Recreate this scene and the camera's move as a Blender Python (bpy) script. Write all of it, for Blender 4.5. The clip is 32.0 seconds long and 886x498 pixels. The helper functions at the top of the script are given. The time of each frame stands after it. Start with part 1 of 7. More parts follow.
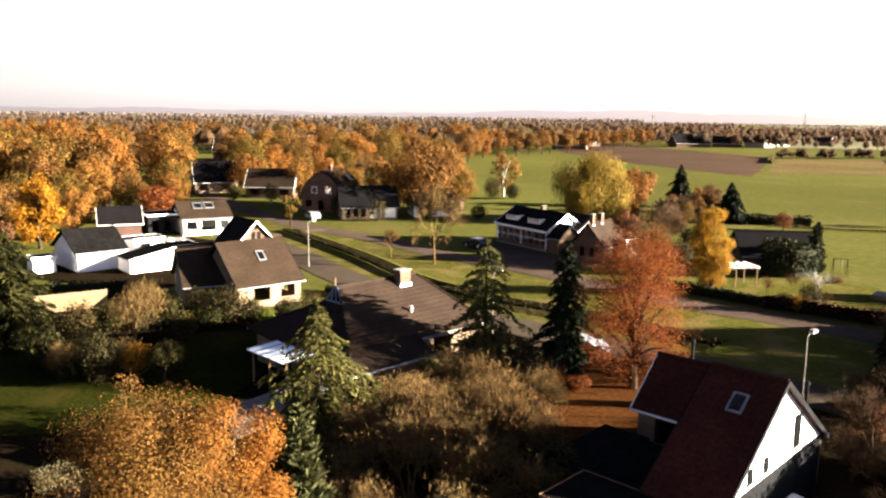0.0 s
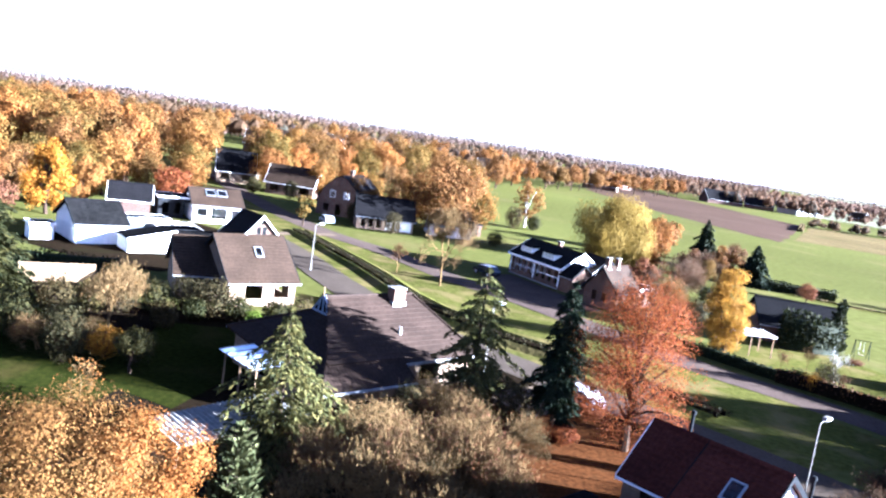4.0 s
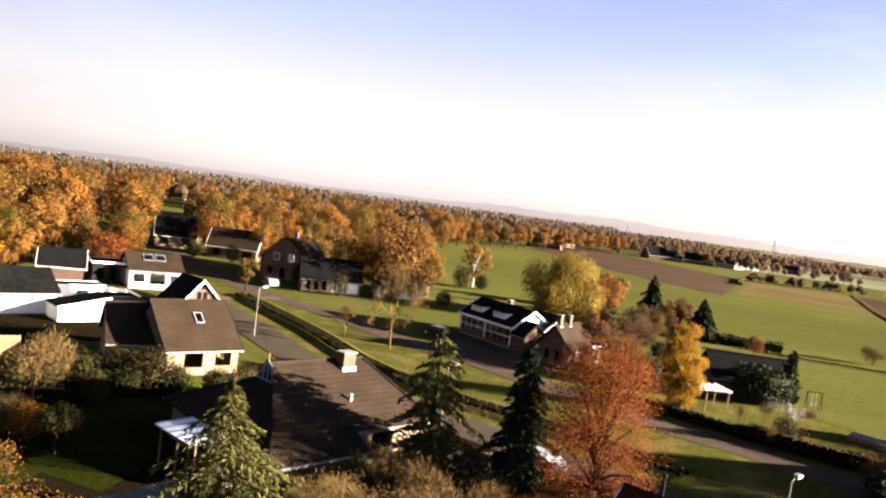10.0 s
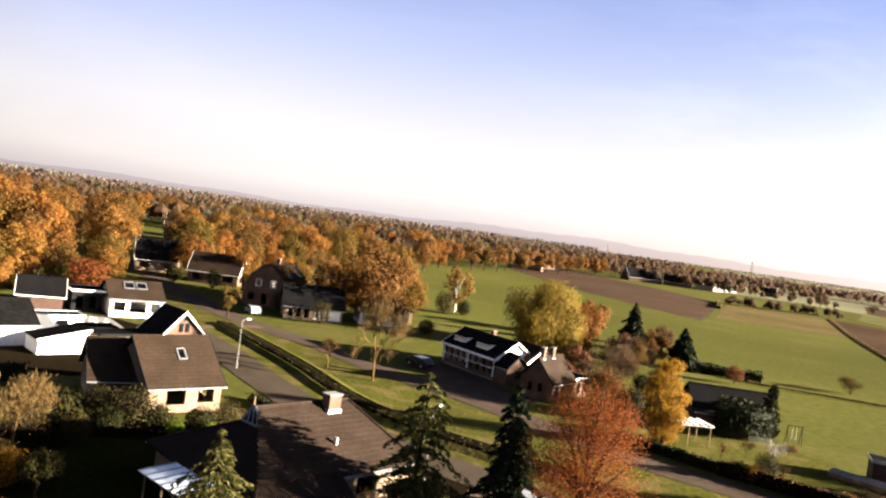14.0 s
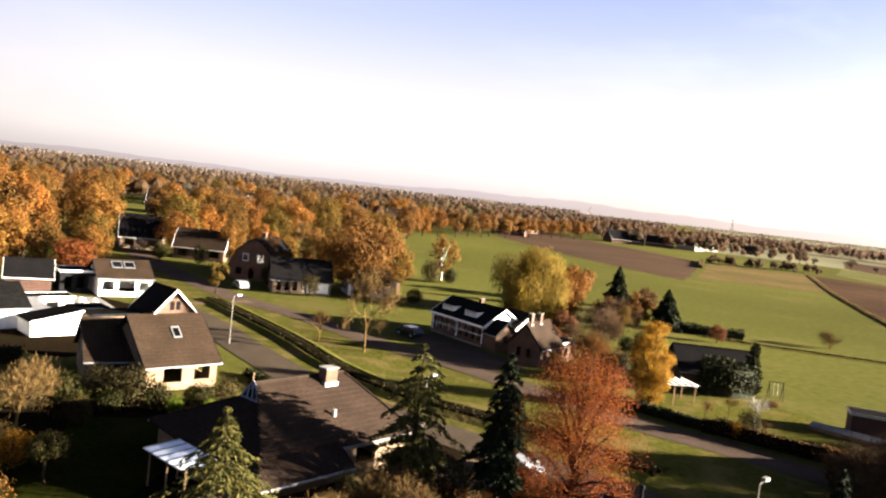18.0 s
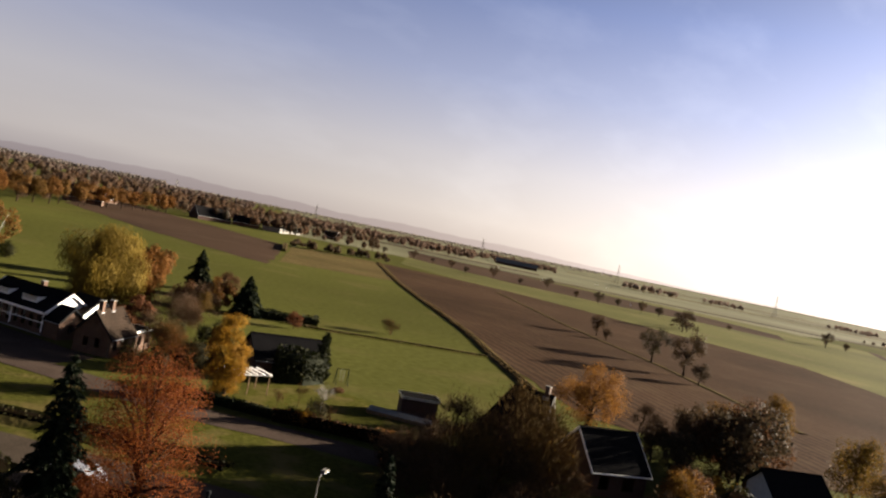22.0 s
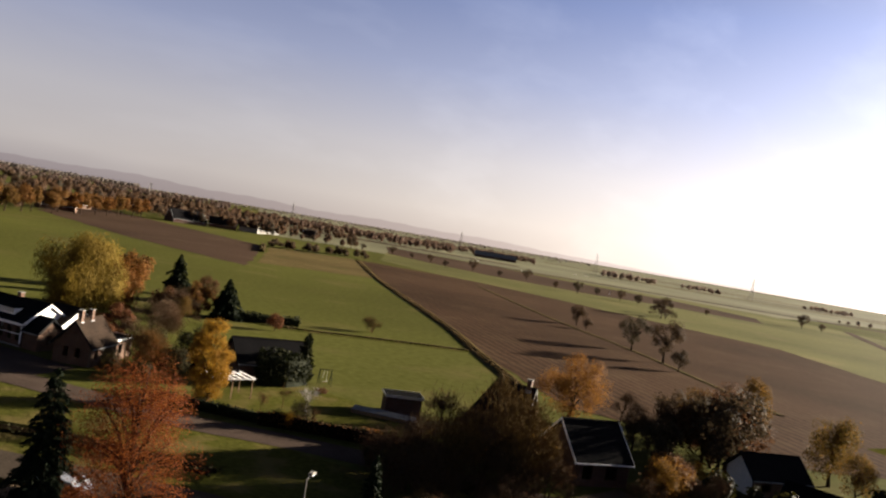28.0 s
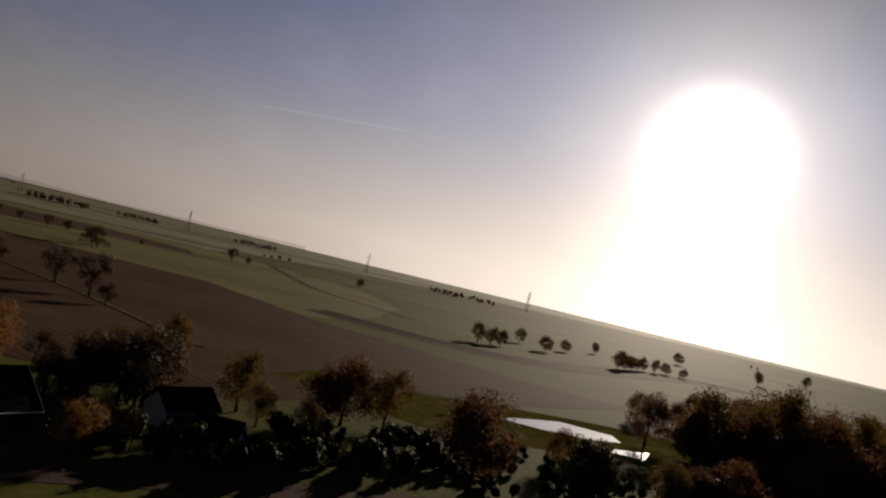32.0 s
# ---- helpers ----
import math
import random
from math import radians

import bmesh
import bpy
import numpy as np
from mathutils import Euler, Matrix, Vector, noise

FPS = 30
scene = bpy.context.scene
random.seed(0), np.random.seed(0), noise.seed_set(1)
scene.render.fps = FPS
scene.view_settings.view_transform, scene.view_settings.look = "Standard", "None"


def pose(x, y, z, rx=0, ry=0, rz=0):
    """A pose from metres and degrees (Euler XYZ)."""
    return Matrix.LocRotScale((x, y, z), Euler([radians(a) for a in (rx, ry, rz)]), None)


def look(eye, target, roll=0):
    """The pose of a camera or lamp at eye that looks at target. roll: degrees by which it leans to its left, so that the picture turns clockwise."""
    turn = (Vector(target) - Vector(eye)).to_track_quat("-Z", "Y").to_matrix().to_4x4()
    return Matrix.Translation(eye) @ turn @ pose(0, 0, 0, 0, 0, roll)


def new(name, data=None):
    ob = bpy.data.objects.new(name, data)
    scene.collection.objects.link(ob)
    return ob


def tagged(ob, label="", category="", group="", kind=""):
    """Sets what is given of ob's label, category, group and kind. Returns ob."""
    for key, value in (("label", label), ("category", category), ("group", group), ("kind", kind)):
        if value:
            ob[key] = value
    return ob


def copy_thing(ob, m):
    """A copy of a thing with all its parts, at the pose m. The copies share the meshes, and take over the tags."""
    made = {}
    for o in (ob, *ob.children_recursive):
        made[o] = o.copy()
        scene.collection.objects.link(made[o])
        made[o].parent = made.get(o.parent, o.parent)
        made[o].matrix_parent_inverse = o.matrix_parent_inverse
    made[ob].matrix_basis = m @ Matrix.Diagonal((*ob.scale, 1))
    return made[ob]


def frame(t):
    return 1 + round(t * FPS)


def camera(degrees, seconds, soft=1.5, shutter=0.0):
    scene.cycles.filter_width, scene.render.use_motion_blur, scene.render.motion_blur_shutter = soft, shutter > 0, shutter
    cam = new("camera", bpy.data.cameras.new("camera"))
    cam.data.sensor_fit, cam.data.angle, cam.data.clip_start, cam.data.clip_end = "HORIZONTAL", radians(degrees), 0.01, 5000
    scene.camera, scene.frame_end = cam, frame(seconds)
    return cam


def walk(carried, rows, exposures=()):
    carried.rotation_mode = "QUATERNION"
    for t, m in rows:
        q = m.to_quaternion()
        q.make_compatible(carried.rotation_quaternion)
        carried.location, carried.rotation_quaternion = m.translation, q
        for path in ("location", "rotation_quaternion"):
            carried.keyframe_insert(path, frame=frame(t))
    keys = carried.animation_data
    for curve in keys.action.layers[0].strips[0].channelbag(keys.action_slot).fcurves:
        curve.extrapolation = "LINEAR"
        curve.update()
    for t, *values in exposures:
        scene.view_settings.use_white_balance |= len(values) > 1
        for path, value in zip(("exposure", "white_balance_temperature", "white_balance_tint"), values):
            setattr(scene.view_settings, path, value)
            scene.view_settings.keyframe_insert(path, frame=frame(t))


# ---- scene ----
cam = camera(58.5, 32.0, soft=2.3)
PATH = [
    (0.0, pose(-0.02, 0.02, 19.29, 80.49, -0.77, 0.00)),
    (0.5, pose(-0.03, -0.13, 19.44, 78.17, -4.81, 2.17)),
    (1.0, pose(0.10, -0.08, 19.44, 78.39, -6.74, 3.77)),
    (1.5, pose(0.24, 0.18, 19.19, 76.34, -10.96, 3.27)),
    (2.0, pose(0.19, 0.63, 19.18, 74.77, -5.04, 1.22)),
    (2.5, pose(0.40, 1.30, 19.05, 77.66, -3.36, 1.79)),
    (4.5, pose(1.57, 4.37, 18.95, 83.50, -9.82, 2.40)),
    (5.0, pose(1.73, 4.96, 18.80, 87.14, -9.99, 1.75)),
    (5.5, pose(1.68, 5.46, 18.68, 90.43, -9.85, 0.57)),
    (6.0, pose(1.57, 5.81, 18.69, 88.01, -10.66, -0.60)),
    (6.5, pose(1.42, 5.90, 18.64, 88.50, -8.93, -1.24)),
    (7.0, pose(1.27, 5.94, 18.68, 90.13, -7.83, -1.92)),
    (7.5, pose(1.19, 5.81, 18.62, 88.13, -6.32, -1.90)),
    (8.0, pose(1.12, 5.67, 18.43, 87.00, -7.44, -1.53)),
    (8.5, pose(0.99, 5.73, 18.46, 86.21, -7.30, -1.34)),
    (9.0, pose(1.00, 5.68, 18.50, 86.12, -7.33, -1.42)),
    (9.5, pose(1.00, 5.71, 18.46, 86.44, -8.12, -1.19)),
    (10.0, pose(0.88, 5.84, 18.56, 86.77, -7.69, -1.44)),
    (10.5, pose(0.82, 5.85, 18.74, 87.34, -6.81, -1.74)),
    (11.0, pose(0.64, 5.94, 19.15, 87.63, -7.16, -1.71)),
    (11.5, pose(0.62, 5.93, 19.36, 87.54, -7.34, -1.70)),
    (12.0, pose(0.47, 6.03, 19.74, 87.95, -6.65, -1.90)),
    (12.5, pose(0.39, 5.99, 19.91, 87.97, -6.05, -1.87)),
    (13.0, pose(0.32, 5.94, 20.13, 87.55, -7.50, -1.58)),
    (13.5, pose(0.27, 5.77, 20.17, 87.78, -7.50, -1.62)),
    (14.0, pose(0.17, 5.74, 20.26, 88.28, -8.13, -2.85)),
    (14.5, pose(0.08, 5.50, 20.30, 87.42, -6.92, -3.98)),
    (15.0, pose(0.04, 5.26, 20.36, 85.98, -7.57, -4.01)),
    (15.5, pose(-0.12, 5.14, 20.43, 86.32, -8.51, -3.87)),
    (17.5, pose(-0.58, 4.79, 20.79, 86.43, -5.95, -4.39)),
    (18.0, pose(-0.47, 4.65, 20.73, 86.04, -6.52, -4.18)),
    (18.5, pose(-0.57, 4.82, 20.98, 85.86, -5.90, -4.19)),
    (19.0, pose(-0.41, 4.71, 21.26, 86.38, -7.98, -3.25)),
    (19.5, pose(-0.32, 4.66, 21.44, 86.44, -8.70, -4.31)),
    (20.0, pose(-0.30, 4.61, 21.85, 88.56, -8.59, -8.07)),
    (20.5, pose(-0.41, 4.74, 22.14, 89.24, -7.36, -14.62)),
    (21.0, pose(-0.40, 4.35, 22.35, 89.96, -8.04, -25.91)),
    (21.5, pose(-0.53, 4.52, 22.45, 90.73, -10.02, -32.51)),
    (22.0, pose(-0.63, 4.31, 22.45, 89.11, -11.54, -33.67)),
    (22.5, pose(-0.80, 4.42, 22.45, 87.79, -9.92, -33.98)),
    (23.0, pose(-0.96, 4.14, 22.41, 89.09, -11.34, -34.09)),
    (23.5, pose(-1.04, 4.13, 22.36, 87.03, -8.78, -34.43)),
    (24.0, pose(-1.06, 4.16, 22.49, 86.90, -9.73, -33.88)),
    (24.5, pose(-1.07, 4.11, 22.57, 87.94, -10.75, -34.05)),
    (25.0, pose(-0.86, 4.07, 22.55, 87.59, -9.01, -34.53)),
    (25.5, pose(-0.86, 4.12, 22.61, 89.09, -8.51, -34.99)),
    (27.5, pose(-0.84, 4.07, 22.91, 90.74, -10.31, -34.78)),
    (28.0, pose(-1.06, 3.79, 22.89, 88.98, -9.67, -35.27)),
    (28.5, pose(-1.03, 3.48, 23.21, 88.89, -9.45, -36.46)),
    (29.0, pose(-1.38, 3.15, 23.69, 88.81, -9.72, -43.58)),
    (29.5, pose(-1.56, 2.63, 24.15, 91.28, -10.53, -53.18)),
    (30.0, pose(-1.69, 2.50, 24.36, 91.91, -10.31, -67.07)),
    (30.5, pose(-1.60, 2.96, 24.47, 91.85, -11.63, -73.54)),
    (31.0, pose(-1.46, 2.91, 24.43, 91.16, -12.59, -74.35)),
    (31.5, pose(-1.45, 2.82, 24.44, 90.37, -10.87, -74.66)),
    (32.0, pose(-1.45, 2.72, 24.42, 92.16, -13.48, -75.17)),
]
EXPOSURES = [(0, 3.86, 6600, 12), (0.4, 5.24, 3620, 25), (2.5, 5.49, 3620, 25), (4.5, 4.46, 5300, 13), (5.3, 3.65, 6500, 11), (6.5, 3.45, 6500, 11), (8.5, 3.56, 6600, 11), (9.5, 3.66, 6600, 12), (13, 3.56, 6500, 12), (15, 3.61, 6600, 12), (19.2, 3.66, 6600, 12), (20.5, 3.21, 6500, 11), (21.5, 2.66, 6500, 12), (22, 2.51, 6500, 12), (23, 2.66, 6500, 12), (24, 3.11, 6600, 12), (25, 2.91, 6550, 12), (27.9, 2.46, 6450, 12), (29, 2.41, 6500, 13), (29.4, 2.11, 6500, 13), (29.95, 1.85, 6550, 13), (30.4, 0.76, 6600, 14), (32, 0.41, 6600, 14)]
walk(cam, PATH, EXPOSURES)

# ---- sky, sun ----
SUN_AZ, SUN_EL = 92.0, 12.6
TRAIL_ENDS = ((59.78, 8.81), (70.4, 9.75))
sun_dir = Vector((math.sin(radians(SUN_AZ)) * math.cos(radians(SUN_EL)), math.cos(radians(SUN_AZ)) * math.cos(radians(SUN_EL)), math.sin(radians(SUN_EL))))
world = bpy.data.worlds.new("sky")
scene.world = world
world.use_nodes = True
wn, wl = world.node_tree.nodes, world.node_tree.links
wn.clear()
w_out = wn.new("ShaderNodeOutputWorld")
w_bg = wn.new("ShaderNodeBackground")
w_sky = wn.new("ShaderNodeTexSky")
w_sky.sky_type = "NISHITA"
w_sky.sun_disc = False
w_sky.sun_elevation = radians(SUN_EL)
w_sky.sun_rotation = radians(SUN_AZ)
w_sky.air_density, w_sky.dust_density, w_sky.ozone_density = 1.0, 1.6, 1.0
w_bg.inputs["Strength"].default_value = 0.0022
w_co = wn.new("ShaderNodeTexCoord")
w_dot = wn.new("ShaderNodeVectorMath")
w_dot.operation = "DOT_PRODUCT"
w_dot.inputs[1].default_value = sun_dir
wl.new(w_co.outputs["Generated"], w_dot.inputs[0])


def w_math(op, a, b):
    k = wn.new("ShaderNodeMath")
    k.operation = op
    for i, v in enumerate((a, b)):
        if isinstance(v, (int, float)):
            k.inputs[i].default_value = v
        else:
            wl.new(v, k.inputs[i])
    return k.outputs[0]


# thin mist: bright and white at the horizon, blue and dark overhead, with a bright aureole round the sun
w_sep = wn.new("ShaderNodeSeparateXYZ")
wl.new(w_co.outputs["Generated"], w_sep.inputs[0])
w_ramp = wn.new("ShaderNodeValToRGB")
SKY = [(0, (0.066, 0.0594, 0.0594)), (0.03, (0.0847, 0.0781, 0.0765)), (0.1, (0.0814, 0.0781, 0.0836)), (0.2, (0.0506, 0.0561, 0.0822)), (0.3, (0.0279, 0.0358, 0.0665)), (0.42, (0.00835, 0.0123, 0.0268)), (1, (0.000759, 0.00139, 0.00408))]
while len(w_ramp.color_ramp.elements) < len(SKY):
    w_ramp.color_ramp.elements.new(0.5)
for e, (p, c) in zip(w_ramp.color_ramp.elements, SKY):
    e.position, e.color = p, (*c, 1)
wl.new(w_math("MAXIMUM", w_sep.outputs["Z"], 0.0), w_ramp.inputs["Fac"])
w_cos = w_math("MAXIMUM", w_dot.outputs["Value"], 0.0)
# low mist lit up below the sun
w_flat = wn.new("ShaderNodeVectorMath")
w_flat.operation = "MULTIPLY"
w_flat.inputs[1].default_value = (1, 1, 0)
wl.new(w_co.outputs["Generated"], w_flat.inputs[0])
w_unit = wn.new("ShaderNodeVectorMath")
w_unit.operation = "NORMALIZE"
wl.new(w_flat.outputs["Vector"], w_unit.inputs[0])
w_side = wn.new("ShaderNodeVectorMath")
w_side.operation = "DOT_PRODUCT"
w_side.inputs[1].default_value = (math.sin(radians(SUN_AZ)), math.cos(radians(SUN_AZ)), 0)
wl.new(w_unit.outputs["Vector"], w_side.inputs[0])
low_mist = w_math("MULTIPLY", w_math("POWER", w_math("MAXIMUM", w_side.outputs["Value"], 0.0), 11.0), w_math("POWER", w_math("MAXIMUM", w_math("SUBTRACT", 1.0, w_math("MULTIPLY", w_math("MAXIMUM", w_sep.outputs["Z"], 0.0), 3.6)), 0.0), 3.0))
far_mist = w_math("MULTIPLY", w_math("POWER", w_math("MAXIMUM", w_side.outputs["Value"], 0.0), 2.5), w_math("POWER", w_math("MAXIMUM", w_math("SUBTRACT", 1.0, w_math("MULTIPLY", w_math("MAXIMUM", w_sep.outputs["Z"], 0.0), 3.0)), 0.0), 2.0))
low_mist = w_math("ADD", low_mist, w_math("MULTIPLY", far_mist, 0.35))
# the bright column of mist between the sun and the horizon
column = w_math("MULTIPLY", w_math("POWER", w_math("MAXIMUM", w_side.outputs["Value"], 0.0), 170.0), w_math("MAXIMUM", w_math("SUBTRACT", 1.0, w_math("MULTIPLY", w_math("MAXIMUM", w_sep.outputs["Z"], 0.0), 3.2)), 0.0))
low_mist = w_math("ADD", low_mist, w_math("MULTIPLY", column, 1.5))
glow = w_math("ADD", w_math("MULTIPLY", low_mist, 0.6), w_math("ADD", w_math("ADD", w_math("MULTIPLY", w_math("POWER", w_cos, 12.0), 0.26), w_math("MULTIPLY", w_math("POWER", w_cos, 90.0), 0.6)), w_math("MULTIPLY", w_math("POWER", w_cos, 900.0), 8.0)))
w_tint = wn.new("ShaderNodeVectorMath")
w_tint.operation = "SCALE"
w_tint.inputs[0].default_value = (0.55, 0.505, 0.43)
wl.new(glow, w_tint.inputs["Scale"])
w_dust = wn.new("ShaderNodeVectorMath")
w_dust.operation = "SCALE"
w_dust.inputs[0].default_value = (0.05, 0.034, 0.013)
wl.new(w_math("MULTIPLY", w_math("POWER", w_math("MAXIMUM", w_side.outputs["Value"], 0.0), 1.4), w_math("POWER", w_math("MAXIMUM", w_math("SUBTRACT", 1.0, w_math("MULTIPLY", w_math("MAXIMUM", w_sep.outputs["Z"], 0.0), 5.0)), 0.0), 2.0)), w_dust.inputs["Scale"])
w_warm = wn.new("ShaderNodeVectorMath")
w_warm.operation = "ADD"
wl.new(w_tint.outputs["Vector"], w_warm.inputs[0])
wl.new(w_dust.outputs["Vector"], w_warm.inputs[1])
w_mix = wn.new("ShaderNodeMix")
w_mix.data_type, w_mix.blend_type = "RGBA", "ADD"
w_mix.inputs["Factor"].default_value = 1.0
w_fwd = wn.new("ShaderNodeVectorMath")
w_fwd.operation = "SCALE"
wl.new(w_ramp.outputs["Color"], w_fwd.inputs[0])
# the sky dims away from the sun
w_away = wn.new("ShaderNodeMapRange")
w_away.interpolation_type = "SMOOTHSTEP"
for key, v in (("From Min", -1.0), ("From Max", -0.15), ("To Min", 0.4), ("To Max", 1.0)):
    w_away.inputs[key].default_value = v
wl.new(w_dot.outputs["Value"], w_away.inputs["Value"])
wl.new(w_math("MULTIPLY", w_away.outputs["Result"], w_math("ADD", 1.0, w_math("MULTIPLY", w_math("POWER", w_cos, 4.0), 2.0))), w_fwd.inputs["Scale"])
wl.new(w_fwd.outputs["Vector"], w_mix.inputs["A"])
wl.new(w_warm.outputs["Vector"], w_mix.inputs["B"])
w_map = wn.new("ShaderNodeMapping")
w_map.inputs["Rotation"].default_value, w_map.inputs["Scale"].default_value = (0.0, radians(24), radians(38)), (1.2, 7.0, 9.0)
wl.new(w_co.outputs["Generated"], w_map.inputs["Vector"])
w_streak = wn.new("ShaderNodeTexNoise")
w_streak.inputs["Scale"].default_value, w_streak.inputs["Detail"].default_value, w_streak.inputs["Roughness"].default_value = 1.6, 5.0, 0.55
wl.new(w_map.outputs["Vector"], w_streak.inputs["Vector"])
w_thin = wn.new("ShaderNodeMapRange")
for key, v in (("From Min", 0.48), ("From Max", 0.75), ("To Min", 0.0), ("To Max", 0.018)):
    w_thin.inputs[key].default_value = v
wl.new(w_streak.outputs["Fac"], w_thin.inputs["Value"])
cirrus = w_math("MULTIPLY", w_thin.outputs["Result"], w_math("ADD", w_math("MULTIPLY", w_cos, 0.8), 0.2))
TRAIL = [Vector((math.sin(radians(a)) * math.cos(radians(e)), math.cos(radians(a)) * math.cos(radians(e)), math.sin(radians(e)))) for a, e in TRAIL_ENDS]
across, middle = TRAIL[0].cross(TRAIL[1]).normalized(), (TRAIL[0] + TRAIL[1]).normalized()
w_off = wn.new("ShaderNodeVectorMath")
w_off.operation = "DOT_PRODUCT"
w_off.inputs[1].default_value = across
wl.new(w_co.outputs["Generated"], w_off.inputs[0])
w_near = wn.new("ShaderNodeVectorMath")
w_near.operation = "DOT_PRODUCT"
w_near.inputs[1].default_value = middle
wl.new(w_co.outputs["Generated"], w_near.inputs[0])
line = w_math("MAXIMUM", w_math("SUBTRACT", 1.0, w_math("MULTIPLY", w_math("ABSOLUTE", w_off.outputs["Value"], 0.0), 480.0)), 0.0)
span = w_math("GREATER_THAN", w_near.outputs["Value"], middle.dot(TRAIL[0]))
trail = w_math("MULTIPLY", w_math("MULTIPLY", line, span), 0.032)
w_cloud = wn.new("ShaderNodeMix")
w_cloud.data_type, w_cloud.blend_type = "RGBA", "ADD"
w_cloud.inputs["Factor"].default_value = 1.0
wl.new(w_mix.outputs["Result"], w_cloud.inputs["A"])
wl.new(w_math("ADD", cirrus, trail), w_cloud.inputs["B"])
w_haze = wn.new("ShaderNodeBackground")
wl.new(w_cloud.outputs["Result"], w_haze.inputs["Color"])
wl.new(w_sky.outputs["Color"], w_bg.inputs["Color"])
w_add = wn.new("ShaderNodeAddShader")
wl.new(w_bg.outputs["Background"], w_add.inputs[0])
wl.new(w_haze.outputs["Background"], w_add.inputs[1])
wl.new(w_add.outputs["Shader"], w_out.inputs["Surface"])
sun = new("sun", bpy.data.lights.new("sun", "SUN"))
sun.data.energy, sun.data.angle, sun.data.color = 5.4, radians(0.6), (1.0, 0.87, 0.69)
sun.matrix_world = look(sun_dir * 100, (0, 0, 0))


# ---- materials ----
def material(name, rough=0.8, metal=0.0, spec=0.1):
    m = bpy.data.materials.new(name)
    m.use_nodes = True
    b = m.node_tree.nodes["Principled BSDF"]
    b.inputs["Roughness"].default_value, b.inputs["Metallic"].default_value = rough, metal
    b.inputs["Specular IOR Level"].default_value = spec
    return m, m.node_tree.nodes, m.node_tree.links, b


def noise_node(n, l, scale, detail=4.0, co=None):
    t = n.new("ShaderNodeTexNoise")
    t.inputs["Scale"].default_value, t.inputs["Detail"].default_value = scale, detail
    if co is not None:
        l.new(co, t.inputs["Vector"])
    return t.outputs["Fac"]


def ramp(n, l, fac, stops):
    r = n.new("ShaderNodeValToRGB")
    while len(r.color_ramp.elements) < len(stops):
        r.color_ramp.elements.new(0.5)
    for e, (p, c) in zip(r.color_ramp.elements, stops):
        e.position, e.color = p, (*c, 1)
    l.new(fac, r.inputs["Fac"])
    return r.outputs["Color"]


def mix(n, l, mode, fac, a, b):
    x = n.new("ShaderNodeMix")
    x.data_type, x.blend_type = "RGBA", mode
    for key, v in (("Factor", fac), ("A", a), ("B", b)):
        if isinstance(v, (int, float)):
            x.inputs[key].default_value = v
        elif isinstance(v, tuple):
            x.inputs[key].default_value = (*v, 1)
        else:
            l.new(v, x.inputs[key])
    return x.outputs["Result"]


def bump(n, l, height, b, strength=0.4, dist=0.05):
    k = n.new("ShaderNodeBump")
    k.inputs["Strength"].default_value, k.inputs["Distance"].default_value = strength, dist
    l.new(height, k.inputs["Height"])
    l.new(k.outputs["Normal"], b.inputs["Normal"])


def surface(name, dark, light, scale=3.0, rough=0.8, bump_s=0.3, big=0.15, stain=0.25, metal=0.0, spec=0.004):
    """Grain at two scales plus large stains, in object space."""
    m, n, l, b = material(name, rough, metal, spec)
    co = n.new("ShaderNodeTexCoord").outputs["Object"]
    fine, coarse = noise_node(n, l, scale, 6, co), noise_node(n, l, scale * big, 3, co)
    c = ramp(n, l, fine, [(0.3, dark), (0.7, light)])
    shade = ramp(n, l, coarse, [(0.3, (1 - stain,) * 3), (0.7, (1, 1, 1))])
    l.new(mix(n, l, "MULTIPLY", 1.0, c, shade), b.inputs["Base Color"])
    bump(n, l, fine, b, bump_s, 0.03)
    return m


def ground_mat(name, stops, fine=1.6, mid=0.14, big=0.02, dry=(0.16, 0.13, 0.05), dry_at=(0.55, 0.75), rough=0.9, bump_d=0.05, stripes=None, spec=0.0):
    m, n, l, b = material(name, rough, 0.0, spec)
    co = n.new("ShaderNodeTexCoord").outputs["Object"]
    f, g, h = noise_node(n, l, fine, 8, co), noise_node(n, l, mid, 5, co), noise_node(n, l, big, 3, co)
    c = ramp(n, l, f, stops)
    c = mix(n, l, "MIX", ramp(n, l, g, [(dry_at[0], (0, 0, 0)), (dry_at[1], (0.8, 0.8, 0.8))]), c, dry)
    c = mix(n, l, "MULTIPLY", 1.0, c, ramp(n, l, h, [(0.3, (0.72, 0.72, 0.72)), (0.7, (1.15, 1.15, 1.15))]))
    if stripes:
        angle, wide, amount = stripes
        mp = n.new("ShaderNodeMapping")
        mp.inputs["Rotation"].default_value = (0, 0, radians(angle))
        l.new(co, mp.inputs["Vector"])
        w = n.new("ShaderNodeTexWave")
        w.inputs["Scale"].default_value, w.inputs["Distortion"].default_value = 0.314 / wide, 3.0
        w.inputs["Detail"].default_value = 3
        l.new(mp.outputs["Vector"], w.inputs["Vector"])
        c = mix(n, l, "MULTIPLY", 1.0, c, ramp(n, l, w.outputs["Fac"], [(0.2, (1 - amount,) * 3), (0.8, (1, 1, 1))]))
    l.new(c, b.inputs["Base Color"])
    bump(n, l, f, b, 0.6, bump_d)
    return m


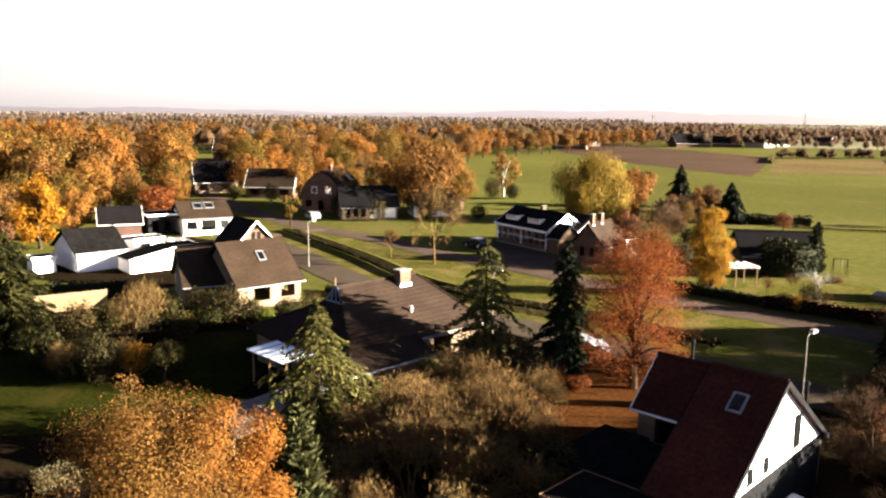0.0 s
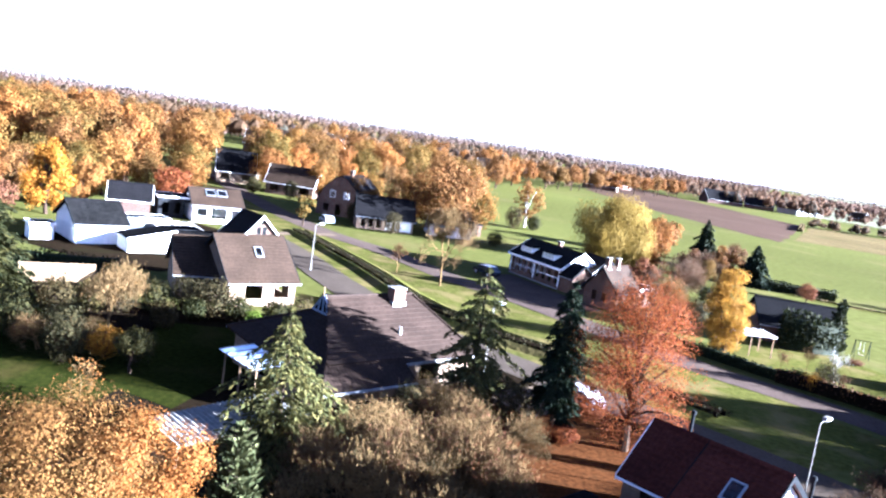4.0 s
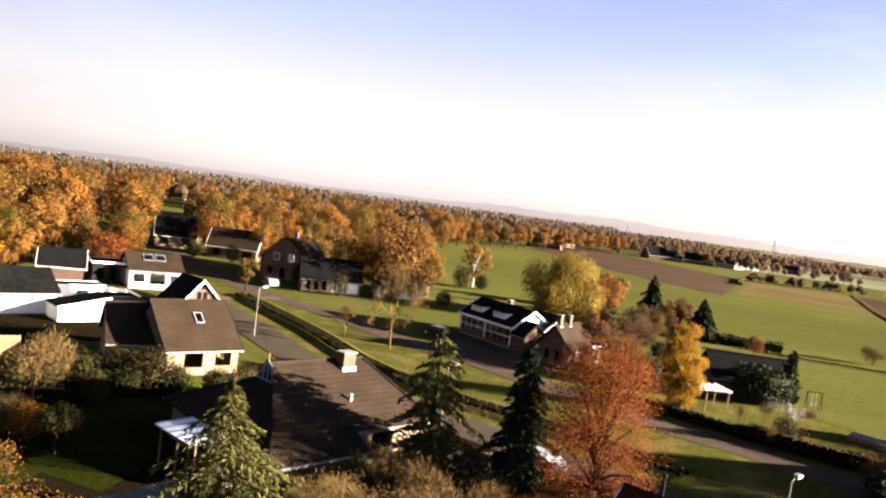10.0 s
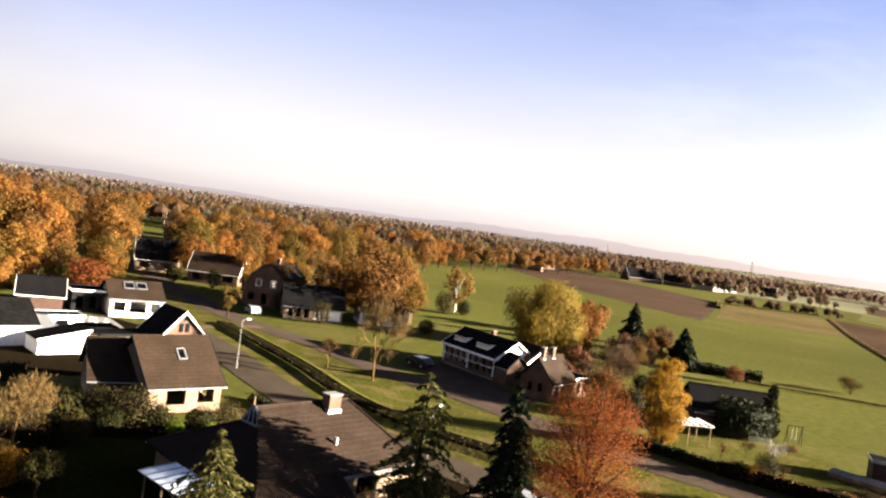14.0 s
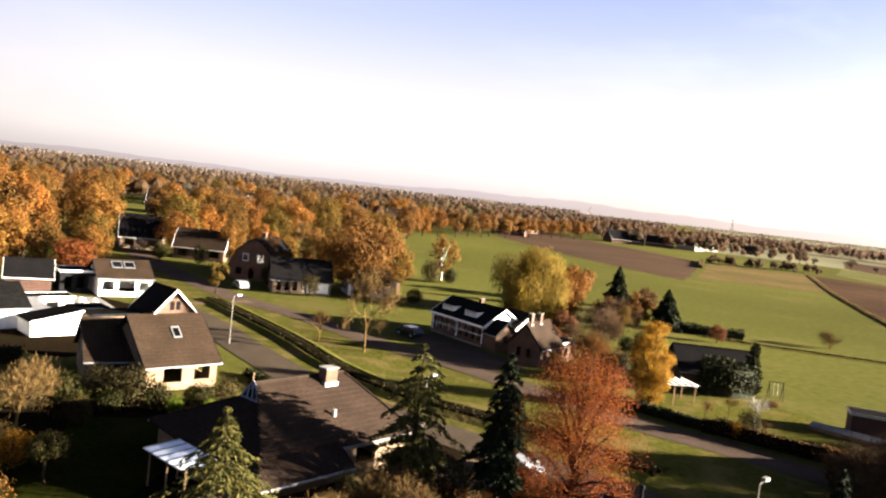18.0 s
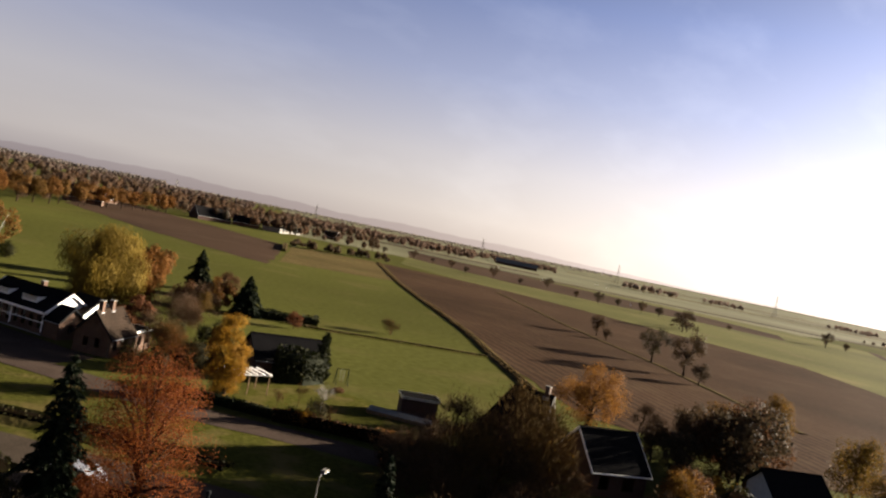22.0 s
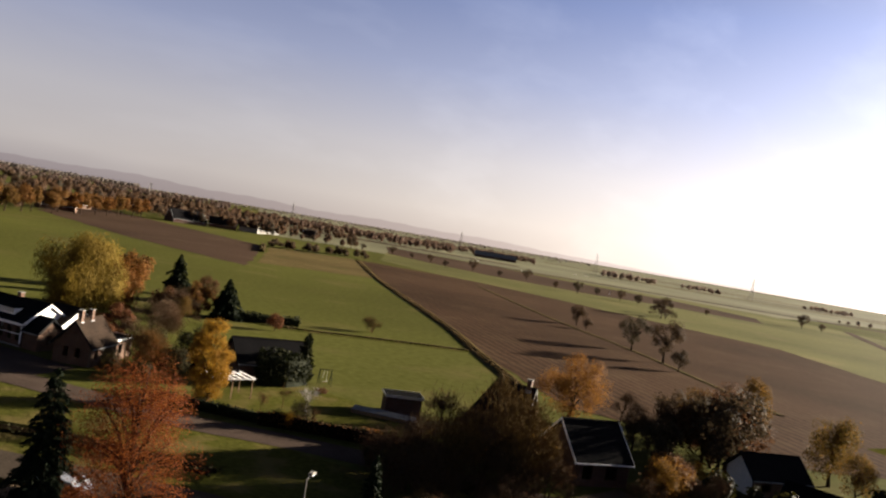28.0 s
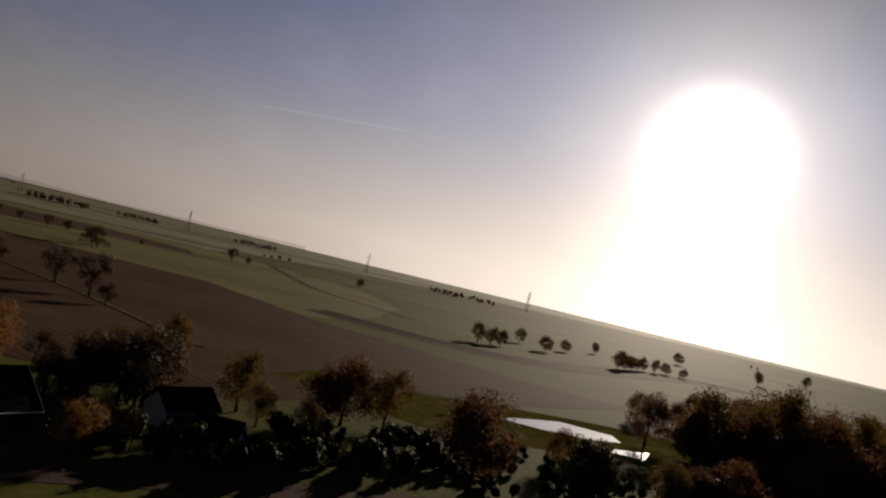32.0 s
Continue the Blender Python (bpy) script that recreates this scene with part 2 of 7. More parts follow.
def leaf_mat(name, stops, vary=0.25, glow_through=0.42):
    """Foliage: each leaf clump takes its own hue, each tree a slightly different one; light comes through the leaves."""
    m, n, l, b = material(name, 0.8, 0.0, 0.06)
    geo = n.new("ShaderNodeNewGeometry")
    info = n.new("ShaderNodeObjectInfo")
    c = ramp(n, l, geo.outputs["Random Per Island"], stops)
    v = ramp(n, l, info.outputs["Random"], [(0.0, (1 - vary, 1 - vary * 0.6, 1 - vary)), (0.5, (1, 1, 1)), (1.0, (1 + vary * 0.3, 1 - vary * 0.3, 1 - vary))])
    c = mix(n, l, "MULTIPLY", 1.0, c, v)
    l.new(c, b.inputs["Base Color"])
    tr = n.new("ShaderNodeBsdfTranslucent")
    l.new(c, tr.inputs["Color"])
    ms = n.new("ShaderNodeMixShader")
    ms.inputs["Fac"].default_value = glow_through
    l.new(b.outputs["BSDF"], ms.inputs[1])
    l.new(tr.outputs["BSDF"], ms.inputs[2])
    l.new(ms.outputs["Shader"], n["Material Output"].inputs["Surface"])
    return m


def roof_mat(name, dark, light, course=0.34, wave=0.25, rough=0.7):
    m, n, l, b = material(name, rough, 0.0, 0.03)
    tc = n.new("ShaderNodeTexCoord")
    co = tc.outputs["Object"]
    f, g = noise_node(n, l, 5.0, 6, co), noise_node(n, l, 0.45, 4, co)
    c = ramp(n, l, f, [(0.3, dark), (0.7, light)])
    c = mix(n, l, "MULTIPLY", 1.0, c, ramp(n, l, g, [(0.3, (0.7, 0.7, 0.68)), (0.7, (1.1, 1.08, 1.05))]))
    w = n.new("ShaderNodeTexWave")
    w.bands_direction = "X"
    w.inputs["Scale"].default_value = 0.314 / wave
    l.new(co, w.inputs["Vector"])
    w2 = n.new("ShaderNodeTexWave")
    w2.bands_direction, w2.wave_profile = "Y", "SAW"
    w2.inputs["Scale"].default_value, w2.inputs["Distortion"].default_value, w2.inputs["Detail"].default_value = 0.314 / course, 0.6, 2
    l.new(co, w2.inputs["Vector"])
    c = mix(n, l, "MULTIPLY", 0.1, c, w2.outputs["Color"])
    l.new(mix(n, l, "MULTIPLY", 0.08, c, w.outputs["Color"]), b.inputs["Base Color"])
    bump(n, l, w.outputs["Fac"], b, 0.2, 0.03)
    return m


def brick_mat(name, c1, c2, mortar):
    m, n, l, b = material(name, 0.85, 0.0, 0.2)
    co = n.new("ShaderNodeTexCoord").outputs["Object"]
    mp = n.new("ShaderNodeMapping")
    mp.inputs["Rotation"].default_value = (radians(90), 0, 0)
    l.new(co, mp.inputs["Vector"])
    t = n.new("ShaderNodeTexBrick")
    for key, v in (("Color1", c1), ("Color2", c2), ("Mortar", mortar)):
        t.inputs[key].default_value = (*v, 1)
    t.inputs["Scale"].default_value = 1.0
    t.inputs["Brick Width"].default_value, t.inputs["Row Height"].default_value, t.inputs["Mortar Size"].default_value = 0.22, 0.065, 0.006
    l.new(mp.outputs["Vector"], t.inputs["Vector"])
    g = noise_node(n, l, 0.8, 4, co)
    l.new(mix(n, l, "MULTIPLY", 1.0, t.outputs["Color"], ramp(n, l, g, [(0.3, (0.75, 0.75, 0.75)), (0.7, (1.1, 1.1, 1.1))])), b.inputs["Base Color"])
    return m


def glass_mat():
    m, n, l, b = material("window_glass", 0.03, 0.0, 0.6)
    b.inputs["Base Color"].default_value = (0.9, 0.93, 0.93, 1)
    b.inputs["Transmission Weight"].default_value = 1.0
    b.inputs["IOR"].default_value = 1.45
    return m


M = {
    "meadow": ground_mat("meadow_grass", [(0.25, (0.0407, 0.0439, 0.00864)), (0.75, (0.0712, 0.0709, 0.0187))], fine=0.7, mid=0.05, big=0.008, dry=(0.0848, 0.069, 0.0259), spec=0.004, bump_d=0.1),
    "green": ground_mat("verge_grass", [(0.25, (0.0289, 0.032, 0.00649)), (0.75, (0.0674, 0.0649, 0.015))], fine=1.7, mid=0.25, big=0.05, dry=(0.088, 0.069, 0.026), dry_at=(0.48, 0.62), bump_d=0.14),
    # Lawn green darkened: the garden's deep shade is part of the colour.
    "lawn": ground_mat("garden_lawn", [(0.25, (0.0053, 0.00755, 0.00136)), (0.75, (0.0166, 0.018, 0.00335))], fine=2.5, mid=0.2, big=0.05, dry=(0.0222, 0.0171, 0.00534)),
    "field": ground_mat("ploughed_soil", [(0.25, (0.0334, 0.0193, 0.0113)), (0.75, (0.0637, 0.0386, 0.0233))], fine=1.2, mid=0.09, big=0.015, dry=(0.0728, 0.0482, 0.0277), dry_at=(0.5, 0.8), stripes=(18.5, 2.28, 0.34), spec=0.004, bump_d=0.14),
    "field_far": ground_mat("far_ploughed_soil", [(0.25, (0.0334, 0.0209, 0.0141)), (0.75, (0.0591, 0.0383, 0.0257))], fine=0.8, mid=0.05, big=0.01, dry=(0.0668, 0.0464, 0.03), stripes=(-25, 4.0, 0.08), spec=0.004),
    "stubble": ground_mat("dry_stubble", [(0.25, (0.064, 0.0491, 0.0192)), (0.75, (0.112, 0.0831, 0.0346))], fine=0.9, mid=0.06, big=0.02, dry=(0.048, 0.0566, 0.0154), stripes=(-10, 5.0, 0.3), spec=0.004),
    # Far-plain grass: the paleness of distant haze is put into the base colour.
    "hazed_grass": ground_mat("haze_pale_grass", [(0.25, (0.0872, 0.0858, 0.0488)), (0.75, (0.138, 0.134, 0.0823))], fine=0.4, mid=0.03, big=0.005, dry=(0.125, 0.114, 0.0721), spec=0.01),
    "field_leaf": leaf_mat("dull_grey_leaves", [(0.0, (0.026, 0.019, 0.012)), (0.6, (0.048, 0.034, 0.02)), (1.0, (0.066, 0.044, 0.024))], glow_through=0.3),
    "litter": ground_mat("leaf_litter", [(0.25, (0.0208, 0.00856, 0.00347)), (0.75, (0.0653, 0.0258, 0.00791))], fine=3.5, mid=0.4, big=0.1, dry=(0.0178, 0.0117, 0.00545)),
    # Near-black soil: shade under trees and walls is painted in, with mossy patches.
    "earth": ground_mat("shade_toned_earth", [(0.25, (0.0049, 0.00361, 0.00224)), (0.75, (0.0122, 0.00847, 0.00483))], fine=3.0, mid=0.3, big=0.08, dry=(0.0078, 0.00907, 0.0026)),
    "asphalt": surface("worn_asphalt", (0.0362, 0.0286, 0.0216), (0.0566, 0.0446, 0.0336), 6.0, 0.9, 0.2, 0.05, 0.2),
    "clinker": surface("brick_paving", (0.0441, 0.0316, 0.0253), (0.0693, 0.0522, 0.041), 5.0, 0.9, 0.25, 0.06, 0.25),
    "path": surface("sandy_path", (0.07, 0.0506, 0.0322), (0.105, 0.0789, 0.0526), 4.0, 0.95, 0.2, 0.1, 0.2),
    "roof_brown": roof_mat("brown_concrete_tiles", (0.0163, 0.0111, 0.00773), (0.0312, 0.021, 0.0142)),
    "roof_grey": roof_mat("grey_brown_slates", (0.0149, 0.0101, 0.00751), (0.0289, 0.0198, 0.015), wave=0.3),
    "roof_black": roof_mat("black_glazed_tiles", (0.00322, 0.00322, 0.00403), (0.00888, 0.00848, 0.00928), rough=0.85),
    "roof_red": roof_mat("dark_red_tiles", (0.0343, 0.0101, 0.00699), (0.0662, 0.0203, 0.014), rough=0.65),
    "roof_felt": surface("roofing_felt", (0.00346, 0.00346, 0.00357), (0.00832, 0.00808, 0.00795), 2.0, 0.9),
    "thatch": surface("weathered_thatch", (0.0178, 0.0121, 0.00743), (0.0415, 0.0281, 0.0186), 7.0, 0.95, 0.6),
    "brick": brick_mat("brown_brick", (0.0712, 0.0348, 0.0208), (0.0948, 0.0509, 0.0307), (0.089, 0.0724, 0.0569)),
    "brick_pale": brick_mat("pale_brick", (0.148, 0.0967, 0.0569), (0.183, 0.126, 0.0791), (0.154, 0.124, 0.0894)),
    "brick_dark": brick_mat("dark_brick", (0.0464, 0.0209, 0.0144), (0.0694, 0.0313, 0.021), (0.0771, 0.0627, 0.0515)),
    "white": surface("white_render", (0.72, 0.71, 0.68), (0.84, 0.83, 0.8), 2.5, 0.75, 0.1, 0.2, 0.12),
    "trim": surface("white_painted_wood", (0.74, 0.73, 0.7), (0.84, 0.83, 0.81), 4.0, 0.5, 0.05, 0.3, 0.1),
    "dark_trim": surface("dark_painted_wood", (0.00808, 0.00888, 0.0101), (0.0162, 0.017, 0.0182), 4.0, 0.5, 0.05),
    "blue_trim": surface("blue_grey_painted_wood", (0.16, 0.2, 0.26), (0.24, 0.28, 0.34), 4.0, 0.5, 0.05),
    "wood": surface("weathered_wood", (0.134, 0.0885, 0.0483), (0.222, 0.153, 0.0894), 6.0, 0.85, 0.3, 0.2, 0.25),
    "concrete": surface("pale_concrete", (0.151, 0.146, 0.136), (0.212, 0.207, 0.192), 4.0, 0.9, 0.2),
    "metal": surface("galvanised_steel", (0.4, 0.41, 0.42), (0.55, 0.56, 0.57), 3.0, 0.45, 0.05, 0.2, 0.15, 0.8),
    "sheet": surface("translucent_corrugated_sheet", (0.5, 0.6, 0.75), (0.66, 0.74, 0.85), 2.0, 0.35, 0.05, 0.3, 0.15),
    "lampgrey": surface("painted_lamp_post", (0.15, 0.142, 0.128), (0.195, 0.188, 0.169), 3.0, 0.5, 0.05),
    "glass": glass_mat(),
    "lead": surface("lead_flashing", (0.22, 0.23, 0.25), (0.32, 0.33, 0.35), 3.0, 0.5, 0.1, 0.2, 0.2, 0.5),
    "bark": surface("grey_brown_bark", (0.0178, 0.0121, 0.00791), (0.0445, 0.0308, 0.0211), 5.0, 0.9, 0.6),
    "twig": surface("winter_twigs", (0.0566, 0.0362, 0.0141), (0.114, 0.0739, 0.0293), 4.0, 0.85, 0.2),
    "paletwig": surface("pale_winter_twigs", (0.0918, 0.0605, 0.0372), (0.153, 0.104, 0.063), 4.0, 0.85, 0.2),
    # Muted colour and strong glow_through imitate the low contrast of haze.
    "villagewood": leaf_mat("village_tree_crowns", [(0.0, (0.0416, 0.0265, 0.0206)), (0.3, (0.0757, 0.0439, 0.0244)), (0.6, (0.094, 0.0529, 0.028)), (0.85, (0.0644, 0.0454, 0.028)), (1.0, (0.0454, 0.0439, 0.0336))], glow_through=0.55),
    "olive": leaf_mat("olive_shrub_leaves", [(0.0, (0.0123, 0.0113, 0.00434)), (0.6, (0.0266, 0.0218, 0.00795)), (1.0, (0.041, 0.0301, 0.0109))], glow_through=0.25),
    "birchbark": surface("white_birch_bark", (0.315, 0.294, 0.266), (0.49, 0.476, 0.448), 6.0, 0.8, 0.3, 0.3, 0.5),
    "oak": leaf_mat("oak_leaves_autumn", [(0.0, (0.0472, 0.0203, 0.00606)), (0.35, (0.0903, 0.0409, 0.0109)), (0.7, (0.131, 0.0623, 0.0166)), (1.0, (0.0948, 0.0591, 0.0182))]),
    "oak_olive": leaf_mat("oak_leaves_olive", [(0.0, (0.0364, 0.0262, 0.00606)), (0.5, (0.0799, 0.0492, 0.0106)), (1.0, (0.124, 0.0623, 0.0136))]),
    "oak_pale": leaf_mat("pale_oak_leaves", [(0.0, (0.0619, 0.0277, 0.00768)), (0.4, (0.113, 0.0517, 0.0134)), (0.8, (0.145, 0.0681, 0.0173)), (1.0, (0.0734, 0.0462, 0.0121))]),
    "oak_orange": leaf_mat("bright_orange_leaves", [(0.0, (0.0799, 0.0328, 0.00762)), (0.5, (0.152, 0.0656, 0.0136)), (1.0, (0.168, 0.0856, 0.0227))]),
    "beech": leaf_mat("copper_beech_leaves", [(0.0, (0.04, 0.0105, 0.00425)), (0.4, (0.0903, 0.0262, 0.00791)), (0.8, (0.135, 0.0426, 0.0121)), (1.0, (0.152, 0.0623, 0.017))]),
    "willow": leaf_mat("willow_leaves_yellow", [(0.0, (0.0851, 0.055, 0.0096)), (0.5, (0.151, 0.0991, 0.0174)), (1.0, (0.187, 0.123, 0.0248))], vary=0.1),
    "gold": leaf_mat("golden_birch_leaves", [(0.0, (0.109, 0.0525, 0.00606)), (0.5, (0.2, 0.0986, 0.00912)), (1.0, (0.225, 0.131, 0.0182))]),
    "rust": leaf_mat("rust_leaves", [(0.0, (0.0364, 0.0147, 0.00912)), (0.5, (0.0726, 0.0328, 0.0166)), (1.0, (0.102, 0.0492, 0.0212))]),
    "spruce": leaf_mat("spruce_needles", [(0.0, (0.0204, 0.0235, 0.00759)), (0.5, (0.0451, 0.0474, 0.0135)), (1.0, (0.0768, 0.0677, 0.019))], glow_through=0.25),
    "conifer": leaf_mat("dark_conifer_needles", [(0.0, (0.00421, 0.00716, 0.00379)), (0.6, (0.00929, 0.0144, 0.00674)), (1.0, (0.0169, 0.0211, 0.00929))], glow_through=0.1),
    "cypress": leaf_mat("blue_green_cypress", [(0.0, (0.0173, 0.0223, 0.00799)), (0.6, (0.0392, 0.0436, 0.016)), (1.0, (0.0609, 0.0635, 0.0246))], glow_through=0.15),
    "shrub": leaf_mat("evergreen_shrub", [(0.0, (0.00635, 0.0075, 0.00203)), (0.6, (0.0152, 0.0151, 0.00406)), (1.0, (0.0304, 0.0257, 0.00609))], glow_through=0.2),
    "lime": leaf_mat("lime_green_shrub", [(0.0, (0.0494, 0.0705, 0.00705)), (1.0, (0.113, 0.127, 0.0141))], glow_through=0.3),
    "hedge": leaf_mat("clipped_hedge", [(0.0, (0.00542, 0.00783, 0.00301)), (0.6, (0.012, 0.0157, 0.00542)), (1.0, (0.0211, 0.0225, 0.00753))], glow_through=0.15),
    # Haze is mixed into these leaf colours: paler and greyer than near trees.
    "hazed_farwood": leaf_mat("hazed_distant_woods", [(0.0, (0.067, 0.0482, 0.0411)), (0.4, (0.0895, 0.0642, 0.0528)), (0.8, (0.106, 0.0751, 0.0586)), (1.0, (0.0839, 0.0698, 0.0558))], glow_through=0.55),
    "drygrass": leaf_mat("dry_ditch_grass", [(0.0, (0.055, 0.042, 0.02)), (0.5, (0.095, 0.07, 0.032)), (1.0, (0.13, 0.1, 0.045))], glow_through=0.25),
    "silver": leaf_mat("silver_leaved_shrub", [(0.0, (0.069, 0.0662, 0.0353)), (1.0, (0.145, 0.132, 0.0759))], glow_through=0.2),
    "greytwig": surface("grey_brown_twigs", (0.039, 0.026, 0.0157), (0.0779, 0.052, 0.0303), 4.0, 0.85, 0.2),
    "darktwig": surface("dark_winter_twigs", (0.0178, 0.0121, 0.00869), (0.0385, 0.0268, 0.0186), 4.0, 0.85, 0.2),
    # Horizon trees and copses, lightened in colour to look hazy.
    "hazed_skyline": leaf_mat("hazed_skyline_woods", [(0.0, (0.12, 0.0981, 0.093)), (0.5, (0.15, 0.123, 0.113)), (1.0, (0.157, 0.131, 0.113))], glow_through=0.55),
    "carpaint": surface("silver_car_paint", (0.26, 0.28, 0.3), (0.32, 0.34, 0.37), 1.0, 0.35, 0.0, 0.2, 0.05, 0.2, 0.3),
    "darkpaint": surface("dark_car_paint", (0.016, 0.0176, 0.024), (0.024, 0.0256, 0.032), 1.0, 0.2, 0.0, 0.2, 0.05, 0.3, 0.5),
    "rubber": surface("tyre_rubber", (0.012, 0.012, 0.012), (0.024, 0.024, 0.024), 8.0, 0.9),
}
_m, _n, _l, _b = material("pond_water", 0.06, 0.0, 0.5)
_b.inputs["Base Color"].default_value = (0.02, 0.025, 0.025, 1)
bump(_n, _l, noise_node(_n, _l, 0.6, 3, _n.new("ShaderNodeTexCoord").outputs["Object"]), _b, 0.08, 0.05)
M["water"] = _m


# ---- mesh helpers ----
class Geo:
    """Collects corners and faces of one mesh."""

    def __init__(self):
        self.v, self.f = [], []

    def add(self, v, f):
        k = len(self.v)
        self.v += [tuple(p) for p in v]
        self.f += [tuple(i + k for i in q) for q in f]
        return self

    def box(self, x0, x1, y0, y1, z0, z1):
        return self.add([(x, y, z) for z in (z0, z1) for y in (y0, y1) for x in (x0, x1)],
                        [(0, 2, 3, 1), (4, 5, 7, 6), (0, 1, 5, 4), (2, 6, 7, 3), (0, 4, 6, 2), (1, 3, 7, 5)])

    def prism(self, poly, axis, a, b):
        """A flat outline drawn out along x, y or z from a to b."""
        put = {"x": lambda p, t: (t, p[0], p[1]), "y": lambda p, t: (p[0], t, p[1]), "z": lambda p, t: (p[0], p[1], t)}[axis]
        n = len(poly)
        v = [put(p, a) for p in poly] + [put(p, b) for p in poly]
        return self.add(v, [tuple(range(n))[::-1], tuple(range(n, 2 * n))] + [(i, (i + 1) % n, n + (i + 1) % n, n + i) for i in range(n)])

    def slab(self, quad, thick):
        """A plate: four corners of its top, and its thickness downwards."""
        q = [Vector(p) for p in quad]
        d = Vector((0, 0, -thick))
        return self.add(q + [p + d for p in q], [(0, 1, 2, 3), (7, 6, 5, 4)] + [(i, i + 4, (i + 1) % 4 + 4, (i + 1) % 4) for i in range(4)])

    def tube(self, a, b, r0, r1, n=6):
        a, b = Vector(a), Vector(b)
        d = (b - a).normalized() if (b - a).length > 1e-6 else Vector((0, 0, 1))
        s = d.cross(Vector((0, 0, 1)) if abs(d.z) < 0.95 else Vector((1, 0, 0))).normalized()
        u = d.cross(s)
        ring = lambda c, r: [c + (s * math.cos(k * math.tau / n) + u * math.sin(k * math.tau / n)) * r for k in range(n)]
        return self.add(ring(a, r0) + ring(b, r1), [(k, (k + 1) % n, n + (k + 1) % n, n + k) for k in range(n)] + [tuple(range(n))[::-1], tuple(range(n, 2 * n))])

    def weld(self):
        """Joins corners that lie on one another."""
        at, v, to = {}, [], []
        for p in self.v:
            k = tuple(round(c, 4) for c in p)
            if k not in at:
                at[k] = len(v)
                v.append(p)
            to.append(at[k])
        self.v, self.f = v, [tuple(to[i] for i in q) for q in self.f]
        return self

    def mesh(self, name, mat, smooth=False):
        me = bpy.data.meshes.new(name)
        me.from_pydata(self.v, [], self.f)
        me.materials.append(mat)
        if smooth:
            me.polygons.foreach_set("use_smooth", [True] * len(me.polygons))
        me.update()
        return me


def thing(name, m, label="", category="", group="", kind=""):
    ob = new(name)
    ob.empty_display_size = 0.3
    ob.matrix_world = m
    return tagged(ob, label, category, group, kind)


def part(name, geo, mat, parent, label="", smooth=False, m=None):
    me = geo if isinstance(geo, bpy.types.Mesh) else geo.mesh(name, mat, smooth)
    ob = new(name, me)
    ob.parent = parent
    if m is not None:
        ob.matrix_local = m
    return tagged(ob, label)


def setting(name, geo, mat, label="", category=""):
    return tagged(new(name, geo.mesh(name, mat)), label, category, "", "structure")


def smooth_line(pts, step=3.0):
    """A Catmull-Rom curve through points of the plan."""
    p = [np.array(q, float) for q in pts]
    p = [2 * p[0] - p[1]] + p + [2 * p[-1] - p[-2]]
    out = []
    for i in range(1, len(p) - 2):
        k = max(2, int(np.linalg.norm(p[i + 1] - p[i]) / step))
        for j in range(k):
            t = j / k
            out.append(0.5 * (2 * p[i] + (p[i + 1] - p[i - 1]) * t + (2 * p[i - 1] - 5 * p[i] + 4 * p[i + 1] - p[i + 2]) * t * t + (3 * p[i] - p[i - 1] - 3 * p[i + 1] + p[i + 2]) * t ** 3))
    return np.array(out + [p[-2]])


def ribbon(pts, profile, step=3.0):
    """A cross-section (offset to the left, height) drawn out along a line of the plan."""
    c = smooth_line(pts, step)
    d = np.gradient(c, axis=0)
    d /= np.linalg.norm(d, axis=1)[:, None]
    nrm = np.stack([-d[:, 1], d[:, 0]], 1)
    g = Geo()
    k = len(profile)
    for q, w in zip(c, nrm):
        g.v += [(q[0] + w[0] * o, q[1] + w[1] * o, z) for o, z in profile]
    g.f = [(i * k + j + 1, i * k + j, (i + 1) * k + j, (i + 1) * k + j + 1) for i in range(len(c) - 1) for j in range(k - 1)]
    return g


def sheet(poly, z, wob=0.0, seed=1):
    """A patch of ground with a slightly uneven outline."""
    r = random.Random(seed)
    p = []
    for i, a in enumerate(poly):
        b = poly[(i + 1) % len(poly)]
        k = max(1, int(math.dist(a, b) / 6)) if wob else 1
        p += [(a[0] + (b[0] - a[0]) * j / k + r.uniform(-wob, wob), a[1] + (b[1] - a[1]) * j / k + r.uniform(-wob, wob)) for j in range(k)]
    if sum(p[i - 1][0] * p[i][1] - p[i][0] * p[i - 1][1] for i in range(len(p))) < 0:
        p.reverse()
    return Geo().add([(x, y, z) for x, y in p], [tuple(range(len(p)))])


# ---- ground, fields, roads ----
g = Geo()
xs = [-4500, -1200, -400, -150, 0, 150, 400, 1200, 4500]
g.v = [(x, y + 200, 0) for y in xs for x in xs]
g.f = [(j * 9 + i, j * 9 + i + 1, (j + 1) * 9 + i + 1, (j + 1) * 9 + i) for j in range(8) for i in range(8)]
setting("ground", g, M["meadow"], "flat green meadow reaching to the horizon", "ground")
setting("ploughed_field_1", sheet([(108, 276), (174, 420), (128, 640), (66, 470), (84, 350)], 0.05, 1.0, 3), M["field_far"], "ploughed brown field beyond the farmhouse", "field")
setting("stubble_field", sheet([(178, 420), (227, 408), (170, 289), (121, 297)], 0.05, 1.0, 4), M["stubble"], "dry yellow stubble strip beside the meadow", "field")
setting("ploughed_field_2", sheet([(229, 406), (262, 374), (275, 350), (285, 300), (290, 245), (300, 182), (256, 114), (246, 66), (237, 31), (242, 4), (228, 5), (178, 28), (159, 45), (126, 50), (104, 58), (88, 88), (104, 135), (122, 172), (170, 284)], 0.05, 0.8, 5), M["field"], "wide ploughed brown field with straight furrows", "field")
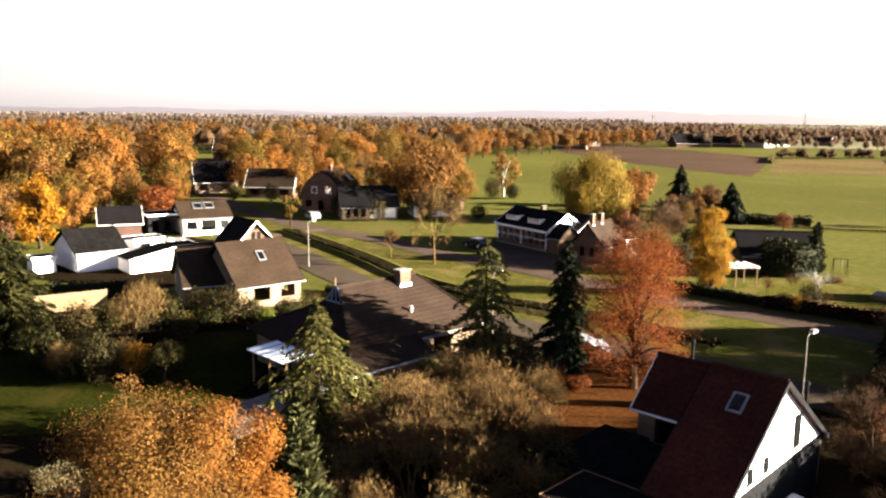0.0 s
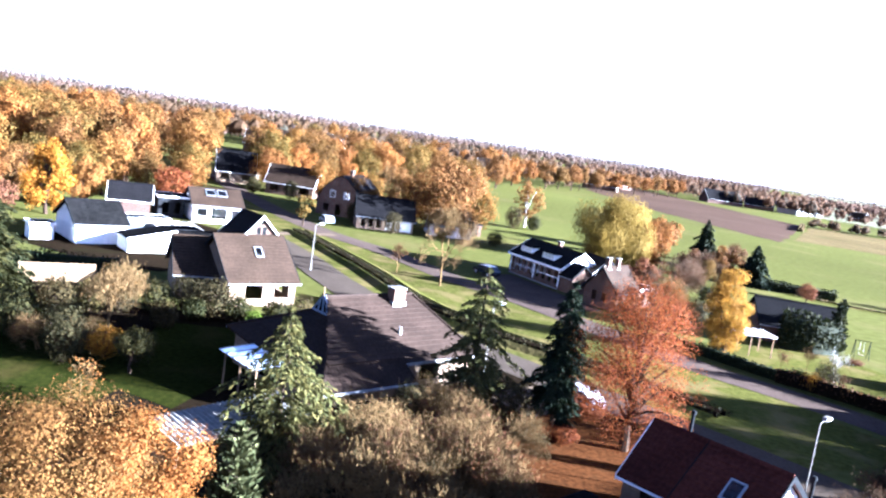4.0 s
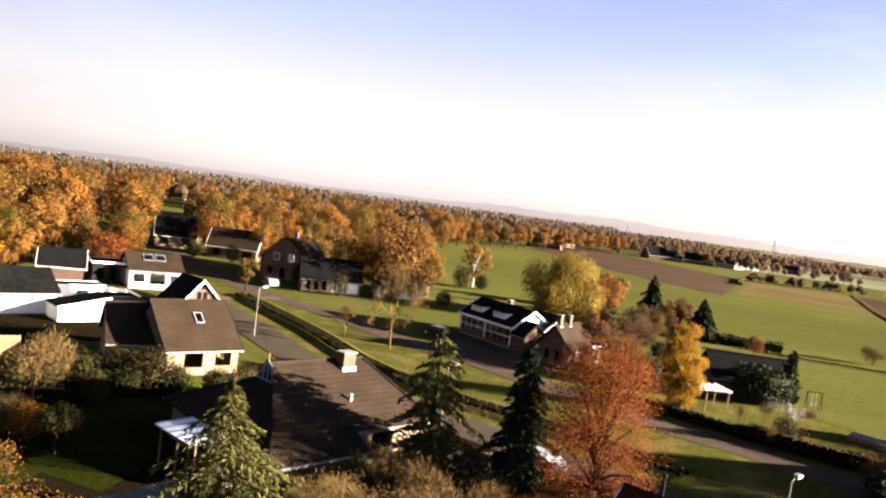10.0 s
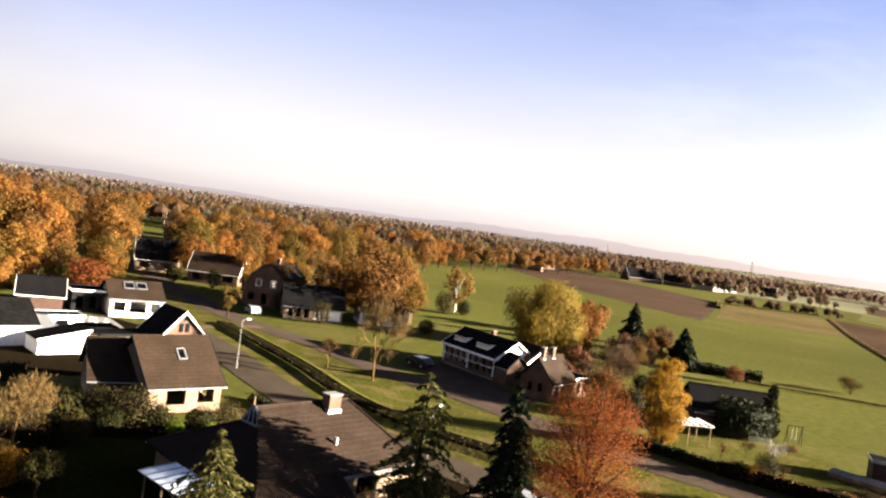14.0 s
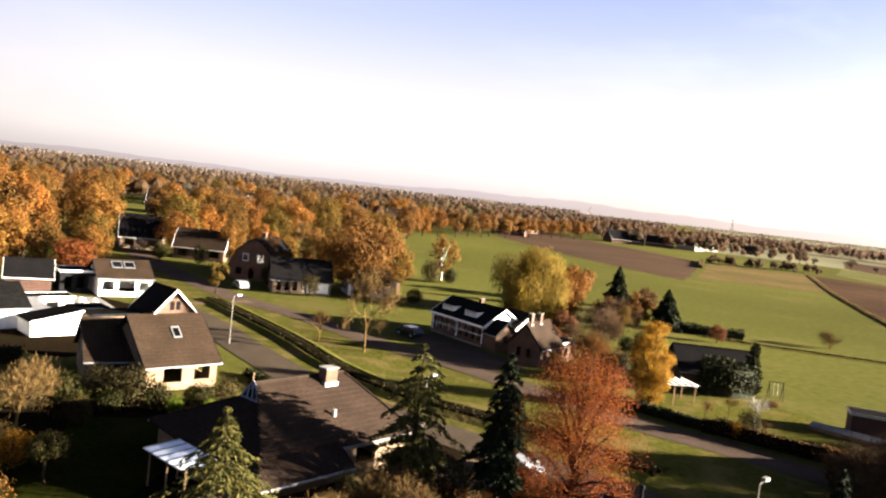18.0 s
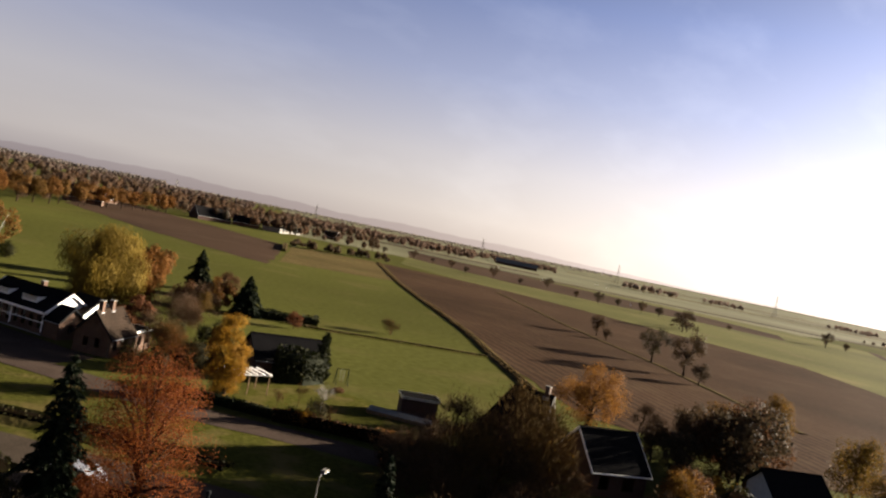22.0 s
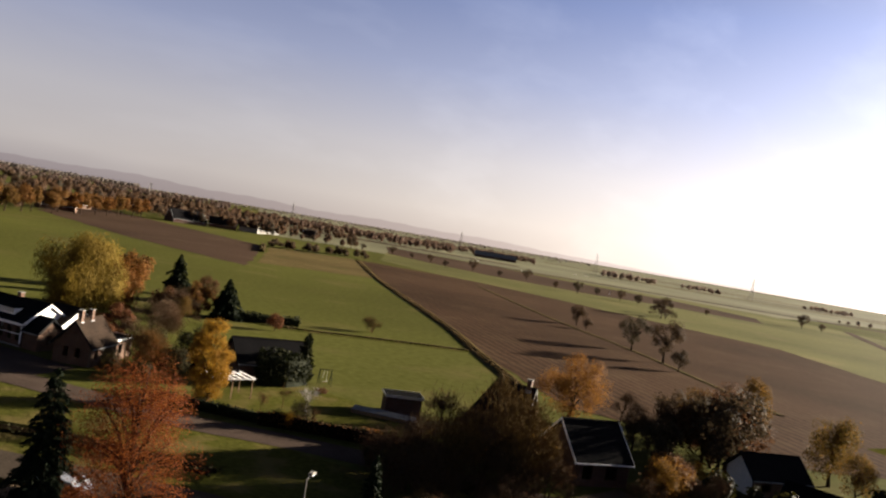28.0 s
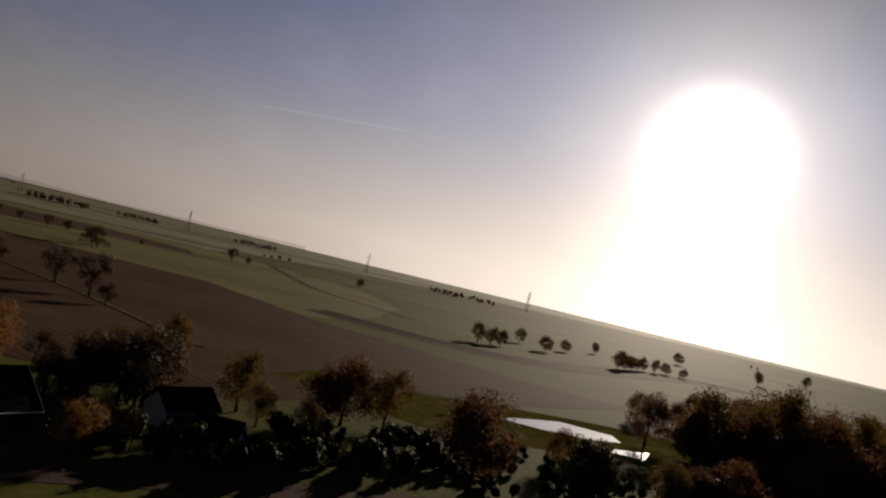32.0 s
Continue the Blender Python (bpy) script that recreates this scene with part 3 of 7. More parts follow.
setting("pasture_1", sheet([(262, 440), (345, 570), (470, 700), (660, 420), (600, 230), (470, 150), (330, 118), (262, 116), (280, 180), (280, 300), (262, 372)], 0.04, 1.0, 6), ground_mat("light_pasture", [(0.25, (0.064, 0.066, 0.022)), (0.75, (0.108, 0.102, 0.038))], fine=0.5, mid=0.04, big=0.008, dry=(0.115, 0.096, 0.044), spec=0.005), "pale green pasture behind the ploughed field", "field")
setting("field_path", ribbon([(251, 322), (197, 210), (172, 149), (151, 107), (140, 85)], [(1.2, 0.06), (0.3, 0.25), (-0.3, 0.25), (-1.2, 0.06)], 6), M["stubble"], "grassy field boundary with scattered trees", "field")
for i, line in enumerate([[(228, 408), (170, 286), (122, 172), (104, 134), (85, 95)], [(56, 160), (62, 146), (70, 142), (84, 138), (101, 132)]]):
    setting("field_ditch_%d" % (i + 1), ribbon(line, [(1.6, 0.06), (0.7, 0.16), (0.2, 0.06), (-0.2, 0.06), (-0.7, 0.15), (-1.6, 0.06)], 4), M["stubble"] if i == 0 else M["green"], "rough grassy ditch between the fields", "ditch")
NEAR_ROAD = [(-36, 131), (-27, 119), (-19.5, 107.5), (-14.2, 97.8), (-5, 83.5), (5, 73.8), (12.5, 67.3), (20.5, 60.3), (26.5, 54.3), (36, 44.5), (44, 35), (50, 22), (52, 0)]
FAR_ROAD = [(-120, 330), (-92, 262), (-62, 200), (-38, 158), (-23, 136), (-10, 123.5), (0.5, 110), (9.5, 101.8), (18.5, 91), (27, 81), (34, 75.2), (44, 65), (54, 53), (68, 39), (84, 22), (97, 6), (115, -18), (150, -62)]
setting("verge_1", sheet([(-75, 205), (-40, 158), (-20, 131), (3, 104), (17, 90), (33, 73), (40, 62), (26, 56), (12, 70), (-4, 86), (-18, 108), (-32, 128), (-48, 150)], 0.02, 0.3, 7), M["green"], "long grass verge between the two roads", "verge")
setting("road_1", ribbon(NEAR_ROAD, [(2.6, 0.05), (0, 0.09), (-2.6, 0.05)]), M["asphalt"], "grey asphalt village road", "road")
setting("road_2", ribbon(FAR_ROAD, [(2.4, 0.05), (0, 0.08), (-2.4, 0.05)]), M["clinker"], "grey-brown brick-paved service road", "road")
setting("path_1", ribbon([(-30, 123), (-25, 128), (-20, 133)], [(1.2, 0.1), (0, 0.11), (-1.2, 0.1)], 1.5), M["path"], "sandy footpath crossing the verge", "path")
setting("verge_ditch", ribbon([(-26, 131), (-19, 120), (-10.5, 106), (-4, 93.5), (4, 83), (14, 75.5), (24, 66)], [(2.8, 0.02), (1.5, 0.42), (0.6, 0.04), (-0.4, 0.03), (-1.4, 0.38), (-2.6, 0.02)], 2), M["green"], "overgrown ditch along the grass verge", "ditch")
setting("garden_ground_1", sheet([(-60, 30), (-40, 80), (-26, 71), (-15, 76), (-10, 88), (0, 75), (22, 55), (36, 40), (30, 5), (-40, 5)], 0.015, 0.2, 8), M["earth"], "garden earth with moss, darkened in colour for shade", "ground")
setting("garden_lawn_1", sheet([(-36, 70), (-24, 64), (-19, 55), (-20, 46), (-34, 44), (-46, 56)], 0.03, 0.6, 9), M["lawn"], "garden lawn with shade painted into its green", "lawn")
setting("garden_lawn_2", sheet([(-23, 68), (-14, 70), (-13, 60), (-15, 50), (-20, 52)], 0.034, 0.4, 10), M["lawn"], "lawn beside the bungalow, coloured dark for shade", "lawn")
setting("garden_lawn_3", sheet([(-13.5, 84), (-8, 80), (-6, 74), (-10, 70), (-15, 78)], 0.034, 0.3, 11), M["green"], "sunlit front lawn", "lawn")
setting("garden_lawn_4", sheet([(30, 92), (39, 100), (48, 96), (56, 78), (47, 71), (36, 77)], 0.03, 0.4, 12), M["green"], "lawn behind the low hedge", "lawn")
setting("leaf_litter_ground", sheet([(5, 60), (10, 64), (18, 57), (19, 50), (12, 44), (4, 46)], 0.04, 0.6, 13), M["litter"], "ground strewn with fallen red-brown leaves", "ground")
setting("driveway", sheet([(4.5, 62), (8.5, 66), (12.8, 63.5), (8, 58.5)], 0.05, 0.1, 14), M["path"], "pale sandy driveway", "driveway")
setting("farmyard", sheet([(4, 117), (9, 121), (15, 111.5), (20, 103), (15, 99), (8, 107)], 0.045, 0.2, 15), M["clinker"], "paved yard in front of the farmhouse", "yard")
setting("pond", sheet([(156.5, 27), (163, 24), (175, 16), (176, 5), (169, 3), (161.5, 9), (157, 18)], 0.06, 0.5, 16), M["water"], "still pond mirroring the bright sky", "pond")
setting("pasture_2", sheet([(134, 66), (150, 66), (164, 60), (152, 50), (138, 47), (131, 54)], 0.062, 0.4, 18), M["green"], "small bright green pasture beside the pond", "field")
setting("reed_ditch", ribbon([(300, 130), (300, 72), (330, 40), (449, -10), (500, -40), (533, -90), (560, -180)], [(14, 0.06), (4, 0.5), (0, 0.1), (-4, 0.5), (-14, 0.06)], 12), M["field"], "brown reedy ditch under a row of trees", "ditch")
setting("driveway_2", sheet([(55, 52), (56, 56), (64, 57), (65, 53)], 0.055, 0.2, 19), M["path"], "pale driveway in front of a house", "driveway")
setting("terrace", sheet([(-46, 121), (-40.5, 123), (-35, 115), (-38, 110.5), (-44, 112)], 0.05, 0.1, 20), M["concrete"], "paved terrace between white annexes", "terrace")
setting("pond_arm", sheet([(158.5, 3.5), (165, -3), (155.5, -2.4), (153.5, 4)], 0.06, 0.3, 21), M["water"], "narrow arm of the pond", "pond")
setting("pond_bank", sheet([(134.7, 52.5), (156.5, 48.7), (180.2, 20.5), (195.9, -6.9), (188.2, -26.3), (163.6, -20.2), (140.9, 7.9), (125.1, 34.3)], 0.03, 1.0, 17), M["green"], "grassy bank round the pond", "bank")


# ---- houses ----
def wall_panel(length, height, openings=(), thick=0.28):
    """A wall along x, outer face at y = 0, with openings (x0, x1, z0, z1) right through it."""
    g = Geo()
    cuts = sorted({0.0, length, *[o[0] for o in openings], *[o[1] for o in openings]})
    for a, b in zip(cuts, cuts[1:]):
        z = 0.0
        for o in sorted((o for o in openings if o[0] <= a and o[1] >= b), key=lambda o: o[2]):
            if o[2] > z:
                g.box(a, b, 0, thick, z, o[2])
            z = o[3]
        if z < height:
            g.box(a, b, 0, thick, z, height)
    return g.weld()


def frame_ring(x0, x1, z0, z1, w, y0, y1):
    """A picture-frame shape in one piece."""
    v = [(x, y, z) for y in (y0, y1) for x, z in ((x0, z0), (x1, z0), (x1, z1), (x0, z1), (x0 + w, z0 + w), (x1 - w, z0 + w), (x1 - w, z1 - w), (x0 + w, z1 - w))]
    f = []
    for k in range(4):
        n = (k + 1) % 4
        f += [(k, n, n + 4, k + 4), (k + 8, k + 12, n + 12, n + 8), (k, k + 8, n + 8, n), (k + 4, n + 4, n + 12, k + 12)]
    return Geo().add(v, f)


def window_part(wall, o, bars=1, frame_mat="trim", sill=True):
    x0, x1, z0, z1 = o
    w = 0.09
    fr = part("window", frame_ring(x0, x1, z0, z1, w, 0.06, 0.14), M[frame_mat], wall.parent, m=wall.matrix_local.copy())
    for k in range(bars):
        x = x0 + (x1 - x0) * (k + 1) / (bars + 1)
        part("glazing_bar", Geo().box(x - 0.03, x + 0.03, 0.065, 0.135, z0 + w, z1 - w), M[frame_mat], fr)
    part("pane", Geo().box(x0 + w, x1 - w, 0.095, 0.105, z0 + w, z1 - w), M["glass"], fr)
    part("curtain", Geo().box(x0 + w, x0 + w + 0.22 * (x1 - x0), 0.19, 0.2, z0 + w, z1 - w), M["trim"], fr, "pale curtain")
    if sill:
        part("sill", Geo().box(x0 - 0.06, x1 + 0.06, -0.06, 0.1, z0 - 0.06, z0 - 0.003), M["concrete"], fr)


def roof_slope(L, run, rise, over, thick=0.16, course=0.36):
    """One slope of a roof, eaves along x at y = -over, rising to y = run, laid in overlapping courses."""
    g = Geo()
    s = rise / run
    n = max(3, int(math.hypot(run + over, rise) / course))
    y0, y1 = -over, run
    line = []
    for k in range(n):
        a, b = y0 + (y1 - y0) * k / n, y0 + (y1 - y0) * (k + 1) / n
        line += [(a, a * s + 0.05), (b, b * s + 0.012)]
    line += [(y1, y1 * s - thick), (y0, y0 * s - thick)]
    m = len(line)
    g.v = [(x, y, z) for x in (0, L) for y, z in line]
    g.f = [(i, i + m, (i + 1) % m + m, (i + 1) % m) for i in range(m)]
    g.f += [tuple(range(m)), tuple(range(m, 2 * m))[::-1]]
    return g


def house(name, label, x, y, ang, L, W, eave, ridge, wall="brick", roof="roof_brown", verge="trim", over=0.35, wins=None, skylights=(), chimneys=(), hip=(0, 0), gutter=True, gable=None, base=None, category="house", doors=(), group=""):
    """A house with a pitched roof, ridge along its length. wins: {'front' | 'back' | 'left' | 'right': openings}."""
    wins = wins or {}
    t = thing(name, pose(x, y, 0, 0, 0, ang), label, category, group)
    rise = ridge - eave
    th = 0.28
    faces = {"front": (L, pose(0, 0, 0)), "right": (W - 2 * th, pose(L, th, 0, 0, 0, 90)), "back": (L, pose(L, W, 0, 0, 0, 180)), "left": (W - 2 * th, pose(0, W - th, 0, 0, 0, -90))}
    for side, (length, m) in faces.items():
        ops = list(wins.get(side, ()))
        low = [o for o in ops if o[3] <= eave - 0.05]
        w = part("wall", wall_panel(length, eave, [o[:4] for o in low] + [d[1:5] for d in doors if d[0] == side], th), M[wall if side in ("front", "back") or not gable else base or gable], t, "", m=m)
        for o in low:
            window_part(w, o[:4], *(o[4:] or (1,)))
        for d in doors:
            if d[0] == side:
                part("door", Geo().box(d[1] + 0.05, d[2] - 0.05, 0.1, 0.16, 0.02, d[4] - 0.03), M[d[5]], t, m=m)
        if side in ("left", "right") and not hip[0 if side == "left" else 1]:
            h2 = W / 2 - th
            gb = part("gable", Geo().prism([(0, eave + 0.002), (2 * h2, eave + 0.002), (h2, ridge - 0.22)], "y", 0, th), M[gable or wall], t, "", m=m)
            for o in ops:
                if o[3] > eave - 0.05:
                    # Solid dark backing instead of an opening, for the dim room inside.
                    g = Geo().box(o[0], o[1], -0.03, 0.03, o[2], o[3])
                    fr = part("window", g, M["dark_trim"], t, m=m)
                    g2 = Geo()
                    n = 2 if o[1] - o[0] > 0.5 else 1
                    for k in range(n):
                        a, b = o[0] + (o[1] - o[0]) * k / n, o[0] + (o[1] - o[0]) * (k + 1) / n
                        g2.box(a + 0.08, b - 0.08, -0.045, -0.02, o[2] + 0.08, o[3] - 0.08)
                    part("pane", g2, M["glass"], fr)
    hl, hr = hip
    lo, ro = (-over, L + over)
    if hl == 0 and hr == 0 and roof != "roof_black":
        sl = roof_slope(ro - lo, W / 2, rise, over)
        part("roof", sl, M[roof], t, m=pose(lo, 0, eave))
        part("roof", sl.mesh("roof", M[roof]), M[roof], t, m=pose(ro, W, eave, 0, 0, 180))
    else:
        s = rise / (W / 2)
        a, b, z0, o = (hl or -over), L - (hr or -over), eave - over * s, over
        e = [(lo, -o, z0), (ro, -o, z0), (ro, W + o, z0), (lo, W + o, z0)]
        ra, rb = (a if hl else lo, W / 2, ridge), (b if hr else ro, W / 2, ridge)
        for poly in ([e[0], e[1], rb, ra], [e[2], e[3], ra, rb]) + (([e[1], e[2], rb],) if hr else ()) + (([e[3], e[0], ra],) if hl else ()):
            q = [Vector(p) for p in poly]
            k = len(q)
            dn = Vector((0, 0, -0.14))
            part("roof", Geo().add(q + [p + dn for p in q], [tuple(range(k)), tuple(range(k, 2 * k))[::-1]] + [(i, i + k, (i + 1) % k + k, (i + 1) % k) for i in range(k)]), M[roof], t)
    part("ridge_cap", Geo().prism([(W / 2 - 0.16, ridge - 0.03), (W / 2 + 0.16, ridge - 0.03), (W / 2, ridge + 0.11)], "x", hl or lo, L - hr if hr else ro), M[roof], t)
    if verge:
        for xx, hp in ((lo, hl), (ro, hr)):
            if not hp:
                s = rise / (W / 2)
                for y0, sg in ((-over, 1), (W + over, -1)):
                    g = Geo()
                    za, zb = eave - over * s, ridge
                    x0, x1 = (xx - 0.05, xx - 0.002) if xx == lo else (xx + 0.002, xx + 0.05)
                    g.add([(q, p, z) for q in (x0, x1) for p, z in ((y0, za - 0.24), (W / 2, zb - 0.24), (W / 2, zb + 0.06), (y0, za + 0.06))], [(0, 1, 2, 3), (7, 6, 5, 4), (0, 4, 5, 1), (3, 2, 6, 7), (0, 3, 7, 4), (1, 5, 6, 2)])
                    part("verge_board", g, M[verge], t)
    if gutter:
        s = rise / (W / 2)
        for yy in (-over - 0.1, W + over):
            part("gutter", Geo().box(lo, ro, yy, yy + 0.1, eave - over * s - 0.12, eave - over * s - 0.02), M["trim" if verge == "trim" else "lead"], t)
    for side, u, v, w, h in skylights:
        s = rise / (W / 2)
        tilt = math.degrees(math.atan(s))
        m = pose(u, v, eave + v * s + 0.05, tilt) if side == "front" else pose(u, W - v, eave + v * s + 0.05, tilt, 0, 180)
        if side == "back":
            m = pose(u, W - v, eave + v * s + 0.05) @ pose(0, 0, 0, 0, 0, 180) @ pose(0, 0, 0, tilt)
        f = frame_ring(0, w, 0, h, 0.08, -0.1, 0.02)
        f.v = [(x, z, -y) for x, y, z in f.v]
        fr = part("skylight", f, M["lead"], t, m=m)
        part("pane", Geo().box(0.08, w - 0.08, 0.08, h - 0.08, 0.03, 0.06), M["glass"], fr)
    for u, v, w, z1, mat in chimneys:
        c = part("chimney", Geo().box(u - w / 2, u + w / 2, v - w / 2, v + w / 2, ridge - 1.3, z1), M[mat], t)
        part("cap", Geo().box(u - w / 2 - 0.06, u + w / 2 + 0.06, v - w / 2 - 0.06, v + w / 2 + 0.06, z1 + 0.003, z1 + 0.1), M["concrete"], c)
        part("flashing", Geo().box(u - w / 2 - 0.08, u + w / 2 + 0.08, v - w / 2 - 0.08, v + w / 2 + 0.08, ridge - 0.75, ridge - 0.25), M["lead"], c)
    return t


def flat_building(name, label, x, y, ang, L, W, h, wall="white", fascia="trim", wins=None, doors=(), category="shed", domes=()):
    wins = wins or {}
    t = thing(name, pose(x, y, 0, 0, 0, ang), label, category)
    th = 0.25
    for side, (length, m) in {"front": (L, pose(0, 0, 0)), "right": (W - 2 * th, pose(L, th, 0, 0, 0, 90)), "back": (L, pose(L, W, 0, 0, 0, 180)), "left": (W - 2 * th, pose(0, W - th, 0, 0, 0, -90))}.items():
        ops = list(wins.get(side, ()))
        w = part("wall", wall_panel(length, h, [o[:4] for o in ops] + [d[1:5] for d in doors if d[0] == side], th), M[wall], t, m=m)
        for o in ops:
            window_part(w, o[:4], *(o[4:] or (1,)))
        for d in doors:
            if d[0] == side:
                part("door", Geo().box(d[1] + 0.04, d[2] - 0.04, 0.1, 0.16, 0.02, d[4] - 0.03), M[d[5]], t, m=m)
    o = 0.15
    part("roof", Geo().box(-o, L + o, -o, W + o, h + 0.003, h + 0.12), M["roof_felt"], t)
    for q in ((-o - 0.04, L + o + 0.04, -o - 0.04, -o - 0.002), (-o - 0.04, L + o + 0.04, W + o + 0.002, W + o + 0.04), (-o - 0.04, -o - 0.002, -o, W + o), (L + o + 0.002, L + o + 0.04, -o, W + o)):
        part("fascia", Geo().box(*q, h - 0.12, h + 0.18), M[fascia], t)
    for u, v, w in domes:
        d = part("roof_light", Geo().box(u, u + w, v, v + w, h + 0.12, h + 0.3), M["trim"], t)
        part("dome", Geo().prism([(u + 0.05, h + 0.302), (u + w - 0.05, h + 0.302), (u + w * 0.85, h + 0.36), (u + w * 0.15, h + 0.36)], "y", v + 0.05, v + w - 0.05), M["sheet"], d)
    return t


# bungalow with a gablet roof
def bungalow():
    t = thing("bungalow", pose(-2.2, 65.6, 0, 0, 0, 45), "low bungalow under a wide grey-brown tiled hip roof", "house")
    rz, ez, s = 6.2, 2.6, 0.62
    th = 0.28
    for m, length, ops in ((pose(-12.3, -5.2, 0), 14.6, [(1.0, 2.6, 0.3, 2.2), (4.0, 6.0, 0.9, 2.2), (9.5, 11.5, 0.9, 2.2)]), (pose(2.3, -4.92, 0, 0, 0, 90), 9.64, [(3, 5, 0.9, 2.2)]), (pose(2.3, 5.0, 0, 0, 0, 180), 14.6, []), (pose(-12.3, 4.72, 0, 0, 0, -90), 9.64, [(2, 4.4, 0.2, 2.2)])):
        w = part("wall", wall_panel(length, ez - 0.25, ops, th), M["brick_pale"], t, m=m)
        for o in ops:
            window_part(w, o, 1)

    def plate(pts, mat="roof_grey"):
        q = [Vector(p) for p in pts]
        k, dn = len(q), Vector((0, 0, -0.15))
        return part("roof", Geo().add(q + [p + dn for p in q], [tuple(range(k)), tuple(range(k, 2 * k))[::-1]] + [(i, i + k, (i + 1) % k + k, (i + 1) % k) for i in range(k)]), M[mat], t)

    yf, yc, yb = -5.7, -7.2, 5.7
    zf, zc, zb = rz + yf * s, rz + yc * s, rz - yb * s
    xl, xr, g0 = -12.7, 2.9, -8.3
    plate([(xl, yc, zc), (-4.6, yc, zc), (-4.6, yf, zf), (xr, yf, zf), (0, 0, rz), (g0, 0, rz), (g0, -1.25, rz - 1.25)])
    plate([(xr, yb, zb), (xl, yb, zb), (g0, 1.25, rz - 1.25), (g0, 0, rz), (0, 0, rz)])
    plate([(xr, yf, zf), (xr, yb, zb), (0, 0, rz)])
    plate([(xl, yb, zb), (xl, yc, zc), (g0, -1.25, rz - 1.25), (g0, 1.25, rz - 1.25)])
    gb = part("gablet", Geo().prism([(-1.25, rz - 1.25), (1.25, rz - 1.25), (0, rz + 0.1)], "x", g0 - 0.02, g0 + 0.05), M["glass"], t, "small glazed gablet")
    for p0, p1 in (((-1.4, rz - 1.35), (0, rz + 0.16)), ((1.4, rz - 1.35), (0, rz + 0.16)), ((-1.25, rz - 1.2), (1.25, rz - 1.2)), ((0, rz - 1.2), (0, rz)), ((-0.6, rz - 1.2), (-0.4, rz - 0.4)), ((0.6, rz - 1.2), (0.4, rz - 0.4))):
        part("glazing_bar", Geo().tube((g0 - 0.06, *p0), (g0 - 0.06, *p1), 0.08, 0.08, 4), M["blue_trim"], gb)
    for k in range(1, 14):
        y = -5.5 * k / 14
        x0, x1 = g0 + 4.2 * y / 7.2, 2.9 * -y / 5.7
        part("tile_course", Geo().prism([(y - 0.2, rz + (y - 0.2) * s + 0.004), (y + 0.2, rz + (y + 0.2) * s + 0.004), (y - 0.2, rz + (y - 0.2) * s + 0.045)], "x", x0 + 0.2, x1 - 0.2), M["roof_grey"], t)
    part("eaves_board", Geo().box(-4.55, xr + 0.1, yf - 0.16, yf - 0.125, zf - 0.2, zf + 0.02), M["concrete"], t, "pale eaves board")
    part("finial", Geo().tube((g0 - 0.1, 0, rz - 0.1), (g0 - 0.1, 0, rz + 0.75), 0.06, 0.05, 5), M["wood"], t)
    part("ridge_cap", Geo().tube((g0, 0, rz), (0.02, 0, rz), 0.13, 0.13, 6), M["roof_grey"], t)
    for a, b in (((0, 0, rz), (xr, yf, zf)), ((0, 0, rz), (xr, yb, zb)), ((g0, -1.25, rz - 1.25), (xl, yc, zc)), ((g0, 1.25, rz - 1.25), (xl, yb, zb))):
        part("hip_cap", Geo().tube(a, b, 0.11, 0.11, 6), M["roof_grey"], t)
    for q in ((xl, -4.6, yc - 0.12, yc, zc), (-4.6, xr, yf - 0.12, yf, zf), (xl, xr, yb, yb + 0.12, zb)):
        part("gutter", Geo().box(q[0], q[1], q[2], q[3], q[4] - 0.15, q[4] - 0.02), M["lead"], t)
    part("gutter", Geo().box(xr, xr + 0.12, yf, yb, zf - 0.15, zf - 0.02), M["lead"], t)
    c = part("chimney", Geo().box(-2.6, -1.5, -1.05, -0.2, rz - 0.9, rz + 0.62), M["brick"], t, "square brown brick chimney")
    part("cap", Geo().box(-2.66, -1.44, -1.11, -0.14, rz + 0.623, rz + 0.72), M["concrete"], c)
    part("flashing", Geo().box(-2.68, -1.42, -1.13, -0.12, rz - 0.85, rz - 0.36), M["lead"], c)
    part("vent", Geo().tube((-3.6, -3.4, rz - 3.4 * s - 0.1), (-3.6, -3.4, rz - 3.4 * s + 0.5), 0.14, 0.14, 8), M["metal"], t, "small roof vent")


bungalow()


def canopy():
    t = thing("canopy", pose(-10.6, 52.3, 0, 0, 0, 45), "garden canopy roofed with pale blue corrugated sheets", "canopy")
    for i in range(3):
        for px, py in ((0.1, 0.1 + i * 2.1), (2.2, 0.1 + i * 2.1)) if i in (0, 2) else ((0.1, 0.1 + i * 2.1),):
            part("post", Geo().box(px - 0.05, px + 0.05, py - 0.05, py + 0.05, 0, 2.35), M["wood"], t)
    for k in range(5):
        g = Geo()
        y0 = k * 0.94
        n = 10
        z = lambda x, j: 2.42 + x * 0.06 + 0.035 * math.cos(j * math.pi)
        for j in range(n):
            a, b = y0 + 0.94 * j / n, y0 + 0.94 * (j + 1) / n
            g.add([(-0.2, a, z(-0.2, j)), (2.4, a, z(2.4, j)), (2.4, b, z(2.4, j + 1)), (-0.2, b, z(-0.2, j + 1))], [(0, 1, 2, 3)])
        part("sheet", g, M["sheet"], t)
        part("batten", Geo().slab([(-0.2, y0 + 0.78, 2.47), (2.4, y0 + 0.78, 2.63), (2.4, y0 + 0.96, 2.63), (-0.2, y0 + 0.96, 2.47)], 0.03), M["lead"], t)
    for x in (0.0, 2.2):
        part("beam", Geo().box(x, x + 0.08, 0, 4.7, 2.2, 2.36), M["wood"], t)


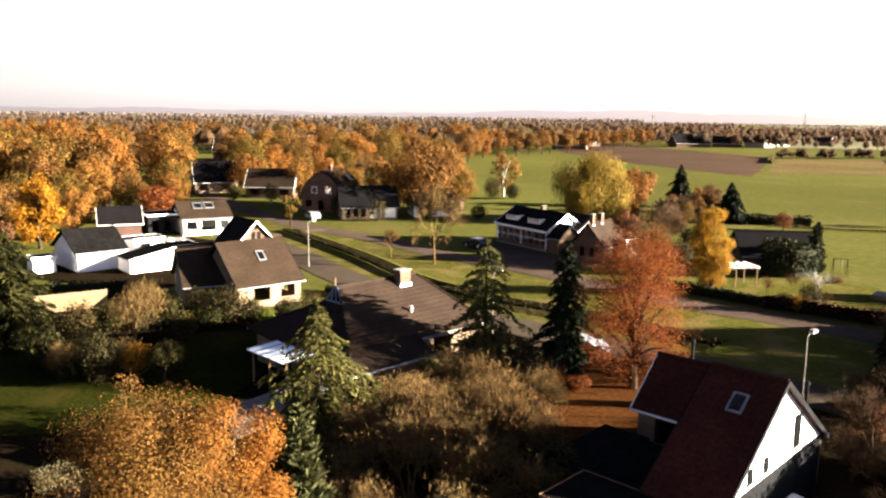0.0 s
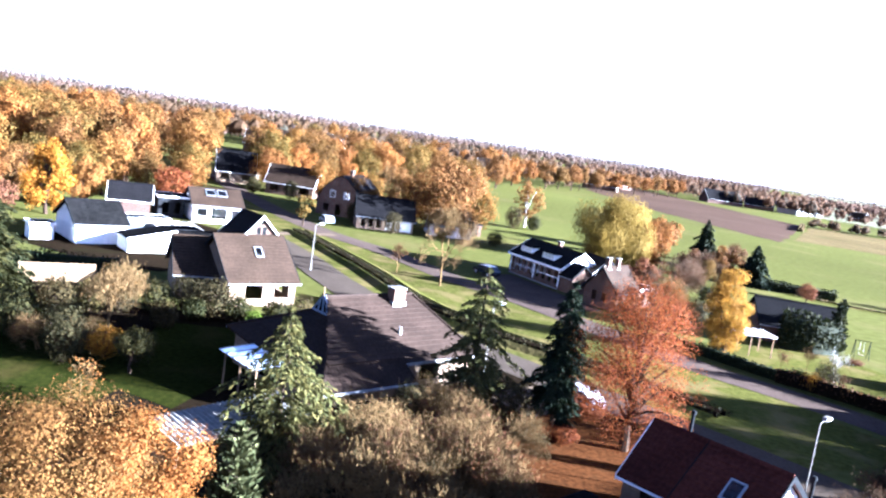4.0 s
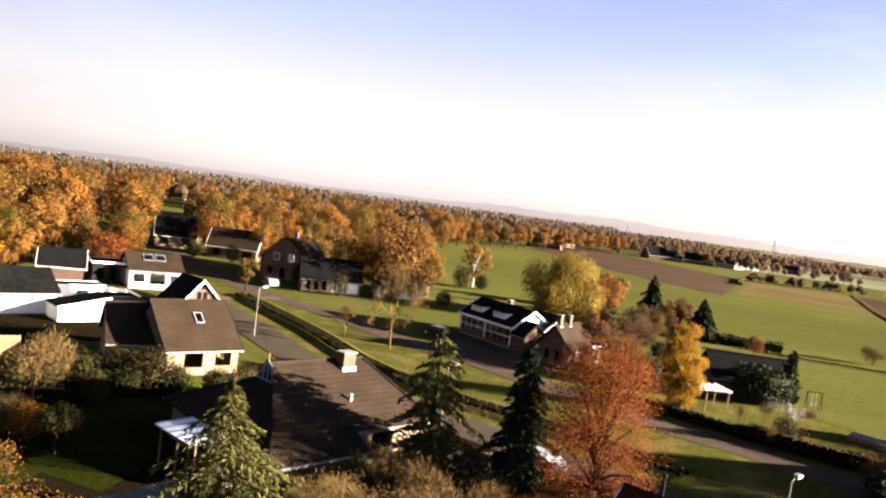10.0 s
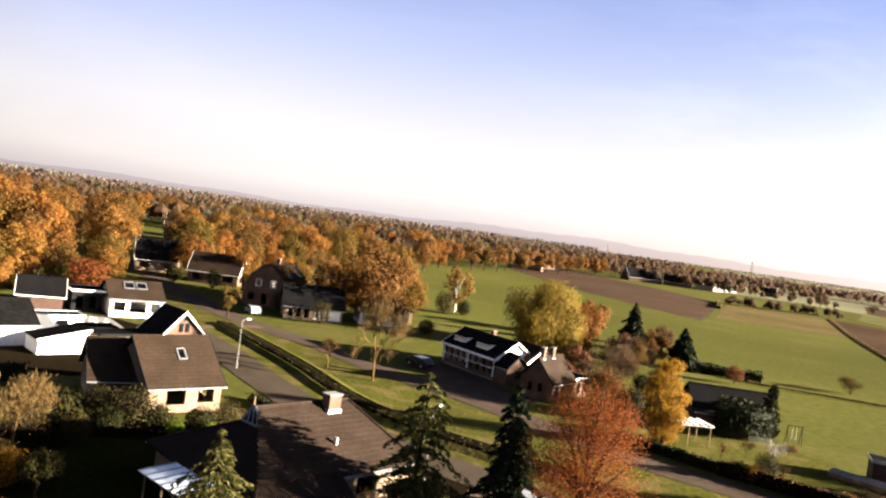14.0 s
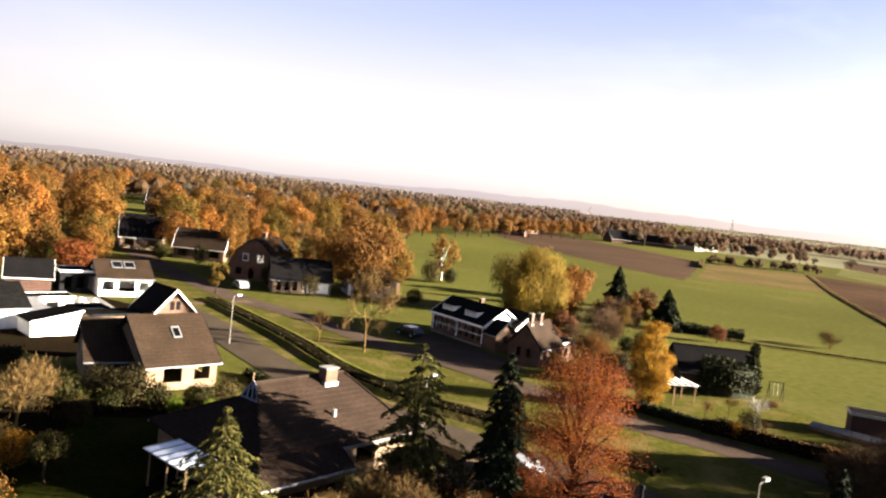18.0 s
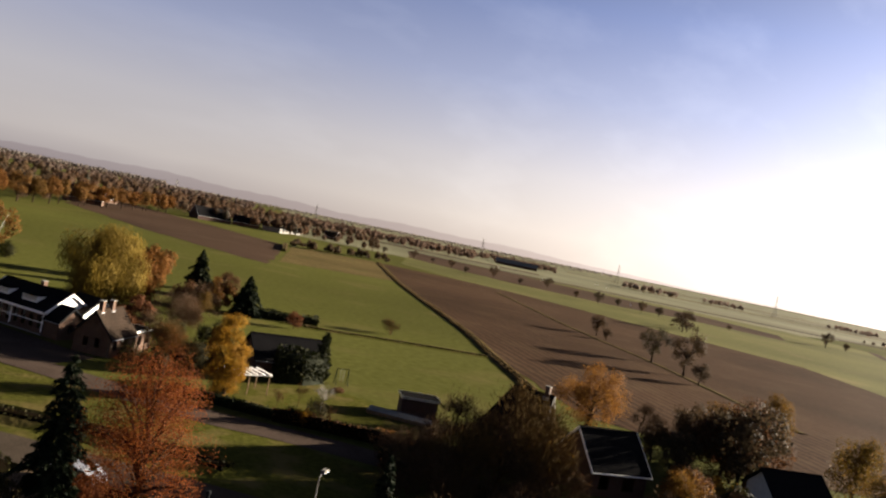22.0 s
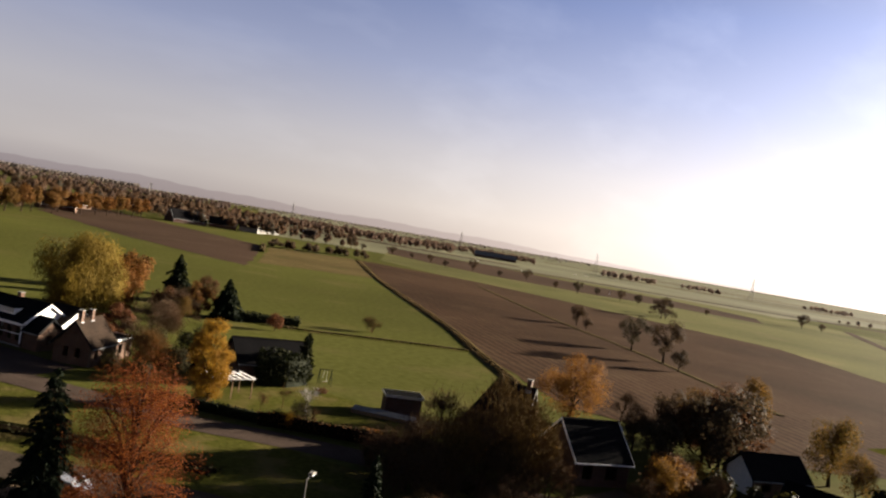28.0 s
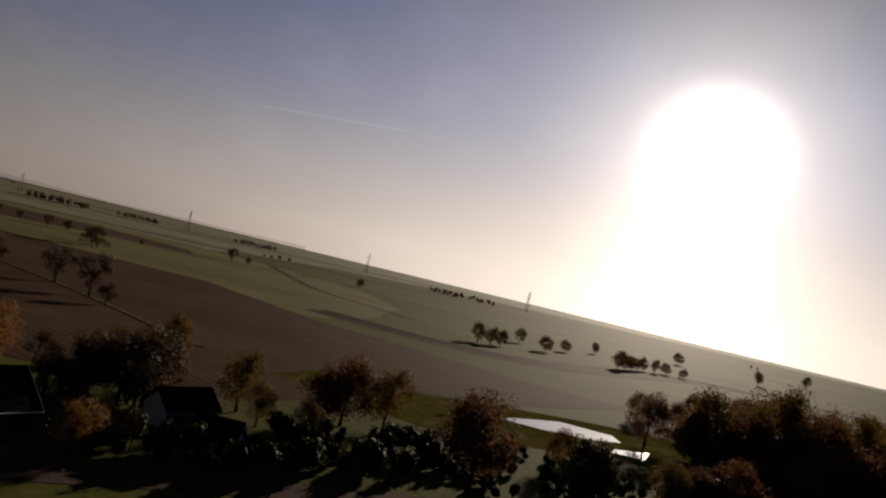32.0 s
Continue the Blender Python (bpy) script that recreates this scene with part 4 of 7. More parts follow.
canopy()
house("detached_house", "detached house with brown tiled roof and pale brick walls", -19.9, 76.3, 40, 6.9, 9.0, 2.6, 6.2, "brick_pale", "roof_brown", "dark_trim",
      wins={"front": [(1.6, 3.4, 0.7, 2.1, 2), (4.6, 6.2, 0.8, 2.1, 2)], "right": [(2, 3.4, 0.8, 2.1), (5.5, 6.8, 0.8, 2.1)]}, skylights=[("front", 3.4, 2.2, 0.8, 1.3)])
# A dark plate fills the carport opening in place of its inner shade.
house("house_wing", "lower side wing with brown roof, carport shade as a dark plate", -25.3, 76.8, 26, 4.5, 8.0, 2.5, 5.4, "brick_pale", "roof_brown", "dark_trim",
      wins={}, doors=[("front", 0.7, 3.8, 0.0, 2.2, "dark_trim")])
house("gabled_house", "small house with white-trimmed brick gable", -30.0, 104.6, -45.7, 5.0, 5.6, 2.7, 5.5, "brick", "roof_black",
      wins={"right": [(1.9, 2.5, 2.9, 4.0), (2.7, 3.3, 2.9, 4.0), (2.4, 2.8, 4.3, 4.7)]}, over=0.4)
house("skylight_house", "house with dull brown roof, skylights and white front", -40.9, 124.2, 30, 7.6, 8.5, 2.9, 5.0, "white", "roof_brown", "dark_trim",
      wins={"front": [(0.5, 2.2, 0.9, 2.3, 2), (2.8, 5.2, 0.7, 2.4, 3), (5.8, 7.2, 0.9, 2.3, 2)]}, skylights=[("front", 2.2, 2.2, 1.5, 1.7), ("front", 4.0, 2.2, 1.5, 1.7)])
house("long_shed", "long shed with dark roof and white rendered wall", -43.9, 94.0, 44, 5.8, 8.0, 2.6, 4.8, "white", "roof_felt", "dark_trim", category="shed", wins={})
flat_building("white_annex", "low flat-roofed white annex lit by the sun", -43.4, 107.0, 40, 5.4, 3.0, 1.9, wins={"front": [(2.0, 3.6, 0.6, 1.4, 1)]})


def lean_shed(name, label, x, y, ang, L, W, h0, h1):
    """A shed under one sloping roof that rises along its front."""
    t = thing(name, pose(x, y, 0, 0, 0, ang), label, "shed")
    for y0 in (0, W - 0.2):
        part("wall", Geo().prism([(0, 0), (L, 0), (L, h1), (0, h0)], "y", y0, y0 + 0.2), M["white"], t)
    for x0, h in ((0, h0), (L - 0.2, h1 - 0.1)):
        part("wall", Geo().box(x0, x0 + 0.2, 0.2, W - 0.2, 0, h), M["white"], t)
    e, k = 0.2, (h1 - h0) / L
    part("roof", Geo().slab([(-e, -e, h0 - e * k + 0.13), (L + e, -e, h1 + e * k + 0.13), (L + e, W + e, h1 + e * k + 0.13), (-e, W + e, h0 - e * k + 0.13)], 0.12), M["roof_felt"], t)
    part("fascia", Geo().prism([(-e, h0 - e * k - 0.08), (L + e, h1 + e * k - 0.08), (L + e, h1 + e * k + 0.15), (-e, h0 - e * k + 0.15)], "y", -e - 0.04, -e - 0.003), M["trim"], t)
    return t


lean_shed("lean_to_shed", "white lean-to shed with sloping dark roof", -37.4, 93.6, 42, 5.4, 4.0, 1.7, 2.7)
flat_building("link_building", "low flat-roofed link behind the house", -32.2, 97.6, 40, 6.6, 3.4, 2.3, "brick_pale", "dark_trim", category="annex")
flat_building("small_white_shed", "small white shed beside the long shed", -48.6, 92.6, 44, 2.6, 2.2, 1.9, "white", "trim")
flat_building("courtyard_shed", "low dark-roofed shed in the courtyard", -36.6, 103.8, 40, 4.0, 2.6, 1.7, "brick_dark", "dark_trim")
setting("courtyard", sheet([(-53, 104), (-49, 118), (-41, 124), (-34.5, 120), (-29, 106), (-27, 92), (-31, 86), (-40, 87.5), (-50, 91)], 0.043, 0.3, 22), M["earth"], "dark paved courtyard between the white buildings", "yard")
house("barn_house", "dark-roofed outbuilding with white bargeboards", -51.2, 117.4, 24, 5.8, 6.5, 2.8, 4.9, "brick_dark", "roof_black", "trim", category="house", wins={})
# Open veranda closed by walls whose dark colour stands for the shade inside.
flat_building("workshop", "flat-roofed veranda with white fascia, inner shade painted dark", -46.4, 124.0, 32, 5.6, 5.0, 3.2, "dark_trim", wins={"front": [(0.6, 1.6, 0.6, 2.4, 0), (2.4, 3.4, 0.6, 2.4, 0), (3.9, 5.2, 0.2, 2.5, 1)]})
# farmhouse with dormers
farm = house("farmhouse", "long brick farmhouse with dark roof, dormers and white trim", 8.7, 123.5, -56, 11.8, 7.4, 3.2, 5.4, "brick", "roof_black", "trim", gable="white", base="white",
             wins={"front": [(0.7 + 1.42 * k, 1.5 + 1.42 * k, 0.8, 2.5, 1) for k in range(8)]}, chimneys=[(6.4, 3.9, 0.6, 6.0, "brick")], over=0.3)
part("string_course", Geo().box(0, 11.8, -0.05, -0.002, 2.68, 2.82), M["trim"], farm, "white painted band")
part("window_band", Geo().box(0, 11.8, -0.03, -0.002, 1.55, 1.66), M["trim"], farm, "white painted band")
part("plinth", Geo().box(0, 11.8, -0.05, -0.002, 0.0, 0.2), M["concrete"], farm, "low pale plinth")
part("cornice", Geo().box(-0.1, 11.9, -0.46, -0.41, 2.78, 3.08), M["trim"], farm, "white cornice")
for k in (0, 4, 8):
    part("pilaster", Geo().box(0.2 + 1.42 * k, 0.42 + 1.42 * k, -0.045, -0.003, 0.46, 2.6), M["trim"], farm)
for u in (1.4, 6.6):
    d = part("dormer", Geo().box(u, u + 2.6, 0.7, 2.6, 3.7, 4.5), M["trim"], farm, "white box dormer")
    part("dormer_roof", Geo().box(u - 0.15, u + 2.75, 0.5, 2.7, 4.503, 4.62), M["roof_felt"], d)
    for k in range(3):
        part("pane", Geo().box(u + 0.12 + k * 0.82, u + 0.84 + k * 0.82, 0.67, 0.697, 3.95, 4.4), M["glass"], d)
house("farm_wing", "low brick wing against the white gable", 15.45, 113.55, -56, 2.4, 4.0, 2.4, 4.1, "brick", "roof_black", "dark_trim", over=0.25, wins={"right": [(1.2, 2.1, 0.8, 1.9)]})
flat_building("cottage_extension", "flat-roofed brick extension with white fascia", 25.5, 108.4, 50, 4.2, 4.0, 2.6, "brick", "trim", wins={"front": [(0.6, 1.6, 0.8, 2.0, 1), (2.4, 3.6, 0.8, 2.0, 1)]}, category="extension")
house("farm_barn", "white-fronted barn behind the farmhouse", 17.4, 118.6, -56, 4.0, 6.4, 2.8, 5.0, "white", "roof_brown", "dark_trim", over=0.3, wins={})
house("brick_cottage", "brick cottage with weathered brown roof and two chimneys", 21.6, 103.8, 50, 5.6, 4.8, 2.7, 5.4, "brick", "roof_brown", "dark_trim",
      wins={"front": [(0.8, 1.6, 0.8, 2.0), (3.2, 4.4, 0.8, 2.0)], "left": [(0.9, 1.6, 0.9, 2.1), (2.4, 3.1, 0.9, 2.1)]}, chimneys=[(0.8, 2.4, 0.55, 6.5, "brick"), (3.2, 2.4, 0.55, 6.4, "brick")])
house("dark_barn", "low dark barn half hidden by hedges", 39.0, 100.4, -5, 9.5, 8.0, 2.3, 4.9, "brick_dark", "roof_black", "dark_trim", category="barn", wins={})
# distant houses by the service road
house("roadside_house", "house with pale brown roof beside the road", -45.5, 183, 0, 11, 8.5, 2.9, 6.6, "brick", "roof_brown", "trim", wins={"front": [(1, 3, 0.8, 2.2), (7.5, 10, 0.8, 2.4)], "right": [(2, 4, 0.8, 2.2), (5, 6.5, 0.8, 2.2)]}, chimneys=[(9.5, 4.2, 0.6, 7.3, "brick")])


def gambrel_house():
    """A tall house under a broken-pitch roof, its gable towards the road."""
    t = thing("gambrel_house", pose(-29.0, 160.5, 0, 0, 0, -12), "large house with dark broken-pitch roof and grey-brown gable", "house")
    W, L, th = 9.4, 12.0, 0.28
    line = [(0, 2.7), (1.2, 5.4), (3.2, 7.3), (W / 2, 8.0), (W - 3.2, 7.3), (W - 1.2, 5.4), (W, 2.7)]
    ops = [(1.4, 2.6, 0.8, 2.2), (4.0, 5.2, 0.2, 2.3), (6.6, 7.8, 0.8, 2.2)]
    w = part("wall", wall_panel(W, 2.7, ops, th), M["brick"], t)
    for o in ops:
        window_part(w, o, 1)
    part("wall", Geo().box(0, th, th, L, 0, 2.7), M["brick"], t)
    part("wall", Geo().box(W - th, W, th, L, 0, 2.7), M["brick"], t)
    part("wall", Geo().box(th, W - th, L - th, L, 0, 2.7), M["brick"], t)
    for y in (0.0, L - th):
        part("gable", Geo().prism([(p[0], p[1] + 0.003) for p in line], "y", y, y + th), M["brick"], t)
    for x0 in (2.6, 5.6):
        fr = part("window", frame_ring(x0, x0 + 1.2, 3.6, 5.0, 0.1, -0.05, 0.0), M["trim"], t)
        part("pane", Geo().box(x0 + 0.1, x0 + 1.1, -0.03, -0.004, 3.7, 4.9), M["glass"], fr)
    full = [(-0.35, 2.1)] + line + [(W + 0.35, 2.1)]
    for p, q in zip(full, full[1:]):
        part("roof", Geo().slab([(p[0], -0.3, p[1] + 0.14), (q[0], -0.3, q[1] + 0.14), (q[0], L + 0.3, q[1] + 0.14), (p[0], L + 0.3, p[1] + 0.14)], 0.13), M["roof_black"], t)
    c = part("chimney", Geo().box(W / 2 - 0.35, W / 2 + 0.35, 5.0, 5.7, 7.4, 9.0), M["brick"], t)
    part("cap", Geo().box(W / 2 - 0.42, W / 2 + 0.42, 4.93, 5.77, 9.003, 9.1), M["concrete"], c)


gambrel_house()
house("sunlit_house", "low dark-roofed house with white-framed windows", -18.6, 146.5, 14, 10.5, 7, 2.6, 6.0, "brick_pale", "roof_black", "dark_trim", wins={"front": [(0.8, 1.6, 0.5, 2.2), (2.2, 3.0, 0.5, 2.2), (3.6, 4.4, 0.5, 2.2)]})
for u in (5.4, 8.0):
    fr = part("shutter_panel", Geo().box(u, u + 2.1, -0.06, -0.004, 0.3, 2.3), M["white"], bpy.data.objects["sunlit_house"], "white panelled shutters")
    part("batten", Geo().box(u + 1.0, u + 1.1, -0.1, -0.062, 0.3, 2.3), M["trim"], fr)
house("oak_shaded_house", "low house with pale front under the oak", -5.4, 152.5, 14, 8.0, 6.0, 2.5, 5.0, "white", "roof_black", "dark_trim", wins={"front": [(0.6, 1.8, 0.7, 2.1), (3.0, 4.6, 0.3, 2.2), (5.6, 7.2, 0.7, 2.1)]})
flat_building("roadside_garage", "small pale garage under an oak", 1.0, 160, 20, 3.6, 5.0, 2.4, "brick", "dark_trim", doors=[("front", 0.6, 3.0, 0.0, 2.1, "dark_trim")])
house("pale_gabled_house", "house half hidden behind the village oaks", -60, 192, 20, 9, 8, 3.0, 7.6, "brick_pale", "roof_black", "trim", wins={"front": [(1, 3, 0.8, 2.2), (6, 8, 0.8, 2.2)]})
house("hedged_house", "house half hidden among autumn trees", -64, 205, 10, 10, 9, 3.0, 7.0, "brick_pale", "roof_black", "trim", wins={"front": [(1, 3, 0.8, 2.2), (6, 8, 0.8, 2.2)]})
# near house
NEAR = pose(9.25, 33.2, 0, 0, 0, -43.8)


def near_at(x, y):
    p = NEAR @ Vector((x, y, 0))
    return p.x, p.y


# The dark base wall under the white gable has its shade painted in.
house("near_house", "dark red tiled house with white rendered gable", *near_at(0, 0.2), -43.8, 3.3, 12.6, 2.9, 7.3, "brick_dark", "roof_red", "dark_trim", gable="white", base="dark_trim", over=0.25,
      wins={"right": [(2.6, 3.2, 3.1, 3.9), (4.4, 5.0, 3.1, 3.9), (8.0, 8.9, 3.2, 5.0)]}, skylights=[("front", 1.5, 4.2, 0.75, 1.15)])
house("near_wing", "lower red-tiled wing with a white eaves board", *near_at(-5.6, 9.1), -43.8, 5.6, 5.2, 3.1, 5.5, "brick_pale", "roof_red", "trim", over=0.3, wins={"front": [(1.1, 2.4, 1.0, 2.6, 1, "dark_trim")]})
flat_building("near_extension", "dark flat-roofed extension with parapet and roof lights", *near_at(-3.1, -3.3), -43.8, 6.4, 3.2, 2.6, "brick", "brick", category="extension", domes=[(3.6, 1.0, 1.5)])
flat_building("side_extension", "flat-roofed side room covered in dark felt", *near_at(-3.3, 0.2), -43.8, 3.0, 5.6, 2.3, "brick", "dark_trim", category="extension", domes=[(1.9, 3.6, 0.9)])

flat_building("garden_store", "low garden store with dark felt roof", *near_at(-6.0, 1.0), -43.8, 2.4, 5.4, 2.2, "brick", "dark_trim", wins={"front": [(0.8, 1.5, 0.9, 1.7)]})
# houses towards the sun
house("tall_gabled_house", "tall house with pale gable and hipped brown roof", 52.2, 70.6, -60, 7.0, 5.6, 3.2, 8.2, "brick", "roof_black", "concrete", gable="brick_pale", hip=(2.6, 0), wins={"right": [(1.6, 2.4, 3.5, 4.7), (2.8, 3.6, 3.5, 4.7)]}, chimneys=[(6.5, 2.8, 0.5, 9.0, "brick")])
house("white_verge_house", "dark-roofed house with white bargeboard", 59.2, 59.0, -14, 6.4, 7.5, 2.8, 6.0, "brick_dark", "roof_black", "trim", wins={"front": [(0.8, 2.0, 0.7, 2.1), (3.6, 5.0, 0.7, 2.1)]})
house("far_right_house", "low dark-roofed house among trees", 80.5, 52.5, -18, 7.5, 5.0, 2.3, 4.4, "brick", "roof_black", "dark_trim", gable="white", wins={"front": [(1, 2.4, 0.7, 2.0)]})
house("white_gabled_house", "house with white gable among dark trees", 75.2, 46.2, -76, 4.8, 3.6, 2.3, 4.1, "white", "roof_black", "dark_trim", wins={"right": [(0.8, 1.4, 0.8, 2.0), (2.2, 2.8, 0.8, 2.0)]})
flat_building("garden_shed", "dark garden shed with pale roof edge", 52.0, 84.8, -23, 4.5, 3.0, 2.3, "brick_dark", "metal")

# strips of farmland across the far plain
# far grassland, paled in colour for the haze
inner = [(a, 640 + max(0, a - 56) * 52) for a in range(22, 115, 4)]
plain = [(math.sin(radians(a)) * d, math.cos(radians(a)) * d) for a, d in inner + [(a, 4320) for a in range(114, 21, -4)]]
setting("far_plain", sheet(plain, 0.02), M["hazed_grass"], "grassland reaching to the horizon, haze put into its pale colour", "field")
setting("ploughed_field_3", sheet([(340, 558), (352, 440), (398, 377), (447, 362), (486, 308), (545, 352), (560, 440), (528, 500), (495, 625), (445, 735)], 0.06, 1.0, 19), M["field_far"], "dark ploughed strip behind the pastures", "field")
fr = random.Random(33)
for k in range(16):
    a, d, t = radians(fr.uniform(20, 104)), math.exp(fr.uniform(math.log(900), math.log(2600))), radians(fr.choice([-38, -33, -43]) + fr.uniform(-3, 3))
    u, w = fr.uniform(160, 420), fr.uniform(14, 46)
    c, q, x, y = math.cos(t), math.sin(t), math.sin(a) * d, math.cos(a) * d
    setting("far_field_%d" % (k + 1), sheet([(x + c * p - q * o, y + q * p + c * o) for p, o in ((-u, -w), (u, -w), (u, w), (-u, w))], 0.07 + 0.006 * k, 2.0, 40 + k), M[fr.choice(["stubble", "field_far", "meadow", "stubble"])], "strip of far farmland", "field")
for k, line in enumerate(([(640, 330), (520, 250), (440, 190), (400, 120)],)):
    setting("plain_strip_%d" % (k + 1), ribbon(line, [(4.0, 0.07), (0, 0.3), (-4.0, 0.07)], 12), M["field_far"], "dark ditch bank across the pasture", "field")
# buildings of the village and farms in the distance
far = house("distant_house", "small distant house with tiled roof and brick walls", -149, 752, 15, 10, 8, 3.0, 7.2, "brick", "roof_brown", "trim", wins={"front": [(1.5, 3, 0.9, 2.2, 1), (6, 8, 0.9, 2.2, 1)]}, group="distant village houses")
vr = random.Random(21)
for k in range(16):
    a, d = radians(vr.uniform(-22, 2)), vr.uniform(430, 800)
    copy_thing(far, pose(math.sin(a) * d, math.cos(a) * d, 0, 0, 0, vr.uniform(0, 180)) @ Matrix.Diagonal((vr.uniform(0.8, 1.2), 1, vr.uniform(0.8, 1.1), 1)))
for k in range(14):
    a, d = radians(vr.uniform(-20, 3)), vr.uniform(330, 560)
    copy_thing(far, pose(math.sin(a) * d, math.cos(a) * d, 0, 0, 0, vr.uniform(-30, 60)) @ Matrix.Diagonal((1.2, 1.1, 1.35, 1)))
for x, y, r in ((70, 492, 10), (80, 500, -20), (103, 560, 30), (196, 800, 0), (300, 640, -30), (330, 690, 10), (345, 700, 60)):
    copy_thing(far, pose(x, y, 0, 0, 0, r))
house("distant_farm", "distant farm under a long dark roof", 166, 566, 10, 26, 14, 3.0, 9.5, "brick_dark", "roof_black", "trim", wins={})
house("distant_farm", "distant farm under a long dark roof", 196, 580, -20, 20, 12, 3.0, 8.0, "brick_dark", "roof_black", "trim", wins={})
flat_building("plain_stable", "long low pale stable on the plain", 232, 575, 50, 58, 14, 3.4, "concrete", "concrete", category="stable")
# The pale grey roof colour includes the haze over this far barn.
house("plain_barn", "long barn with haze-grey roof and white gable far out on the plain", 712, 925, -40, 62, 18, 4.0, 9.0, "brick", "concrete", "", gable="white", category="barn", gutter=False, wins={})


# ---- trees ----
def cards(centres, sizes, r, flat=0.0, long=1.0, axis=None, out=None, wide=0.55):
    """Many small leaf blades, each a bent quad of its own."""
    n = len(centres)
    a = r.normal(size=(n, 3))
    if axis is not None:
        a = axis + a * 0.35
    a /= np.linalg.norm(a, axis=1)[:, None]
    b = r.normal(size=(n, 3))
    b -= (b * a).sum(1)[:, None] * a
    b /= np.linalg.norm(b, axis=1)[:, None]
    if out is not None:
        nn = out + r.normal(size=(n, 3)) * 0.45
        nn /= np.linalg.norm(nn, axis=1)[:, None]
        a -= (a * nn).sum(1)[:, None] * nn
        a /= np.linalg.norm(a, axis=1)[:, None]
        b = np.cross(nn, a)
    if flat:
        b[:, 2] *= 1 - flat
    s = (np.asarray(sizes) * r.uniform(0.6, 1.3, n))[:, None]
    h = a * s * long
    w = b * s * wide
    v = np.stack([centres - h, centres + w, centres + h, centres - w], 1).reshape(-1, 3)
    f = np.arange(4 * n).reshape(n, 4)
    return v, f


def cards_mesh(name, v, f, mat):
    me = bpy.data.meshes.new(name)
    me.from_pydata(v.tolist(), [], f.tolist())
    me.materials.append(mat)
    me.update()
    return me


def broadleaf(name, m, label, mat, H, W, leaves, size, seed, clear=0.22, bark="bark", clumps=34, limbs=9, shape="round", category="tree", group="", hang=0.0, fill=1.0):
    """A broad tree: tapered trunk, limbs that reach into the crown, and a crown of many leaf blades in uneven clumps."""
    r = np.random.default_rng(seed)
    t = thing(name, m, label, category, group)
    tr = H * 0.02 + 0.05
    g = Geo()
    p = Vector((0, 0, -0.05))
    top = H * (0.72 if shape != "tall" else 0.9)
    for k in range(5):
        q = Vector((r.normal() * 0.012 * H, r.normal() * 0.012 * H, top * (k + 1) / 5))
        g.tube(p, q, tr * (1.25 if k == 0 else 1 - k * 0.19), tr * (1 - (k + 1) * 0.19), 7)
        p = q
    part("trunk", g, M[bark], t)
    cs, rs = [], []
    base = clear * H
    while len(cs) < clumps:
        u = r.uniform(-1, 1, 3)
        if np.dot(u, u) > 1 or np.dot(u, u) < 0.12:
            continue
        z = base + (u[2] + 1) / 2 * (H - base) * 0.93
        k = (z - base) / (H - base)
        prof = {"round": 1.0, "cone": 1.25 * (1 - k) + 0.25, "tall": 0.9 + 0.3 * math.sin(k * 3.1), "dome": 1.15 - 0.6 * k * k, "egg": 0.65 + 0.75 * math.sin(min(1, k * 1.15) * 2.6)}[shape]
        cs.append((u[0] * W * 0.42 * prof, u[1] * W * 0.42 * prof, z))
        rs.append(W * r.uniform(0.11, 0.2))
    cs, rs = np.array(cs), np.array(rs)
    for k in range(limbs):
        e = cs[r.integers(len(cs))]
        z0 = max(H * 0.15, min(e[2] * r.uniform(0.4, 0.7), top * 0.95))
        mid = Vector((e[0] * 0.5, e[1] * 0.5, z0 + (e[2] - z0) * 0.65))
        part("limb", Geo().tube((0, 0, z0), mid, tr * 0.45, tr * 0.25, 5).tube(mid, e, tr * 0.25, tr * 0.08, 4), M[bark], t)
    pick = r.choice(len(cs), leaves, p=rs ** 2 / (rs ** 2).sum())
    d = r.normal(size=(leaves, 3))
    d /= np.linalg.norm(d, axis=1)[:, None]
    pos = cs[pick] + d * (rs[pick] * r.uniform(0.35, 1.12, leaves) ** 0.7)[:, None] * fill
    if hang:
        pos[:, 2] -= np.abs(r.normal(size=leaves)) * hang * H
    pos[:, 2] = np.clip(pos[:, 2], base * 0.6 if not hang else 0.5, H * 1.02)
    v, f = cards(pos, np.full(leaves, size), r, axis=np.array([0, 0, -1.0]) if hang else None, long=2.4 if hang else 1.0, wide=0.34 if hang else 0.55, out=d + np.stack([pos[:, 0] / W, pos[:, 1] / W, (pos[:, 2] - H * 0.5) / H], 1) * 1.2)
    part("crown", cards_mesh("crown", v, f, M[mat]), M[mat], t)
    return t


